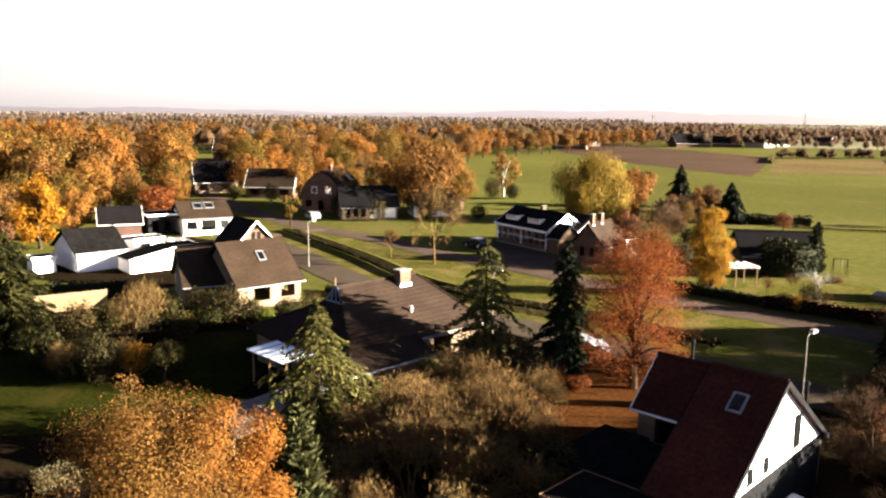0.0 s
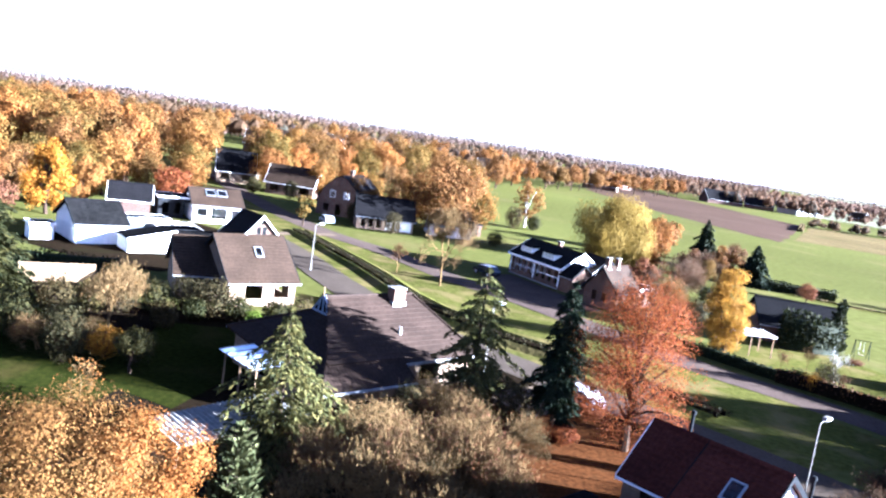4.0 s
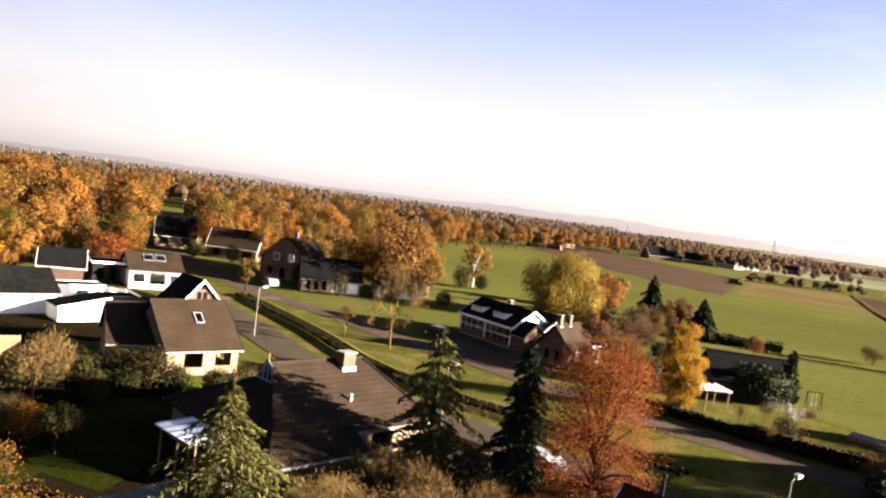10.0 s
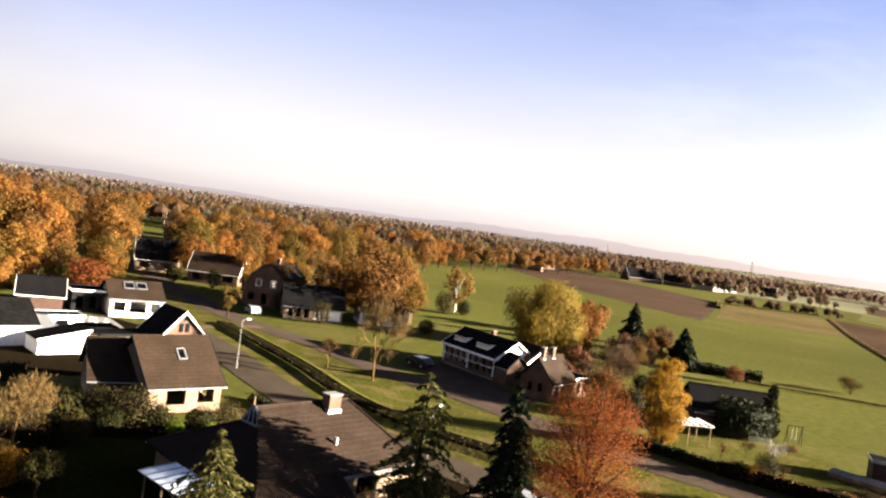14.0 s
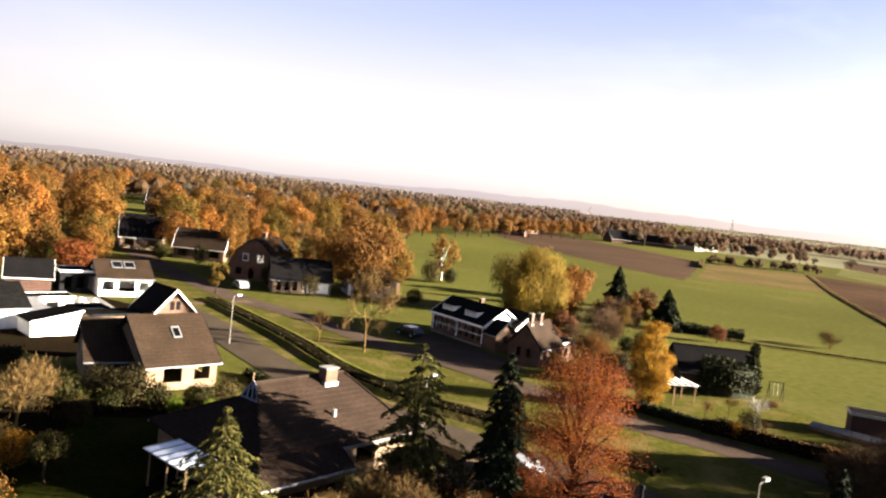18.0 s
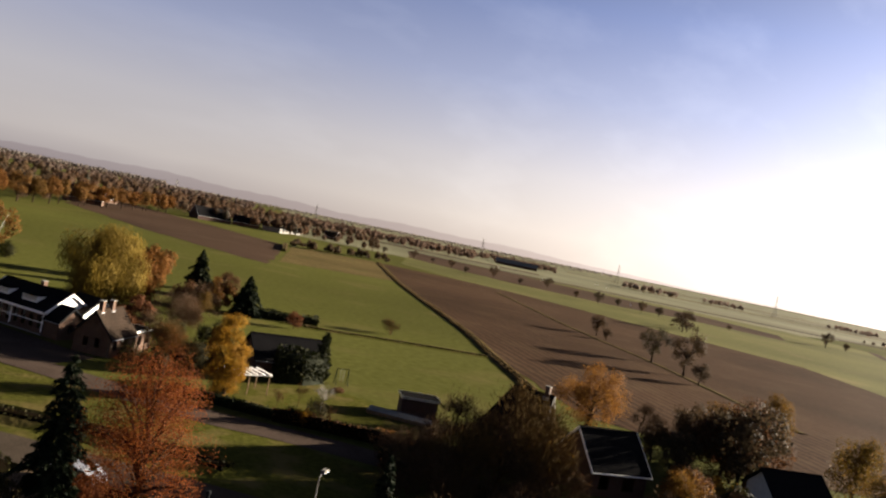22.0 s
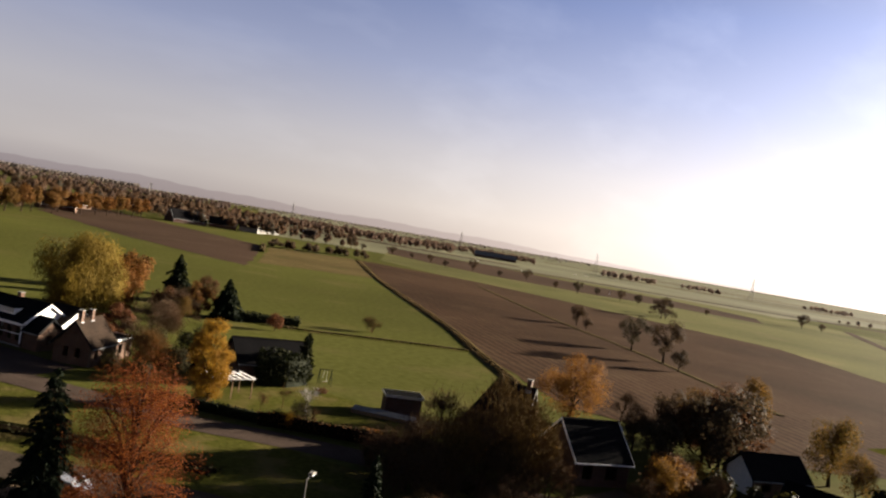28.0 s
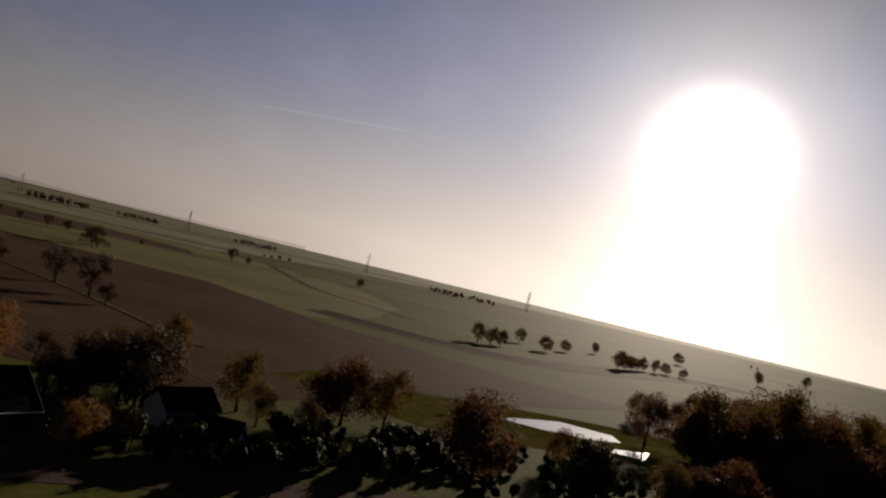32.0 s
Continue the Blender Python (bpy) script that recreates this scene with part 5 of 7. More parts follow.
def conifer(name, m, label, mat, H, W, seed, rows=17, per=8, blades=22, size=0.3, clear=0.06, droop=0.35, open_=1.0, category="conifer", group="", point=1.0):
    """A conifer: straight trunk, whorls of drooping boughs, each with its own needles."""
    r = np.random.default_rng(seed)
    t = thing(name, m, label, category, group)
    part("trunk", Geo().tube((0, 0, -0.05), (0, 0, H * 0.97), H * 0.017 + 0.05, 0.02, 7), M["bark"], t)
    pos, sz, lie, g = [], [], [], Geo()
    for k in range(rows):
        u = k / (rows - 1)
        z = H * (clear + (0.97 - clear) * u)
        reach = W / 2 * (1 - u) ** point * r.uniform(0.72, 1.15) + 0.12
        turn = r.uniform(0, math.tau)
        count = max(4, int(per * (1 - 0.45 * u)))
        for j in range(count):
            a = turn + math.tau * j / count + r.normal() * 0.22
            R = reach * r.choice([r.uniform(0.45, 0.75), r.uniform(0.75, 1.15)])
            zz = z + r.normal() * H * 0.012
            end = np.array([math.cos(a) * R, math.sin(a) * R, zz - R * droop * r.uniform(0.6, 1.2)])
            st = np.array([0, 0, zz])
            if k % 2 == 0:
                g.tube(st, end, 0.045, 0.012, 3)
            # a flat spray of twigs along the bough, its side twigs hanging
            n = max(6, int(blades * (0.3 + 0.7 * R / (W / 2)) * open_))
            q = r.uniform(0.1, 1.0, n)[:, None] ** 0.7
            side = np.array([-math.sin(a), math.cos(a), 0])
            along = (end - st) / max(np.linalg.norm(end - st), 1e-6)
            off = r.normal(0, 1, n)[:, None] * (0.15 * R * (1.25 - q) + 0.07)
            sag = np.stack([r.normal(0, 0.03, n), r.normal(0, 0.03, n), -np.abs(r.normal(0, 0.05 * R + 0.05, n))], 1)
            pos.append(st + (end - st) * q + off * side + sag + np.array([0, 0, 0.16 * R]) * (q * (1 - q) * 4 * (1 if droop > 0 else 0)))
            lie.append(along * 0.8 + np.sign(off) * side * 0.7 + np.array([0, 0, -0.35 if droop > 0 else 0.6]))
            sz.append(np.full(n, size) * (0.75 + 0.45 * (1 - u)))
    tagged(part("bough", g, M["bark"], t), kind="stuff")
    v, f = cards(np.concatenate(pos), np.concatenate(sz), r, long=1.6, axis=np.concatenate(lie), wide=0.42)
    part("needle_cover", cards_mesh("needles", v, f, M[mat]), M[mat], t)
    return t


def bare_tree(name, m, label, H, W, seed, depth=5, stems=1, mat="twig", leaf=None, leaves=0, category="tree", group="", r0=None, fine=3200, spray=0.3):
    """A leafless tree or shrub: limbs that fork down to fine twigs, with a few leaves left where given."""
    r = np.random.default_rng(seed)
    t = thing(name, m, label, category, group)
    g, tips = Geo(), []
    trunk = Geo()

    def grow(p, d, length, rad, level):
        q = p + d * length
        (trunk if level == 0 else g).tube(p, q, rad, rad * 0.66, 6 if level == 0 else 3)
        if level >= depth:
            tips.append(q)
            return
        for _ in range(3 if level < depth - 1 else 4):
            e = Vector(r.normal(size=3))
            nd = (d * 1.0 + e * 0.52 + Vector((0, 0, 0.14))).normalized()
            nd.x *= W / H * 1.3
            nd.y *= W / H * 1.3
            grow(p + d * length * r.uniform(0.55, 1.0), nd.normalized(), length * r.uniform(0.6, 0.82), max(rad * 0.6, 0.016), level + 1)

    for s in range(stems):
        d = Vector((r.normal() * 0.12 * stems, r.normal() * 0.12 * stems, 1)).normalized()
        grow(Vector((r.normal() * 0.15 * (stems - 1), r.normal() * 0.15 * (stems - 1), -0.05)), d, H * 0.3, r0 or H * 0.014 + 0.03, 0)
    part("trunk", trunk, M[mat], t)
    part("branchwork", g, M[mat], t)
    tp = np.array(tips)
    at = tp[r.integers(len(tp), size=fine)]
    grow_out = (at - np.array([0, 0, H * 0.35])) / H + np.array([0, 0, 0.35])
    grow_out /= np.linalg.norm(grow_out, axis=1)[:, None]
    v, f = cards(at + r.normal(0, spray, (fine, 3)), np.full(fine, 0.05 + 0.028 * H), r, long=1.0, axis=grow_out, wide=0.06)
    tagged(part("twig_spray", cards_mesh("twig_spray", v, f, M[mat]), M[mat], t), kind="stuff")
    if leaf:
        v, f = cards(tp[r.integers(len(tp), size=leaves)] + r.normal(0, 0.25, (leaves, 3)), np.full(leaves, 0.08), r)
        tagged(part("leaf_cover", cards_mesh("leaf_cover", v, f, M[leaf]), M[leaf], t), kind="stuff")
    return t


def bush(name, m, label, mat, W, H, n, size, seed, category="shrub", group=""):
    r = np.random.default_rng(seed)
    t = thing(name, m, label, category, group)
    g = Geo()
    for k in range(6):
        a = r.uniform(0, math.tau)
        g.tube((0, 0, -0.05), (math.cos(a) * W * 0.3, math.sin(a) * W * 0.3, H * r.uniform(0.5, 0.85)), 0.04, 0.015, 4)
    part("woody_core", g, M["bark"], t)
    n, size = int(n * 2.2), size * 0.66
    d = r.normal(size=(n, 3))
    d /= np.linalg.norm(d, axis=1)[:, None]
    lump = 1 + 0.22 * np.sin(d[:, 0] * 5 + seed) * np.cos(d[:, 1] * 4 + seed)
    pos = d * (r.uniform(0.3, 1.05, n) ** 0.5 * lump)[:, None] * np.array([W / 2, W / 2, H / 2]) + np.array([0, 0, H * 0.5])
    pos[:, 2] = np.maximum(pos[:, 2], 0.05)
    v, f = cards(pos, np.full(n, size), r, out=d)
    part("foliage", cards_mesh("foliage", v, f, M[mat]), M[mat], t)
    return t


def hedge(name, label, line, W, H, mat, seed, dens=26, size=0.16, category="hedge"):
    """A hedge along a line of the plan: woody core and a coat of leaves."""
    r = np.random.default_rng(seed)
    t = thing(name, pose(0, 0, 0), label, category)
    part("woody_core", ribbon(line, [(W * 0.36, 0), (W * 0.34, H * 0.8), (W * 0.1, H * 0.9), (-W * 0.1, H * 0.9), (-W * 0.34, H * 0.8), (-W * 0.36, 0)], 1.2), M["hedge" if mat == "hedge" else "earth"], t)
    c = smooth_line(line, 0.5)
    n = int(len(c) * dens)
    k = r.integers(len(c), size=n)
    d = np.gradient(c, axis=0)
    d /= np.linalg.norm(d, axis=1)[:, None] + 1e-9
    nr = np.stack([-d[:, 1], d[:, 0]], 1)[k]
    u = r.uniform(0, math.pi, n)
    o = np.sign(np.cos(u)) * np.abs(np.cos(u)) ** 0.35 * W / 2 * r.uniform(0.85, 1.1, n)
    z = np.abs(np.sin(u)) ** 0.35 * H * r.uniform(0.85, 1.08, n) * r.uniform(0.2, 1, n) ** np.where(np.sin(u) < 0.9, 0.6, 0)
    lump = 1 + 0.1 * np.sin(k * 0.35 + seed)
    pos = np.stack([c[k, 0] + nr[:, 0] * o + r.normal(0, 0.15, n), c[k, 1] + nr[:, 1] * o + r.normal(0, 0.15, n), z * lump], 1)
    v, f = cards(pos, np.full(n, size), r)
    part("foliage", cards_mesh("foliage", v, f, M[mat]), M[mat], t)
    return t


def place(x, y, s=1.0, rot=0.0, sz=None):
    return pose(x, y, 0, 0, 0, rot) @ Matrix.Diagonal((s, s, sz or s, 1))


# single trees
broadleaf("copper_beech", place(14.0, 55.0), "copper beech with red-brown autumn leaves", "beech", 12.6, 9.0, 34000, 0.062, 11, 0.06, shape="dome", clumps=120, limbs=44)
broadleaf("weeping_willow", place(28.4, 150.5), "weeping willow with yellow-green hanging foliage", "willow", 13.0, 15.0, 38000, 0.17, 12, 0.1, clumps=46, limbs=10, hang=0.13)
broadleaf("golden_birch", place(30.2, 87.4), "slender tree with bright golden leaves", "gold", 10.4, 4.3, 22000, 0.09, 13, 0.02, shape="tall", clumps=110, limbs=10)
broadleaf("silver_birch", place(15.1, 195), "thin birch with orange leaves and white trunk", "oak_pale", 12.0, 7.5, 1100, 0.34, 14, 0.2, bark="birchbark", shape="tall", clumps=26, limbs=8)
broadleaf("big_oak", place(-3.2, 156), "large oak in orange-brown leaf by the road", "oak", 15.5, 15.5, 12000, 0.28, 15, 0.05, clumps=64, limbs=12)
broadleaf("garden_oak", place(-10.6, 27.3), "oak in pale orange autumn leaf", "oak_pale", 9.0, 8.2, 62000, 0.056, 16, 0.12, clumps=64, limbs=12)
broadleaf("orange_tree", place(-8.2, 28.6), "small tree in bright orange leaf", "oak_orange", 8.8, 4.8, 27000, 0.056, 17, 0.12, clumps=40, limbs=8)
broadleaf("rust_tree", place(44, 176), "round tree with orange-brown leaves", "oak", 9.2, 8.5, 2200, 0.34, 18, 0.12, clumps=30)
broadleaf("orange_poplar", place(78, 79), "slim tree with glowing orange leaves", "oak_orange", 10.5, 7.6, 15000, 0.11, 19, 0.06, shape="egg", clumps=70)
conifer("spruce", place(-7.1, 44.2), "olive-green spruce with open drooping boughs", "spruce", 9.2, 10.4, 21, rows=16, per=11, blades=130, size=0.13, point=0.85, clear=0.04, droop=0.3)
conifer("spruce", place(3.4, 58.2), "tall spruce with sunlit olive needles", "spruce", 10.6, 8.6, 22, rows=14, per=9, blades=130, size=0.15, point=0.6, droop=0.35)
conifer("dark_spruce", place(9.4, 57.6), "slim dark spruce with bare lower trunk", "conifer", 10.6, 5.0, 23, rows=18, per=9, blades=90, size=0.17, clear=0.2, droop=0.45, point=0.6)
conifer("cypress", place(-6.3, 33.2), "narrow blue-green column cypress", "cypress", 6.8, 3.4, 24, rows=20, per=12, blades=40, size=0.17, clear=0.02, droop=-0.3, point=0.45)
conifer("pine", place(-36.5, 64.5), "broad dark green conifer at the garden edge", "shrub", 9.8, 8.0, 25, rows=22, per=15, blades=70, size=0.22, droop=0.1, point=0.5)
conifer("garden_conifer", place(50.0, 166), "dark green conifer beside the farm", "conifer", 10.0, 7.5, 26, rows=18, per=14, blades=60, size=0.3, point=0.6)
conifer("garden_conifer", place(55, 150), "dark green conifer beside the farm", "conifer", 7.7, 6.8, 27, rows=16, per=14, blades=60, size=0.28, point=0.6)
conifer("column_cypress", place(48.4, 100.8), "tall clipped cypress at the barn corner", "hedge", 6.6, 2.2, 28, rows=18, per=12, blades=30, size=0.2, clear=0.01, droop=-0.3, point=0.35)
bare_tree("bare_lime_tree", place(-0.9, 103.2, 1.1, 0, 1.5), "leafless young lime tree on the verge", 8.4, 6.4, 31, depth=6, r0=0.15, mat="twig", fine=1500)
bare_tree("sapling", place(-7.0, 107.5), "thin leafless sapling on the verge", 5.2, 2.6, 32, depth=4, leaf="rust", leaves=320, fine=300, r0=0.09)
broadleaf("young_tree", place(-26.6, 138), "young tree with thin olive leaves", "oak_olive", 5.8, 3.6, 420, 0.28, 33, 0.3, clumps=14, limbs=5)
bare_tree("bare_garden_tree", place(-24.0, 60.5), "pale leafless garden tree with spreading twigs", 7.4, 7.0, 34, depth=6, mat="twig", leaf="oak_olive", leaves=260)
bare_tree("birch_sapling", place(41, 84), "thin leafless birch on the lawn", 4.2, 2.2, 35, depth=4, mat="birchbark", fine=300)

broadleaf("rust_bush", place(42, 145), "large bush in rust-brown leaf", "rust", 6.0, 6.5, 3000, 0.22, 36, 0.04, clumps=30, limbs=6)
broadleaf("rust_bush", place(50, 151), "large bush in rust-brown leaf", "oak", 7.0, 6.0, 3000, 0.22, 37, 0.04, clumps=30, limbs=6)
broadleaf("rust_bush", place(29, 123), "rust-brown bush behind the cottage", "rust", 5.5, 5.0, 2600, 0.2, 38, 0.04, clumps=26, limbs=6)
broadleaf("rust_tree", place(35.5, 152), "round tree in rust-orange leaf beside the willow", "oak", 10.5, 9.0, 7000, 0.2, 141, 0.06, clumps=46, limbs=8)
bare_tree("pinkish_bare_tree", place(36, 128), "wide leafless tree with pinkish-brown twigs", 7.5, 8.0, 142, depth=6, stems=2, mat="paletwig", leaf="rust", leaves=2000, fine=8000, spray=0.5)
bare_tree("pinkish_bare_tree", place(49, 152), "leafless tree with pinkish-brown twigs", 6.5, 6.0, 143, depth=6, stems=2, mat="paletwig", leaf="rust", leaves=1500, fine=7000, spray=0.5)
broadleaf("dull_green_tree", place(34.5, 106), "dense shaded evergreen between the gardens", "shrub", 5.5, 5.0, 5000, 0.14, 144, 0.03, clumps=36, limbs=6)
hedge("clipped_hedge", "tall square-clipped green hedge beside the cottage", [(29.6, 107.5), (31.6, 106.4), (33.4, 105.6)], 1.6, 2.6, "olive", 145, 60, 0.12)
bare_tree("bare_bush", place(86, 147), "leafless bush at the field edge", 4.6, 4.6, 39, depth=5, stems=3, category="shrub")
bare_tree("greenish_bare_tree", place(-21, 217), "bare tree with a greenish crown of twigs", 10, 8, 29, depth=6, leaf="oak_olive", leaves=500)

broadleaf("yellow_poplar", place(-57, 111), "upright tree in dull yellow leaf behind the shed", "gold", 11, 6.5, 4500, 0.22, 41, 0.06, shape="dome", clumps=44, limbs=7)
broadleaf("red_tree", place(-50, 138), "low tree in dark red leaf", "beech", 7.5, 8, 4000, 0.22, 42, 0.05, clumps=40, limbs=7)
broadleaf("rust_tree", place(-58, 100), "small tree in rust-brown leaf", "rust", 6.5, 6, 3000, 0.2, 43, 0.05, clumps=34, limbs=6)
bare_tree("pinkish_bare_tree", place(26.6, 103.6), "dense tree with thin orange-brown leaves beside the cottage", 7.0, 6.0, 44, depth=6, stems=2, mat="twig", leaf="oak_pale", leaves=5200, fine=9000, spray=0.5)
broadleaf("orange_bush", place(66.4, 53.3), "wide bush in orange leaf by the driveway", "oak_orange", 4.6, 6.4, 2600, 0.18, 45, 0.03, clumps=30, limbs=6)
broadleaf("orange_bush", place(75.6, 55.2), "small bush in yellow leaf", "gold", 3.6, 4.2, 1400, 0.16, 46, 0.03, clumps=20, limbs=5)
broadleaf("brown_oak", place(95, 19), "large oak in dull red-brown leaf", "rust", 12.7, 11.5, 8000, 0.24, 47, 0.16, shape="round", clumps=60, limbs=12)
broadleaf("evergreen_oak", place(104, 5.7), "dense dark evergreen tree", "hedge", 8.9, 8.6, 6000, 0.22, 48, 0.04, clumps=60, limbs=6)

# leafless thicket in front of the bungalow
thick = [bare_tree("bare_shrub", place(0.6, 44.5), "tangled leafless brown shrub", 5.2, 4.6, 40 + k, depth=5, stems=3, leaf="olive" if k else "rust", leaves=700, category="shrub", group="thicket") for k in range(2)]
rr = random.Random(5)
for k, (x, y, s) in enumerate([(-3.6, 40.5, 0.95), (-1.5, 37.5, 0.8), (2.6, 42.0, 1.0), (4.2, 47.8, 0.9), (1.5, 49.0, 0.85), (-4.5, 44.0, 0.9), (-0.6, 47.6, 0.9), (3.0, 38.0, 0.8), (-2.8, 34.5, 0.7), (0.8, 34.0, 0.7), (5.5, 44.0, 0.75), (-5.2, 37.5, 0.8), (-27.0, 56.5, 0.7), (2.2, 53.6, 1.0), (0.0, 54.0, 0.8), (1.0, 36.5, 0.85), (-0.8, 40.0, 0.9), (1.6, 40.4, 0.9), (4.6, 40.4, 0.8), (-3.2, 46.8, 0.8), (5.8, 47.0, 0.8), (2.8, 46.0, 0.95), (0.2, 42.2, 1.0), (4.4, 36.0, 0.7), (-4.2, 35.6, 0.7), (6.2, 50.4, 0.8), (3.6, 51.0, 0.9), (-1.0, 50.4, 0.7), (-3.6, 32.4, 0.6), (-24.6, 57.2, 0.75)]):
    copy_thing(thick[k % 2], place(x, y, s * rr.uniform(0.9, 1.1), rr.uniform(0, 360), s * rr.uniform(0.72, 0.9) * (1.4 if 33 < y < 45 and x > -3 else 1.0)))
thick[1].matrix_world = place(-1.9, 45.5, 0.95)

# shrubs
sh = [bush("shrub", place(-17.5, 71.5), "rounded evergreen garden shrub", "shrub", 2.6, 2.4, 900, 0.16, 51, group="garden shrubs"),
      bush("bushy_shrub", place(-22.5, 71.8), "olive garden shrub in thin leaf", "olive", 3.0, 3.4, 800, 0.17, 52, group="garden shrubs")]
bush("lime_shrub", place(-15.9, 70.8), "bright lime-green garden shrub", "lime", 1.5, 1.5, 600, 0.12, 53)
bush("lime_shrub", place(-13.4, 72.3), "bright lime-green garden shrub", "lime", 1.2, 1.2, 400, 0.12, 54)
bush("silver_shrub", place(0.5, 33.2), "silvery grey-leaved garden shrub", "silver", 2.2, 2.7, 1500, 0.09, 56)
bush("silver_shrub", place(2.1, 31.8), "silvery grey-leaved garden shrub", "silver", 1.8, 2.5, 1300, 0.09, 57)
bush("clipped_dome", place(-1.9, 32.9), "low clipped olive dome shrub", "olive", 2.6, 0.9, 1800, 0.07, 58)
bush("round_bush", place(-20.2, 56.5), "clipped round bush on a stem", "shrub", 2.6, 2.6, 900, 0.14, 55)
for k, (x, y, s) in enumerate([(-19.5, 71.3, 1.2), (-14.6, 73.5, 1.0), (-12.6, 74.6, 0.9), (-24.8, 70.5, 1.1), (-27.0, 69.0, 1.0), (-29.0, 67.6, 1.2), (-31, 66, 1.1), (-20.8, 69.6, 0.8), (-26.5, 58.6, 1.1), (-29.8, 58.0, 1.3), (-24.5, 54.8, 1.0), (-2.0, 52.0, 0.7), (-0.6, 53.0, 0.8), (-4.0, 38.6, 0.8), (6.0, 38.0, 1.0), (5.2, 36.6, 0.8), (-3.5, 29.6, 0.7), (5.0, 34.2, 0.7), (6.2, 56.4, 1.0), (2.6, 60.2, 0.9), (-22, 66.0, 0.8), (-33, 62, 1.2), (38, 79.4, 0.8), (35.6, 80.2, 0.7), (22, 118, 1.3), (26, 122, 1.4), (31, 112, 1.2), (28, 104, 1.0), (31, 101, 1.1), (26, 98, 1.0), (23, 100, 0.9), (7, 150, 1.2), (12, 188, 1.5), (17, 190, 1.3), (-12, 146, 1.2), (-3, 149, 1.0), (-20, 153, 1.2), (-47, 178, 1.4), (-38, 176, 1.2)]):
    copy_thing(sh[(k * 7 + 3) % 2], place(x, y, s, rr.uniform(0, 360), s * rr.uniform(0.8, 1.15)))
bare_tree("large_bare_tree", place(47.6, 57.6), "large grey-brown tree with fine half-bare twigs", 12.2, 10.0, 161, depth=6, stems=2, mat="twig", leaf="oak_olive", leaves=1500, fine=8000, spray=0.5)
bare_tree("large_bare_tree", place(43.2, 60.0), "large grey-brown tree with fine half-bare twigs", 8.6, 8.0, 162, depth=6, stems=2, mat="twig", leaf="oak_olive", leaves=900, fine=5000, spray=0.5)
hedge("roadside_hedge", "low clipped hedge along the service road", [(25.5, 90), (29, 86.5), (34, 81.5), (40, 77.4), (47, 71)], 1.3, 1.1, "hedge", 61, 40)
hedge("autumn_hedge", "low hedge with orange-brown leaves", [(33.8, 80.6), (37, 78.3), (44, 72.6)], 0.9, 1.5, "rust", 62, 16)
hedge("tall_hedge", "tall dark hedge in front of the barn", [(40.5, 98.0), (44, 97.4), (47.5, 99.2)], 2.4, 4.2, "hedge", 63, 90, 0.24)
hedge("reed_bank", "rust-brown reeds along the field ditch", [(226, 405), (170, 286), (122, 172), (104, 134), (88, 100)], 1.6, 0.5, "drygrass", 65, 14, 0.16)
hedge("boundary_reeds", "dry reeds along the meadow ditch", [(62, 146), (70, 142), (84, 138), (101, 132)], 1.0, 0.35, "drygrass", 68, 12, 0.14)
hedge("ditch_growth", "long rough grass in the verge ditch", [(-26, 131), (-19, 120), (-10.5, 106), (-4, 93.5), (4, 83), (14, 75.5), (24, 66)], 1.7, 0.55, "olive", 147, 22, 0.13, category="grass")
hedge("corner_reeds", "tall dry reeds at the corner of the ploughed field", [(174, 421), (162, 392), (150, 364)], 2.2, 1.5, "drygrass", 146, 16, 0.22)
hedge("garden_hedge", "shaded garden hedge beside the shed", [(-46, 79), (-38, 80.5), (-33.5, 82.5)], 1.6, 1.8, "hedge", 66, 40)
hedge("front_hedge", "low hedge beside the front lawn", [(-12.5, 86), (-9.5, 82), (-7.5, 77.5)], 0.9, 0.7, "hedge", 67, 40)

# oaks in autumn leaf, copied over the plan
oaks = [broadleaf("oak", place(-70, 164), "oak in orange autumn leaf", "oak", 15.5, 13, 5200, 0.31, 71, 0.14, clumps=46, limbs=7, group="village oaks"),
        broadleaf("oak", place(-62, 181), "oak in golden-brown autumn leaf", "oak_orange", 15, 12, 5000, 0.31, 72, 0.16, clumps=40, limbs=7, group="village oaks"),
        broadleaf("oak", place(-49, 202), "oak in dull olive leaf", "oak_olive", 14.2, 12.5, 5000, 0.31, 73, 0.14, clumps=42, limbs=7, group="village oaks"),
        broadleaf("oak", place(-45, 230), "tall oak in orange-brown leaf", "oak", 15, 11, 4800, 0.31, 74, 0.16, shape="egg", clumps=40, limbs=7, group="village oaks")]
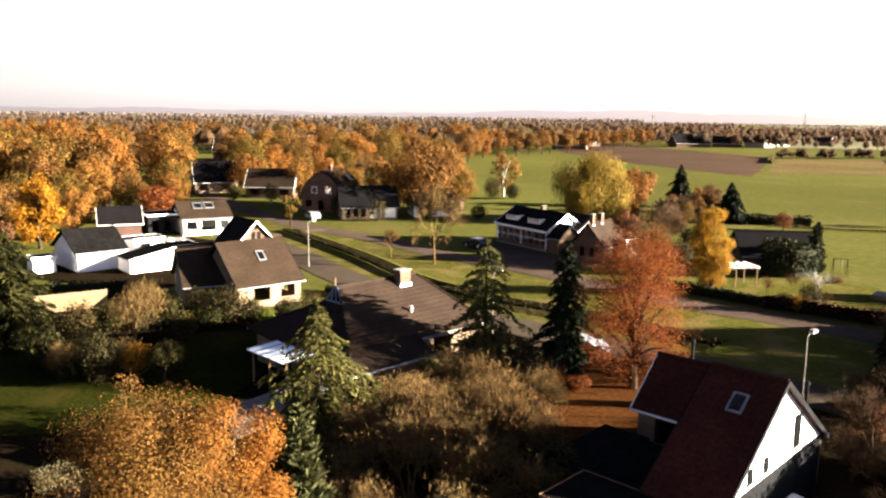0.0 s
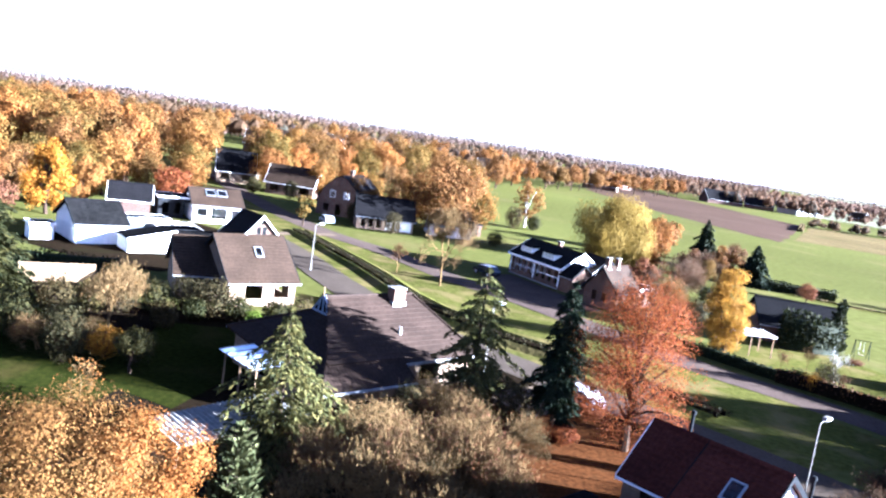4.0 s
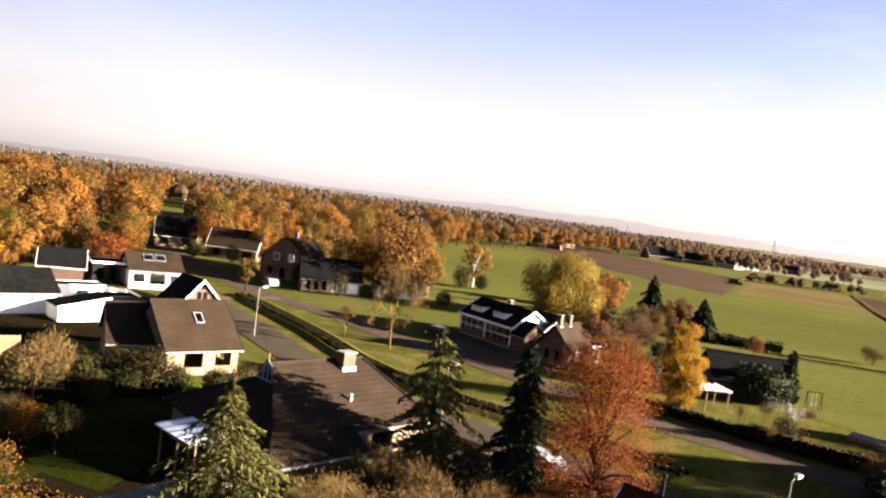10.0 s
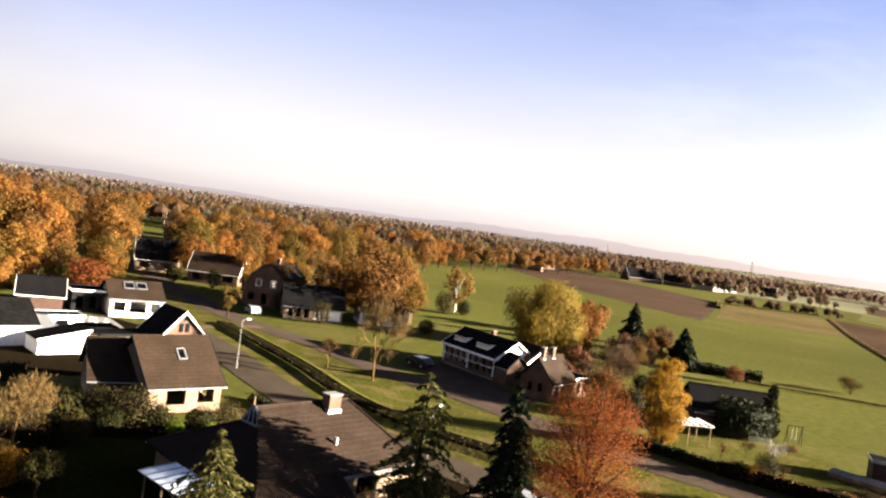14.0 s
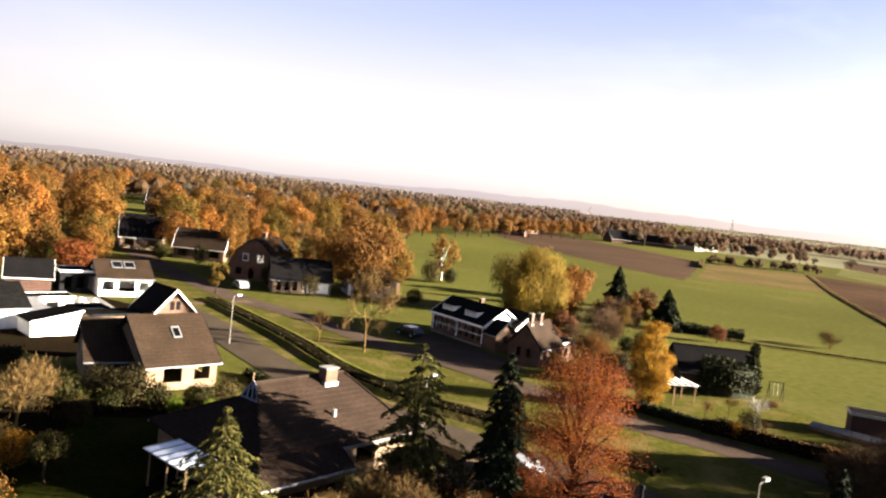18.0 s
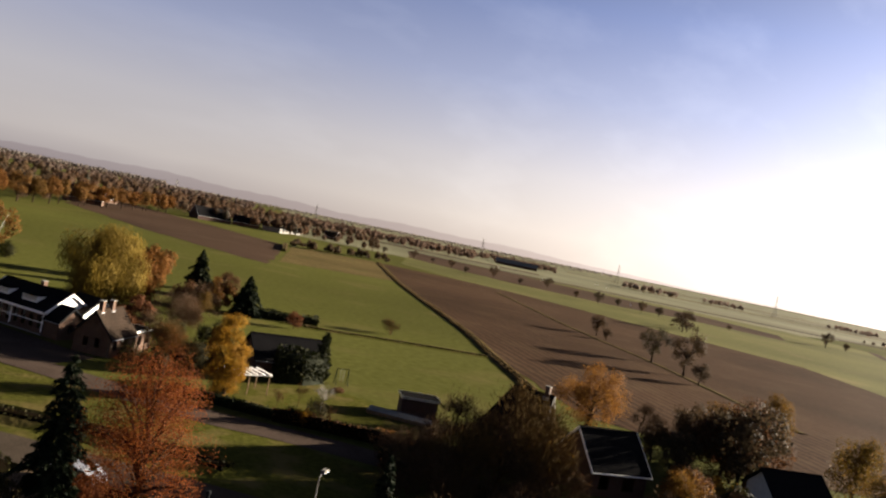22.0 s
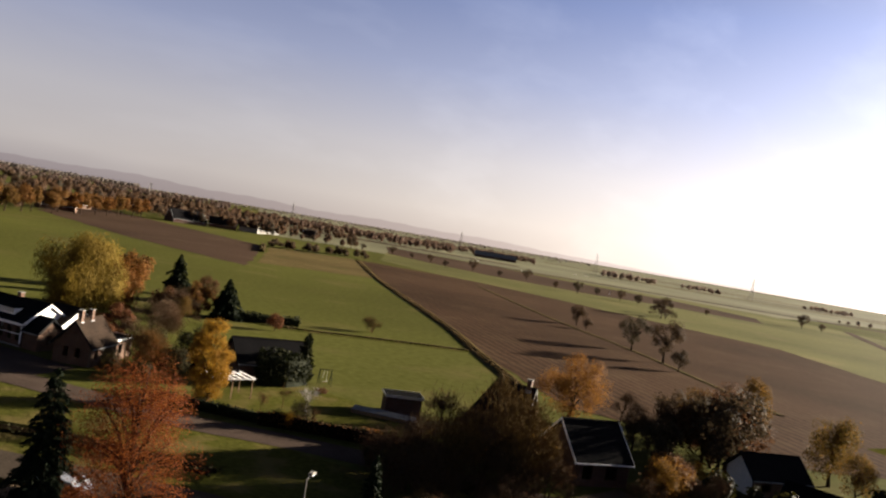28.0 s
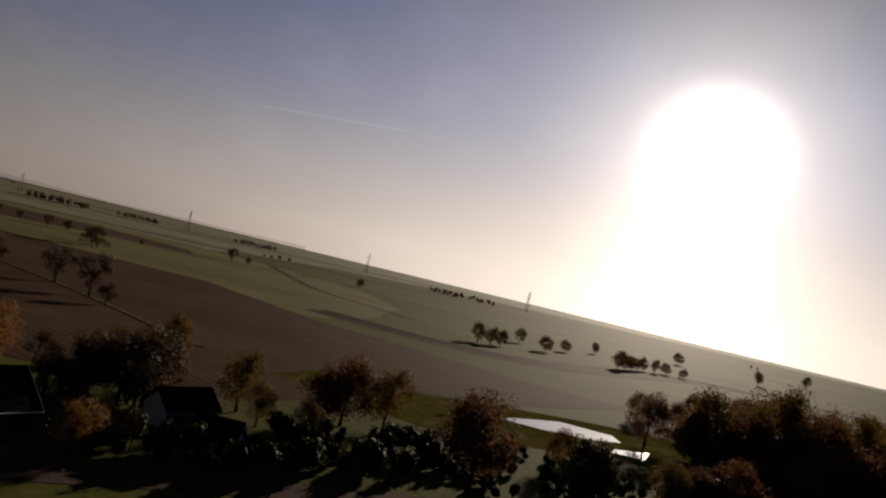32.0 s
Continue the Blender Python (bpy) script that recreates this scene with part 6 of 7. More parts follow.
spots = [(-48, 195, 0.7), (-44, 210, 0.8), (-52, 215, 0.9), (-58, 222, 0.9), (-28, 198, 0.6), (-22, 190, 0.55), (-40, 220, 0.85), (-26, 250, 0.9), (-18, 262, 0.9), (-10, 280, 0.9), (-30, 270, 0.95), (0, 295, 0.9), (-56, 142, 0.6), (-62, 138, 0.75), (-68, 128, 0.7), (-66, 118, 0.6), (-74, 122, 0.8), (-80, 132, 0.9), (-64, 106, 0.55), (-72, 108, 0.6), (-18, 158, 0.5), (-22, 162, 0.55), (-34, 188, 0.6), (-34, 255, 0.95), (-40, 240, 0.9), (-56, 119, 0.55), (-62, 128, 0.7), (-72, 142, 0.85), (-80, 152, 1.0), (-88, 160, 1.05), (-78, 175, 1.0), (-66, 150, 0.75), (-92, 178, 1.05), (-70, 196, 1.0), (-84, 202, 1.0), (-100, 190, 1.1), (-78, 225, 1.0), (-60, 240, 0.95), (-30, 232, 0.8), (-95, 222, 1.0), (-110, 210, 1.0), (-112, 172, 1.0), (-100, 150, 0.9), (-52, 152, 0.55), (-55, 160, 0.7), (-50, 262, 1.0), (-36, 285, 1.0), (-22, 300, 1.0), (-33, 344, 1.05), (-12, 330, 0.95), (-5, 310, 0.8), (-70, 270, 1.0), (-90, 262, 1.0), (-60, 300, 1.0), (-48, 330, 1.0), (-75, 340, 1.0), (-20, 360, 1.0), (11, 343, 0.95), (-9, 165, 0.75), (3, 166, 0.7), (-14, 172, 0.7), (-115, 240, 1.0), (-130, 200, 1.0), (-105, 290, 1.0), (-125, 270, 1.0)]
for k in range(75):
    a, d = radians(rr.uniform(-38, -17)), rr.uniform(165, 340)
    if math.sin(a) * d < -58 - (math.cos(a) * d - 150) * 0.42:
        spots.append((math.sin(a) * d, math.cos(a) * d, rr.uniform(0.85, 1.1)))
for k in range(70):
    a, d = radians(rr.uniform(-34, 4)), rr.uniform(330, 620)
    spots.append((math.sin(a) * d, math.cos(a) * d, rr.uniform(0.75, 1.1)))
for k, (x, y, s) in enumerate(spots):
    copy_thing(oaks[(k * 5 + k // 3) % 4], place(x, y, s * rr.uniform(0.94, 1.06), rr.uniform(0, 360), s * rr.uniform(0.92, 1.06)))
avenue = broadleaf("avenue_oak", place(12.4, 362), "oak in orange leaf on a clear trunk", "oak", 13, 10.5, 3400, 0.32, 75, 0.3, clumps=40, limbs=7, group="avenue oaks")
for k in range(15):
    copy_thing(avenue, place(28 + 8.2 * k + rr.uniform(-2, 2), 392 + 12.5 * k + rr.uniform(-3, 3), rr.uniform(0.85, 1.15), rr.uniform(0, 360), rr.uniform(0.85, 1.1)))
# browner trees towards the sun
brown = [broadleaf("tree", place(104, 43), "tree with dull brown autumn leaves", "rust", 9, 8.5, 6500, 0.165, 81, 0.15, clumps=40, group="trees towards the sun"),
         broadleaf("tree", place(114, 37), "tree with sparse olive-brown leaves", "oak_olive", 10, 8.5, 6000, 0.165, 82, 0.15, clumps=40, group="trees towards the sun")]
dark_bare = [bare_tree("bare_tree", place(48.5, 69, 1.0), "dark leafless tree with dense twigs", 8.6, 8.0, 91 + k, depth=6, stems=2, mat="greytwig", leaf="rust", leaves=500, group="leafless trees", fine=2400, spray=0.4) for k in range(2)]
dark_bare[1].matrix_world = place(45, 64.5, 0.9)
# (24, 36) through (26, 32): unseen trees added to shade the near house.
for k, (x, y, s) in enumerate([(51, 66.5, 0.85), (42.5, 61, 0.75), (46, 55, 0.75), (49, 58, 0.8), (52, 55.5, 0.6), (40, 57, 0.6), (88, 64, 1.0), (55, 71, 0.7), (27, 109, 0.8), (36, 132, 0.9), (44, 144, 0.8), (41, 66, 0.7), (33, 47, 0.7), (29, 49.5, 0.6), (25.9, 45, 0.55), (22.5, 40.6, 0.5), (24, 36, 0.6), (27, 39, 0.65), (28.5, 43, 0.6), (21.5, 34, 0.5), (31, 36, 0.8), (26, 32, 0.7), (335, 274, 1.0), (341, 270, 0.8), (47, 60.5, 0.8), (50, 62, 0.7), (53, 60, 0.7), (44, 52, 0.6), (50.5, 60, 0.8), (39.5, 60, 1.1), (48.7, 55.4, 0.95), (41, 57.6, 0.85), (46, 58, 1.0), (38, 60, 0.7), (81.6, 66, 1.0), (85.7, 61.4, 1.2), (89.7, 80, 0.7), (84, 68, 0.9), (69, 49, 0.6), (73, 58, 0.7), (60, 50, 0.55), (93, 70, 0.8), (112, -4, 0.9), (123, -13, 1.0), (118, 2, 0.7)]):
    copy_thing(dark_bare[k % 2], place(x, y, s, rr.uniform(0, 360)))
for k, (x, y, s) in enumerate([(84, 62, 1.05), (64, 52, 0.5), (90, 66, 0.9), (96, 72, 0.8), (118, 77, 0.8), (108.6, 5.6, 0.85), (123.2, 11.4, 0.7), (198.2, -27.2, 1.5), (205.6, -33.8, 1.7), (189, -40.4, 1.5), (220.3, -27.1, 1.4), (215.6, 0.4, 0.8), (231.1, -17.9, 1.1), (253.3, -15.8, 0.9), (260.1, -30.5, 1.1), (176.2, -49.4, 1.6), (231.3, -50.1, 1.6), (156.6, -43.7, 1.4), (147.7, -30.9, 1.0), (253, -66, 1.5), (273, -43.6, 1.3), (138.6, -20, 0.9), (207.6, -58.1, 1.6), (224.8, -9.4, 0.8), (204.5, -11.6, 0.8), (237.8, -32.6, 1.2), (633.6, 240.6, 0.9), (352.4, 74, 0.95), (356.9, 68.6, 0.9), (366.7, 65.8, 0.85), (432.1, 67.2, 0.85), (410.5, 50, 0.95), (455.2, 44.1, 0.8), (417.3, 12.3, 1.05), (427.1, 9.4, 0.9), (439.9, 6.3, 0.85), (451.7, 3.3, 0.75), (463.5, 0.3, 0.85), (473.9, -6.6, 0.8), (485.5, -12.7, 0.85), (486.6, -22.8, 0.7), (522.3, 31.4, 0.75), (698.9, -27.9, 1.1), (678.6, -89.4, 1.2), (919.7, -169.3, 1.3), (86, 60, 1.1), (112, -5, 0.75), (124, -14, 0.95), (118, -9, 0.8), (131, -20, 0.5), (174, -2, 1.25), (167, -14, 1.6), (164, -25, 1.9), (156, -31, 1.9), (171, -43, 1.7), (160, -20, 1.5), (150, -27, 1.4), (180, -30, 1.8), (146, -36, 1.5), (140, -28, 1.1), (190, -50, 1.7), (176, -20, 1.5), (135, -42, 1.2), (61, 140, 0.35), (60, 176, 0.6), (44, 142, 0.5), (24, 113, 0.55)]):
    copy_thing(brown[(k * 3 + k // 4) % 2], place(x, y, s * rr.uniform(0.92, 1.08), rr.uniform(0, 360), s * rr.uniform(0.95, 1.1)))

# dull grey trees along the field boundaries
dull = [broadleaf("field_tree", place(196, 195.5, 0.85), "thin tree with dull grey-brown leaves on the field boundary", "field_leaf", 9.6, 7.4, 3600, 0.19, 151, 0.2, clumps=30, limbs=9, group="field trees"),
        broadleaf("field_tree", place(171.5, 149.5), "tall thin tree with dull grey leaves on the field boundary", "field_leaf", 10.4, 7.0, 3600, 0.19, 152, 0.22, clumps=26, limbs=9, shape="egg", group="field trees")]
for k, (x, y, s) in enumerate([(190, 185, 0.6), (164, 132.4, 1.1), (157.4, 122.4, 0.75), (319, 259, 1.15), (326, 262, 0.8), (348, 508, 0.8), (338, 474, 0.75), (360, 469, 1.0), (368, 447, 0.7), (391, 443, 0.9), (373, 393, 0.7), (369, 368, 0.9), (398, 378, 0.8), (389, 349, 0.75), (393, 338, 1.0), (408, 330, 0.7), (345, 530, 0.7), (340, 552, 0.8), (440, 320, 0.6), (533, 308, 1.1), (545, 300, 0.8), (305, 559, 1.0), (312, 552, 0.8), (81, 57.5, 1.12), (76, 62, 0.8), (84.5, 67, 0.85), (79.5, 69, 0.75), (88, 63, 0.9)]):
    copy_thing(dull[k % 2], place(x, y, s, rr.uniform(0, 360), s * rr.uniform(0.85, 1.1)))
for x, y, s, v in ((98.5, 53.5, 0.9, 1), (68, 53.5, 0.52, 0), (109, 42, 1.2, 0), (94, 48, 0.62, 1), (92, 40, 0.6, 1)):
    copy_thing(brown[v], place(x, y, s, rr.uniform(0, 360), s))

# distant woods and tree rows to the horizon
wr = np.random.default_rng(9)


def crowns(name, label, trees, size, mat, blades=46):
    """Far trees, too many to count: each a lumpy crown with a coat of leaf clumps, all in one mesh."""
    ring = [(math.cos(k * math.tau / 7) * s, math.sin(k * math.tau / 7) * s, z) for z, s in ((-0.75, 0.6), (-0.2, 1.0), (0.35, 0.85), (0.8, 0.4)) for k in range(7)] + [(0, 0, 1.0)]
    faces = [(r * 7 + k, r * 7 + (k + 1) % 7, r * 7 + 7 + (k + 1) % 7, r * 7 + 7 + k) for r in range(3) for k in range(7)] + [(21 + k, 21 + (k + 1) % 7, 28) for k in range(7)]
    ring = np.array(ring)
    V, F, n0 = [], [], 0
    for x, y, h in trees:
        c, rad = np.array([x, y, h * 0.56]), np.array([h * 0.36, h * 0.36, h * 0.42]) * wr.uniform(0.75, 1.15, 3)
        V.append(c + ring * rad * wr.uniform(0.72, 1.0, (29, 1)))
        F += [tuple(i + n0 for i in q) for q in faces]
        n0 += 29
        u = wr.normal(size=(blades, 3))
        u /= np.linalg.norm(u, axis=1)[:, None]
        v, f = cards(c + u * rad * wr.uniform(0.8, 1.12, (blades, 1)), np.full(blades, size), wr, out=u)
        V.append(v)
        F += [tuple(q) for q in (f + n0).tolist()]
        n0 += len(v)
    v = np.concatenate(V)
    v[:, 2] = np.maximum(v[:, 2], 0)
    me = bpy.data.meshes.new(name)
    me.from_pydata(v.tolist(), [], F)
    me.materials.append(M[mat])
    me.update()
    tagged(new(name, me), label, "woods", "", "stuff")


def scatter(az, dist, count, hi):
    out = []
    for _ in range(count):
        a, d = radians(wr.uniform(*az)), math.exp(wr.uniform(math.log(dist[0]), math.log(dist[1])))
        out.append((math.sin(a) * d, math.cos(a) * d, wr.uniform(*hi)))
    return out


def tree_rows(az, dist, rows, hi, run=(60, 260), step=9.0):
    """Rows of trees and hedges across the plain, most of them along the field boundaries."""
    out = []
    for _ in range(rows):
        a, d = radians(wr.uniform(*az)), math.exp(wr.uniform(math.log(dist[0]), math.log(dist[1])))
        t, n, h0 = radians(wr.choice([-35, -28, 55]) + wr.normal() * 5), wr.uniform(*run), wr.uniform(*hi)
        for k in range(int(n / step)):
            if wr.uniform() < 0.82:
                s = k * step - n / 2
                out.append((math.sin(a) * d + math.cos(t) * s + wr.normal() * 1.5, math.cos(a) * d + math.sin(t) * s + wr.normal() * 1.5, h0 * wr.uniform(0.6, 1.15)))
    return out


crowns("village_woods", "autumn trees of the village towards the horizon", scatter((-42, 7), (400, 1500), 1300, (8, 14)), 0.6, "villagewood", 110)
crowns("village_edge_woods", "brown woods beyond the village", scatter((-45, 20), (1300, 2600), 1200, (11, 15)), 1.4, "hazed_farwood", 34)
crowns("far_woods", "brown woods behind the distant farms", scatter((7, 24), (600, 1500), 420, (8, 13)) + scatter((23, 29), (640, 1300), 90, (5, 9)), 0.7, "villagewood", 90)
bushes = [(wr.uniform(176, 250), 0, wr.uniform(2.5, 5.5)) for _ in range(46)]
crowns("field_bushes", "brown bushes beyond the stubble strip", [(x, 418 + 0.22 * (x - 176) + wr.normal() * 5, h) for x, _, h in bushes], 0.5, "villagewood", 70)
crowns("plain_woods", "brown woods along the far edge of the plain", scatter((22, 36), (1000, 1500), 330, (8, 12)) + scatter((34, 42), (1250, 1700), 200, (7, 11)), 0.9, "hazed_farwood", 40)
crowns("plain_copse", "hazy copses far out on the plain", scatter((46.8, 50.4), (1250, 1400), 46, (8, 13)) + scatter((52.2, 55), (1400, 1600), 36, (7, 11)) + scatter((60, 63), (1500, 1700), 30, (6, 10)) + scatter((74, 79), (1200, 1500), 40, (6, 10)), 0.9, "hazed_skyline", 40)
crowns("plain_trees", "scattered trees on the far plain", tree_rows((24, 105), (900, 2400), 4, (5, 8), (20, 90), 14.0), 1.3, "hazed_farwood", 26)
crowns("hazy_woods", "hazy woods along the far edge of the plain", scatter((16, 44), (2300, 3400), 700, (2.5, 5)), 1.4, "hazed_skyline", 6)
crowns("sky_line_woods", "last line of trees at the horizon", scatter((-62, 14), (3000, 4200), 2000, (17, 22)) + scatter((14, 46), (3000, 4200), 600, (4, 8)), 4.0, "hazed_skyline", 6)
# Horizon haze added as a see-through band that tints the sky behind it.
hz = bpy.data.materials.new("haze_tint_hills")
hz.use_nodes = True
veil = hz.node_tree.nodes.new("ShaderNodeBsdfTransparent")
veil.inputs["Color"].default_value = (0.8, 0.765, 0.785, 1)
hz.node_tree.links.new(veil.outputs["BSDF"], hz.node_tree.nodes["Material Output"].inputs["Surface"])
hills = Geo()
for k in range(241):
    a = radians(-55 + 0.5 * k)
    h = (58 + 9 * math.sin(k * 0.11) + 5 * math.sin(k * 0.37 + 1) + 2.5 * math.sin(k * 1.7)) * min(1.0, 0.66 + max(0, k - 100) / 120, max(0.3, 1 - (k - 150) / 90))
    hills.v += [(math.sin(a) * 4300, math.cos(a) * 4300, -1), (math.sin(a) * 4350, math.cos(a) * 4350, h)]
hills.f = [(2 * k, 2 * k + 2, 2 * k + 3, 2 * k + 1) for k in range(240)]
setting("backdrop", hills, hz, "low hills along the horizon, haze tinted into a see-through veil", "hills")
pond_wood = [(wr.uniform(112, 190), wr.uniform(-62, -8), wr.uniform(5, 13)) for _ in range(110)]
crowns("pond_wood", "dense brown wood beyond the pond", [(x, y, h * (0.6 if x < 135 else 1.0)) for x, y, h in pond_wood if y < 60 - 0.62 * (x - 20) - 8 or x > 150], 0.42, "rust", 150)
scrub = [(wr.uniform(58, 112), 0, wr.uniform(1.5, 4.2)) for _ in range(150)]
scrub = [(x, 62 - 0.62 * (x - 50) + wr.uniform(-9, 9), h) for x, _, h in scrub]
scrub += [(wr.uniform(38, 56), 0, wr.uniform(1.2, 2.8)) for _ in range(40)]
scrub = [(x, y if y else 74 - 0.55 * (x - 30) + wr.uniform(-10, 0), h) for x, y, h in scrub]
far_line = [(44, 65), (54, 53), (68, 39), (84, 22), (97, 6)]
scrub += [(wr.uniform(94, 132), wr.uniform(-8, 30), wr.uniform(1.0, 2.6)) for _ in range(90)]
off_road = lambda x, y: all(math.hypot(x - (p[0] + (q[0] - p[0]) * t), y - (p[1] + (q[1] - p[1]) * t)) > 4.5 for p, q in zip(far_line, far_line[1:]) for t in (0, 0.25, 0.5, 0.75, 1))
clear_of = lambda x, y: not (54 < x < 68 and 50 < y < 68) and not (74 < x < 90 and 42 < y < 60) and not (48 < x < 58 and 62 < y < 73)
crowns("garden_scrub", "dark undergrowth between the gardens", [(x, y, h) for x, y, h in scrub if off_road(x, y) and clear_of(x, y)], 0.32, "shrub", 90)


# ---- street lamps ----
def lamp(x, y, ang):
    t = thing("street_lamp", pose(x, y, 0, 0, 0, ang), "pale street lamp post with a curved head", "street lamp", "street lamps")
    part("base", Geo().tube((0, 0, -0.02), (0, 0, 0.9), 0.1, 0.09, 8), M["lampgrey"], t)
    part("post", Geo().tube((0, 0, 0.9), (0, 0, 5.8), 0.06, 0.042, 8), M["lampgrey"], t)
    part("arm", Geo().tube((0, 0, 5.78), (0.45, 0, 5.98), 0.04, 0.035, 6), M["lampgrey"], t)
    h = part("head", Geo().prism([(0.4, 5.93), (1.15, 5.98), (1.15, 6.04), (0.95, 6.14), (0.5, 6.12)], "y", -0.14, 0.14), M["lampgrey"], t)
    part("lens", Geo().box(0.5, 1.1, -0.11, 0.11, 5.9, 5.95), M["sheet"], h)


for q in ((-17.0, 99.8, 40), (4.6, 68.0, 40), (23.4, 48.8, 40)):
    lamp(*q)


# ---- small garden things ----
def pergola():
    t = thing("pergola", pose(31.6, 89.9, 0, 0, 0, 8), "white slatted pergola on thin posts", "pergola")
    for u in (0.1, 2.8, 5.4):
        for w in (0.1, 3.0):
            part("post", Geo().box(u - 0.06, u + 0.06, w - 0.06, w + 0.06, 0, 2.3), M["wood"], t)
    for w in (0.1, 3.0):
        part("beam", Geo().box(-0.2, 5.7, w - 0.05, w + 0.05, 2.3, 2.44), M["trim"], t)
    for k in range(7):
        part("slat", Geo().box(k * 0.88, k * 0.88 + 0.26, -0.3, 3.4, 2.443, 2.54), M["trim"], t)


pergola()


def fence():
    t = thing("fence", pose(-38.9, 73.8, 0, 0, 0, 33), "pale plank garden fence in the sun", "fence")
    plank = Geo().box(0, 0.135, 0, 0.025, 0.05, 1.8).mesh("plank", M["wood"])
    for k in range(47):
        part("plank", plank, M["wood"], t, m=pose(0.14 * k, 0, rr.uniform(-0.02, 0.02)))
    for k in range(5):
        part("post", Geo().box(k * 1.6, k * 1.6 + 0.09, 0.03, 0.12, 0, 1.85), M["wood"], t)
    for z in (0.4, 1.4):
        part("rail", Geo().box(0, 6.58, 0.027, 0.06, z, z + 0.08), M["wood"], t)


fence()


def car(x, y, ang, paint, label):
    t = thing("car", pose(x, y, 0.06, 0, 0, ang), label, "car")
    side = [(-2.1, 0.35), (2.1, 0.35), (2.12, 0.75), (1.35, 0.92), (0.75, 1.42), (-1.2, 1.45), (-1.95, 0.98), (-2.12, 0.8)]
    part("body", Geo().prism(side, "y", -0.85, 0.85), M[paint], t)
    part("window", Geo().prism([(1.2, 0.95), (0.72, 1.36), (-1.15, 1.39), (-1.75, 0.99)], "y", -0.862, 0.862), M["glass"], t)
    for u in (-1.3, 1.3):
        for w in (-0.8, 0.8):
            k = part("wheel", Geo().tube((u, w - 0.1, 0.32), (u, w + 0.1, 0.32), 0.32, 0.32, 14), M["rubber"], t)
            part("rim", Geo().tube((u, w - 0.112, 0.32), (u, w + 0.112, 0.32), 0.19, 0.19, 10), M["metal"], k)
    for w in (-0.6, 0.6):
        part("headlight", Geo().box(2.1, 2.14, w - 0.15, w + 0.15, 0.6, 0.75), M["sheet"], t)


car(-24, 146.5, 118, "carpaint", "silver car parked on the service road")
car(5.2, 116.8, 130, "darkpaint", "dark car parked in front of the farmhouse")
car(17.3, 30.9, 50, "carpaint", "silver car parked beside the near house")
car(11.8, 63.2, 135, "carpaint", "white car on the driveway")


def greenhouse():
    t = thing("corrugated_lean_to", pose(-11.0, 40.0, 0, 0, 0, 54), "low corrugated roof over a garden store", "shed")
    for k in range(9):
        g = Geo()
        for j in range(6):
            a, b = k * 0.95 + 0.95 * j / 6, k * 0.95 + 0.95 * (j + 1) / 6
            z = lambda q: 2.2 + 0.04 * math.cos(q * math.pi)
            g.add([(a, -0.2, z(j)), (b, -0.2, z(j + 1)), (b, 3.0, z(j + 1) + 0.4), (a, 3.0, z(j) + 0.4)], [(0, 1, 2, 3)])
        part("sheet", g, M["concrete"], t)
    part("wall", Geo().box(0, 8.5, 2.7, 2.85, 0, 2.45), M["wood"], t)
    for k in range(5):
        part("post", Geo().box(k * 2.1, k * 2.1 + 0.1, 0, 0.1, 0, 2.15), M["wood"], t)
    part("beam", Geo().box(0, 8.5, 0.0, 0.1, 2.05, 2.15), M["wood"], t)


greenhouse()


broadleaf("round_tree", place(-19.7, 54.6), "small round-headed tree on a bare stem", "shrub", 3.4, 2.6, 2600, 0.08, 151, 0.42, clumps=26, limbs=6)
bush("loose_bush", place(-22.6, 56.8), "loose bush with yellow-orange leaves", "gold", 2.6, 2.4, 900, 0.12, 152)
bush("olive_bush", place(-13.6, 26.6), "olive-green garden bush in thin leaf", "oak_olive", 3.4, 3.0, 2200, 0.1, 111)
bush("olive_bush", place(-16.2, 28.4), "olive-green garden bush in thin leaf", "shrub", 3.0, 2.2, 1500, 0.11, 112)
bush("low_bush", place(-17.0, 33.6), "low dark evergreen bush beside the path", "hedge", 2.6, 1.4, 1100, 0.1, 113)
bush("low_bush", place(-14.4, 37.0), "low dark evergreen bush beside the store", "hedge", 2.2, 1.6, 1000, 0.1, 114)
bare_tree("leafless_sapling", place(-20.6, 49.6), "thin sapling with a few orange leaves", 4.0, 2.6, 115, depth=4, leaf="oak_orange", leaves=260, fine=300, r0=0.05)
bush("covered_mound", place(-19.6, 38.6), "low mound of pale cut foliage", "silver", 2.8, 1.1, 1600, 0.09, 116)
setting("garden_path", ribbon([(-20.4, 31.5), (-19.2, 35.5), (-17.6, 40), (-13.5, 46), (-10, 49)], [(0.7, 0.045), (0, 0.05), (-0.7, 0.045)], 1.0), M["asphalt"], "dark paved garden path", "path")


# Out-of-view hedge, added to block sun from the lower gable wall.
hedge("boundary_hedge", "unseen tall evergreen hedge added to shade the near house", [(21.5, 28), (24.5, 33), (28, 38), (31, 42)], 2.4, 4.4, "hedge", 69, 110, 0.2)
conifer("garden_conifer", place(30, 51), "slim dark conifer near the road", "conifer", 6.5, 3.2, 121, rows=16, per=10, blades=40, size=0.18, point=0.7)
bush("round_bush", place(27.4, 46.6), "brown thinly leaved bush", "rust", 2.6, 2.4, 900, 0.12, 122)
bush("round_bush", place(23.6, 43.0), "brown thinly leaved bush", "rust", 2.4, 2.0, 800, 0.12, 123)
bush("red_shrub", place(12.2, 60.4), "low red-brown leafy shrub under the beech", "beech", 3.0, 1.6, 1500, 0.12, 124)
bush("red_shrub", place(9.8, 54.6), "low red-brown leafy shrub under the beech", "beech", 2.2, 1.2, 900, 0.12, 125)
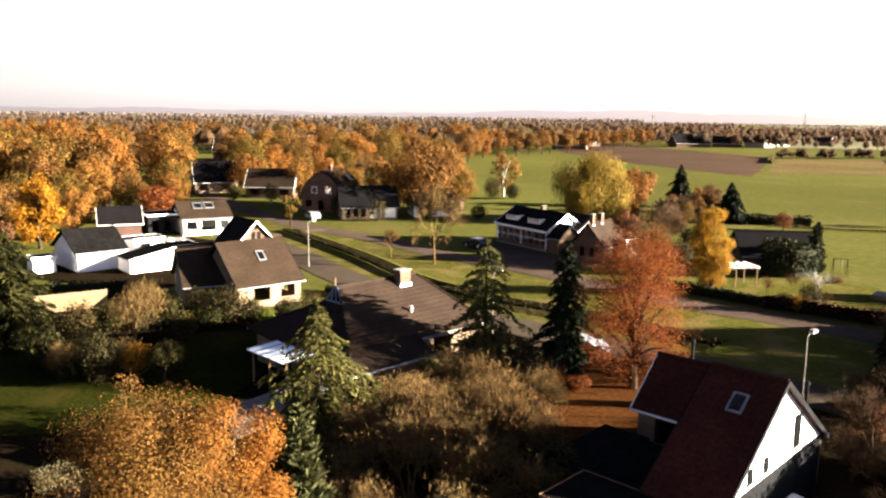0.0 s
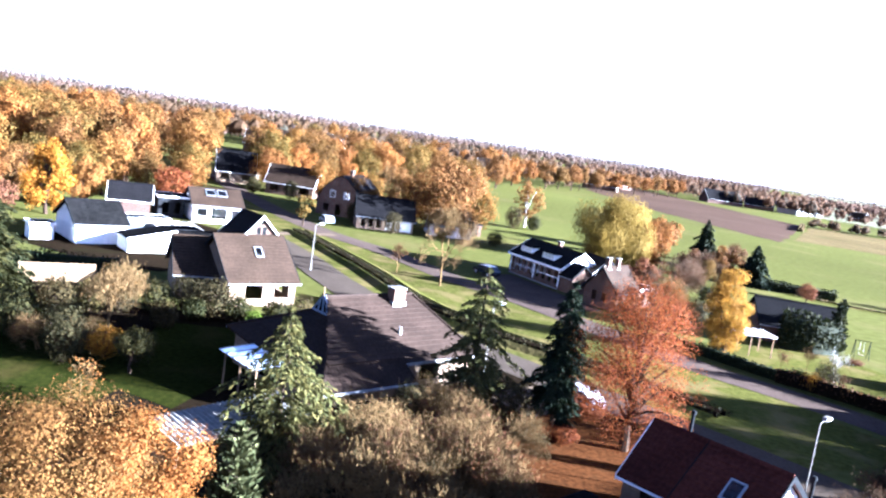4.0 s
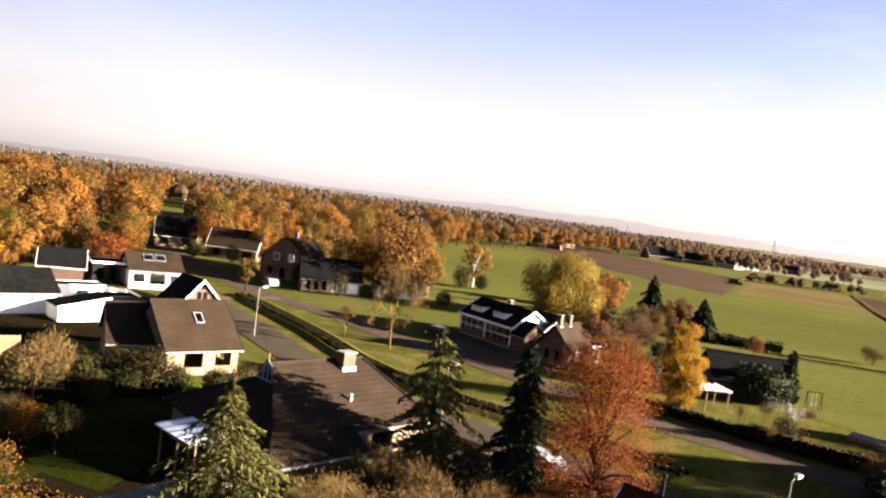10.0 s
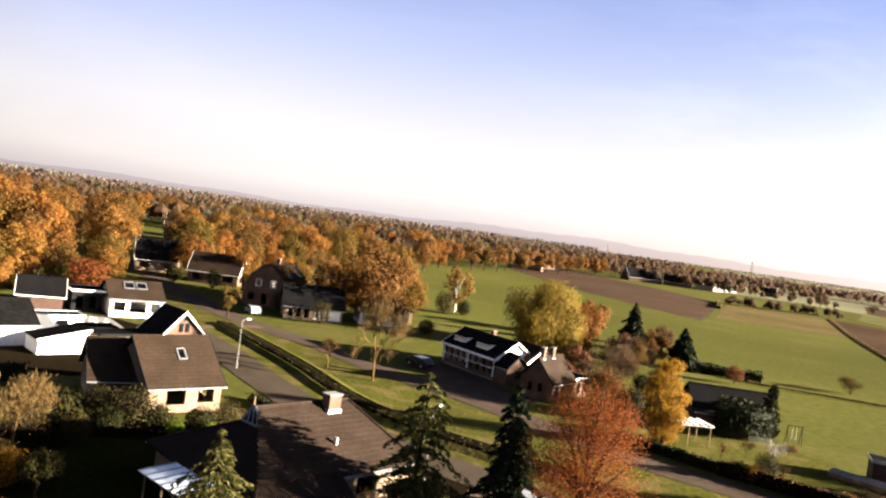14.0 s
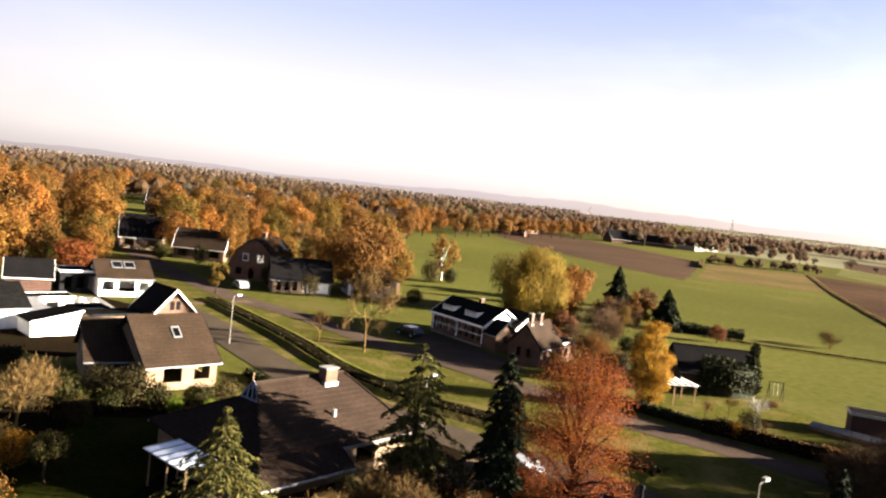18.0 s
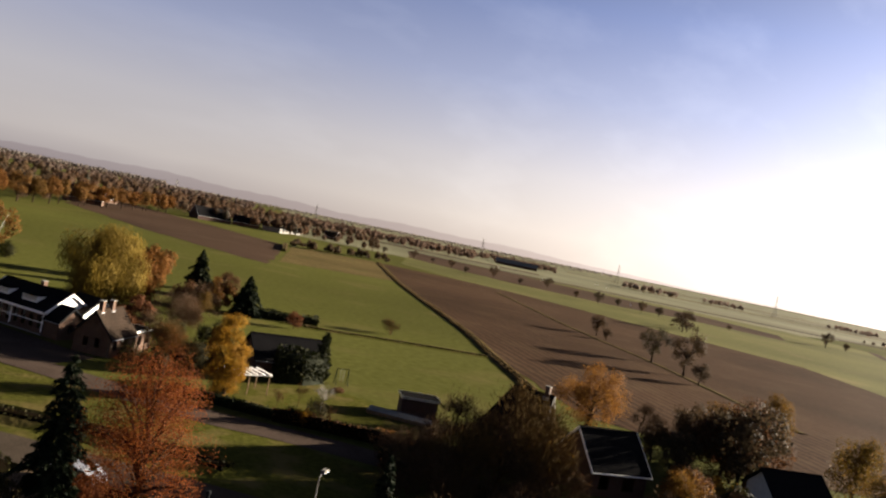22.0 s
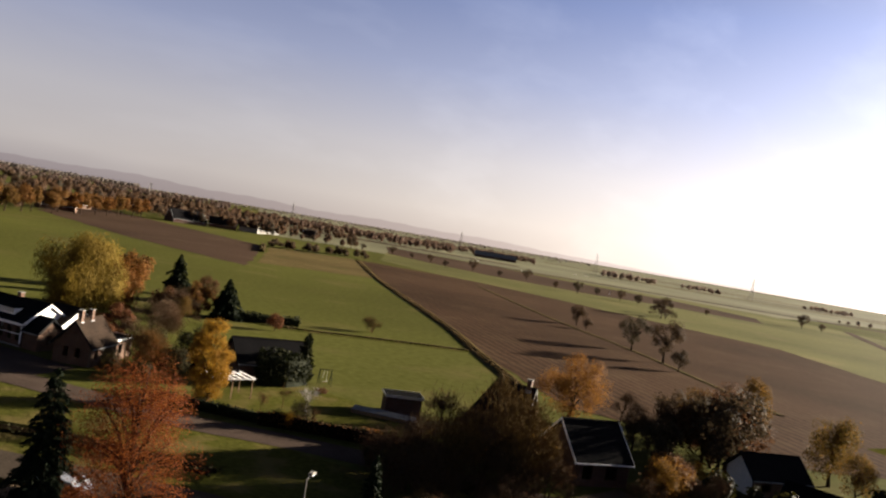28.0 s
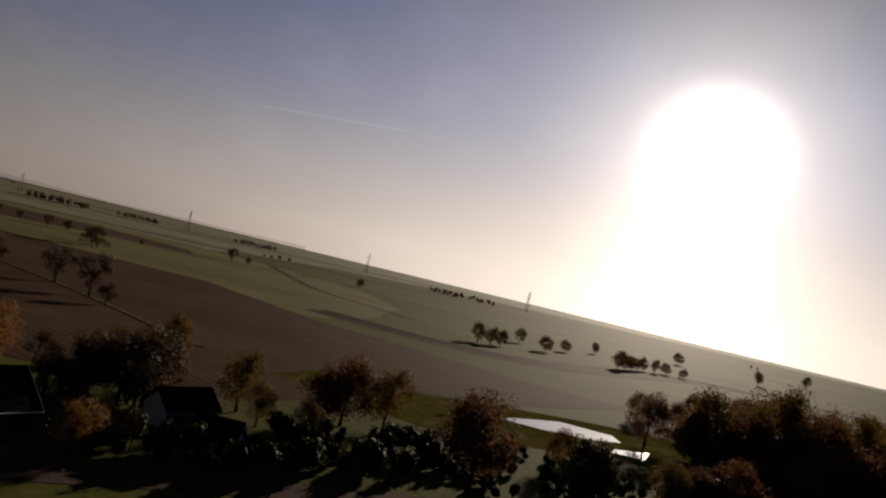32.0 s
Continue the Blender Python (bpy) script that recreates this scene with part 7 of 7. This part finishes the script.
house("tool_shed", "small garden shed with pale pitched roof", 5.4, 27.2, -43.8, 3.0, 2.6, 2.0, 2.9, "wood", "concrete", "trim", over=0.15, wins={}, category="shed")


def garden_table():
    t = thing("garden_table", pose(17.6, 36.9, 0, 0, 0, -30), "white round garden table beside the house", "table")
    part("tabletop", Geo().tube((0, 0, 0.7), (0, 0, 0.74), 0.62, 0.62, 20), M["trim"], t)
    for k in range(4):
        a = math.tau * k / 4
        part("leg", Geo().tube((math.cos(a) * 0.42, math.sin(a) * 0.42, 0), (math.cos(a) * 0.3, math.sin(a) * 0.3, 0.7), 0.025, 0.025, 6), M["trim"], t)


garden_table()


def flue(x, y, z0, z1):
    t = thing("flue_pipe", pose(x, y, 0), "slim dark flue pipe on the roof", "flue")
    part("pipe", Geo().tube((0, 0, z0), (0, 0, z1), 0.09, 0.09, 10), M["dark_trim"], t)
    part("cowl", Geo().tube((0, 0, z1 + 0.003), (0, 0, z1 + 0.18), 0.15, 0.1, 10), M["dark_trim"], t)


flue(*near_at(-3.9, 12.0), 4.6, 6.5)
flue(*near_at(2.6, 12.0), 3.0, 5.6)


def cold_frame():
    """Long low glass-covered bed beside the shed."""
    t = thing("cold_frame", pose(47.6, 85.4, 0, 0, 0, -46), "long low bed covered with pale sheeting", "cold frame")
    part("edge_board", Geo().box(0, 8.2, 0, 0.05, 0, 0.45), M["wood"], t)
    part("edge_board", Geo().box(0, 8.2, 1.35, 1.4, 0, 0.7), M["wood"], t)
    for k in range(8):
        part("cover", Geo().slab([(k * 1.02, -0.05, 0.47), (k * 1.02 + 0.98, -0.05, 0.47), (k * 1.02 + 0.98, 1.45, 0.74), (k * 1.02, 1.45, 0.74)], 0.02), M["concrete"], t)


cold_frame()


def swing_frame():
    t = thing("swing_frame", pose(49.7, 98.6, 0, 0, 0, -8), "thin dark steel swing frame on the lawn", "swing")
    for u in (0, 1.7):
        for w in (-0.5, 0.5):
            part("leg", Geo().tube((u, w, 0), (u, 0, 2.2), 0.04, 0.04, 6), M["dark_trim"], t)
    part("crossbar", Geo().tube((-0.1, 0, 2.2), (1.8, 0, 2.2), 0.045, 0.045, 6), M["dark_trim"], t)
    for u in (0.6, 1.1):
        part("chain", Geo().tube((u, 0, 2.18), (u, 0, 0.5), 0.015, 0.015, 4), M["metal"], t)
    part("seat", Geo().box(0.55, 1.15, -0.12, 0.12, 0.45, 0.5), M["wood"], t)


swing_frame()
for k, (x, y, h) in enumerate(((35.0, 83.0, 3.4), (39.2, 86.6, 3.0), (39.8, 79.6, 2.6))):
    bare_tree("garden_sapling", place(x, y), "slim leafless sapling on the lawn", h, h * 0.5, 131 + k, depth=4, mat="twig", leaf="rust", leaves=60, fine=300, r0=0.04, group="garden saplings")
bush("yellow_shrub", place(36.6, 79.2), "yellow-green shrub behind the low hedge", "gold", 2.2, 1.8, 900, 0.1, 135)
bush("orange_shrub", place(44.6, 74.6), "low orange-brown shrub by the hedge", "oak_orange", 2.2, 1.2, 800, 0.1, 136)
bush("stone_bed", place(48.1, 94.2), "low dry flower bed with brown stalks", "rust", 1.8, 0.7, 500, 0.09, 137)
hedge("field_hedge", "dark brambles along the meadow edge", [(57, 149), (63, 148), (69, 147)], 2.0, 1.7, "hedge", 138, 30, 0.26)


def chair(x, y, r):
    t = thing("garden_chair", pose(x, y, 0.05, 0, 0, r), "white plastic garden chair on the terrace", "chair", "terrace chairs")
    part("seat", Geo().box(-0.24, 0.24, -0.24, 0.24, 0.42, 0.46), M["trim"], t)
    part("backrest", Geo().box(-0.24, 0.24, 0.2, 0.25, 0.463, 0.92), M["trim"], t)
    for u in (-0.21, 0.21):
        for w in (-0.21, 0.21):
            part("leg", Geo().tube((u, w, 0), (u, w, 0.42), 0.025, 0.025, 6), M["trim"], t)


for q in ((-41.6, 115.4, 20), (-40.4, 116.4, 200), (-39.4, 115.6, 90), (-42.8, 117.4, 300), (-38.6, 117.0, 150)):
    chair(*q)


# ---- pylons on the plain ----
def pylon(az, d, h):
    t = thing("pylon", pose(math.sin(radians(az)) * d, math.cos(radians(az)) * d, 0, 0, 0, az), "distant steel lattice power pylon", "pylon", "pylons")
    for sx, sy in ((-1, -1), (-1, 1), (1, -1), (1, 1)):
        part("leg", Geo().tube((sx * 3, sy * 3, 0), (sx * 0.5, sy * 0.5, h), 0.3, 0.2, 4), M["lampgrey"], t)
    for k in range(6):
        z, z2 = h * k / 6, h * (k + 1) / 6
        w, w2 = 3 - 2.5 * k / 6, 3 - 2.5 * (k + 1) / 6
        part("brace", Geo().tube((-w, -w, z), (w2, -w2, z2), 0.15, 0.15, 3).tube((w, -w, z), (-w2, -w2, z2), 0.15, 0.15, 3), M["lampgrey"], t)
    for z, w in ((h * 0.72, 7), (h * 0.86, 5.5)):
        part("cross_arm", Geo().tube((-w, 0, z), (w, 0, z), 0.25, 0.25, 4), M["lampgrey"], t)


for az, d, h in ((14.7, 1900, 30), (24.3, 1700, 36), (36.5, 1500, 34), (46.3, 1500, 36), (56.8, 1500, 38), (69.5, 1500, 38), (81.4, 1500, 38)):
    pylon(az, d, h)
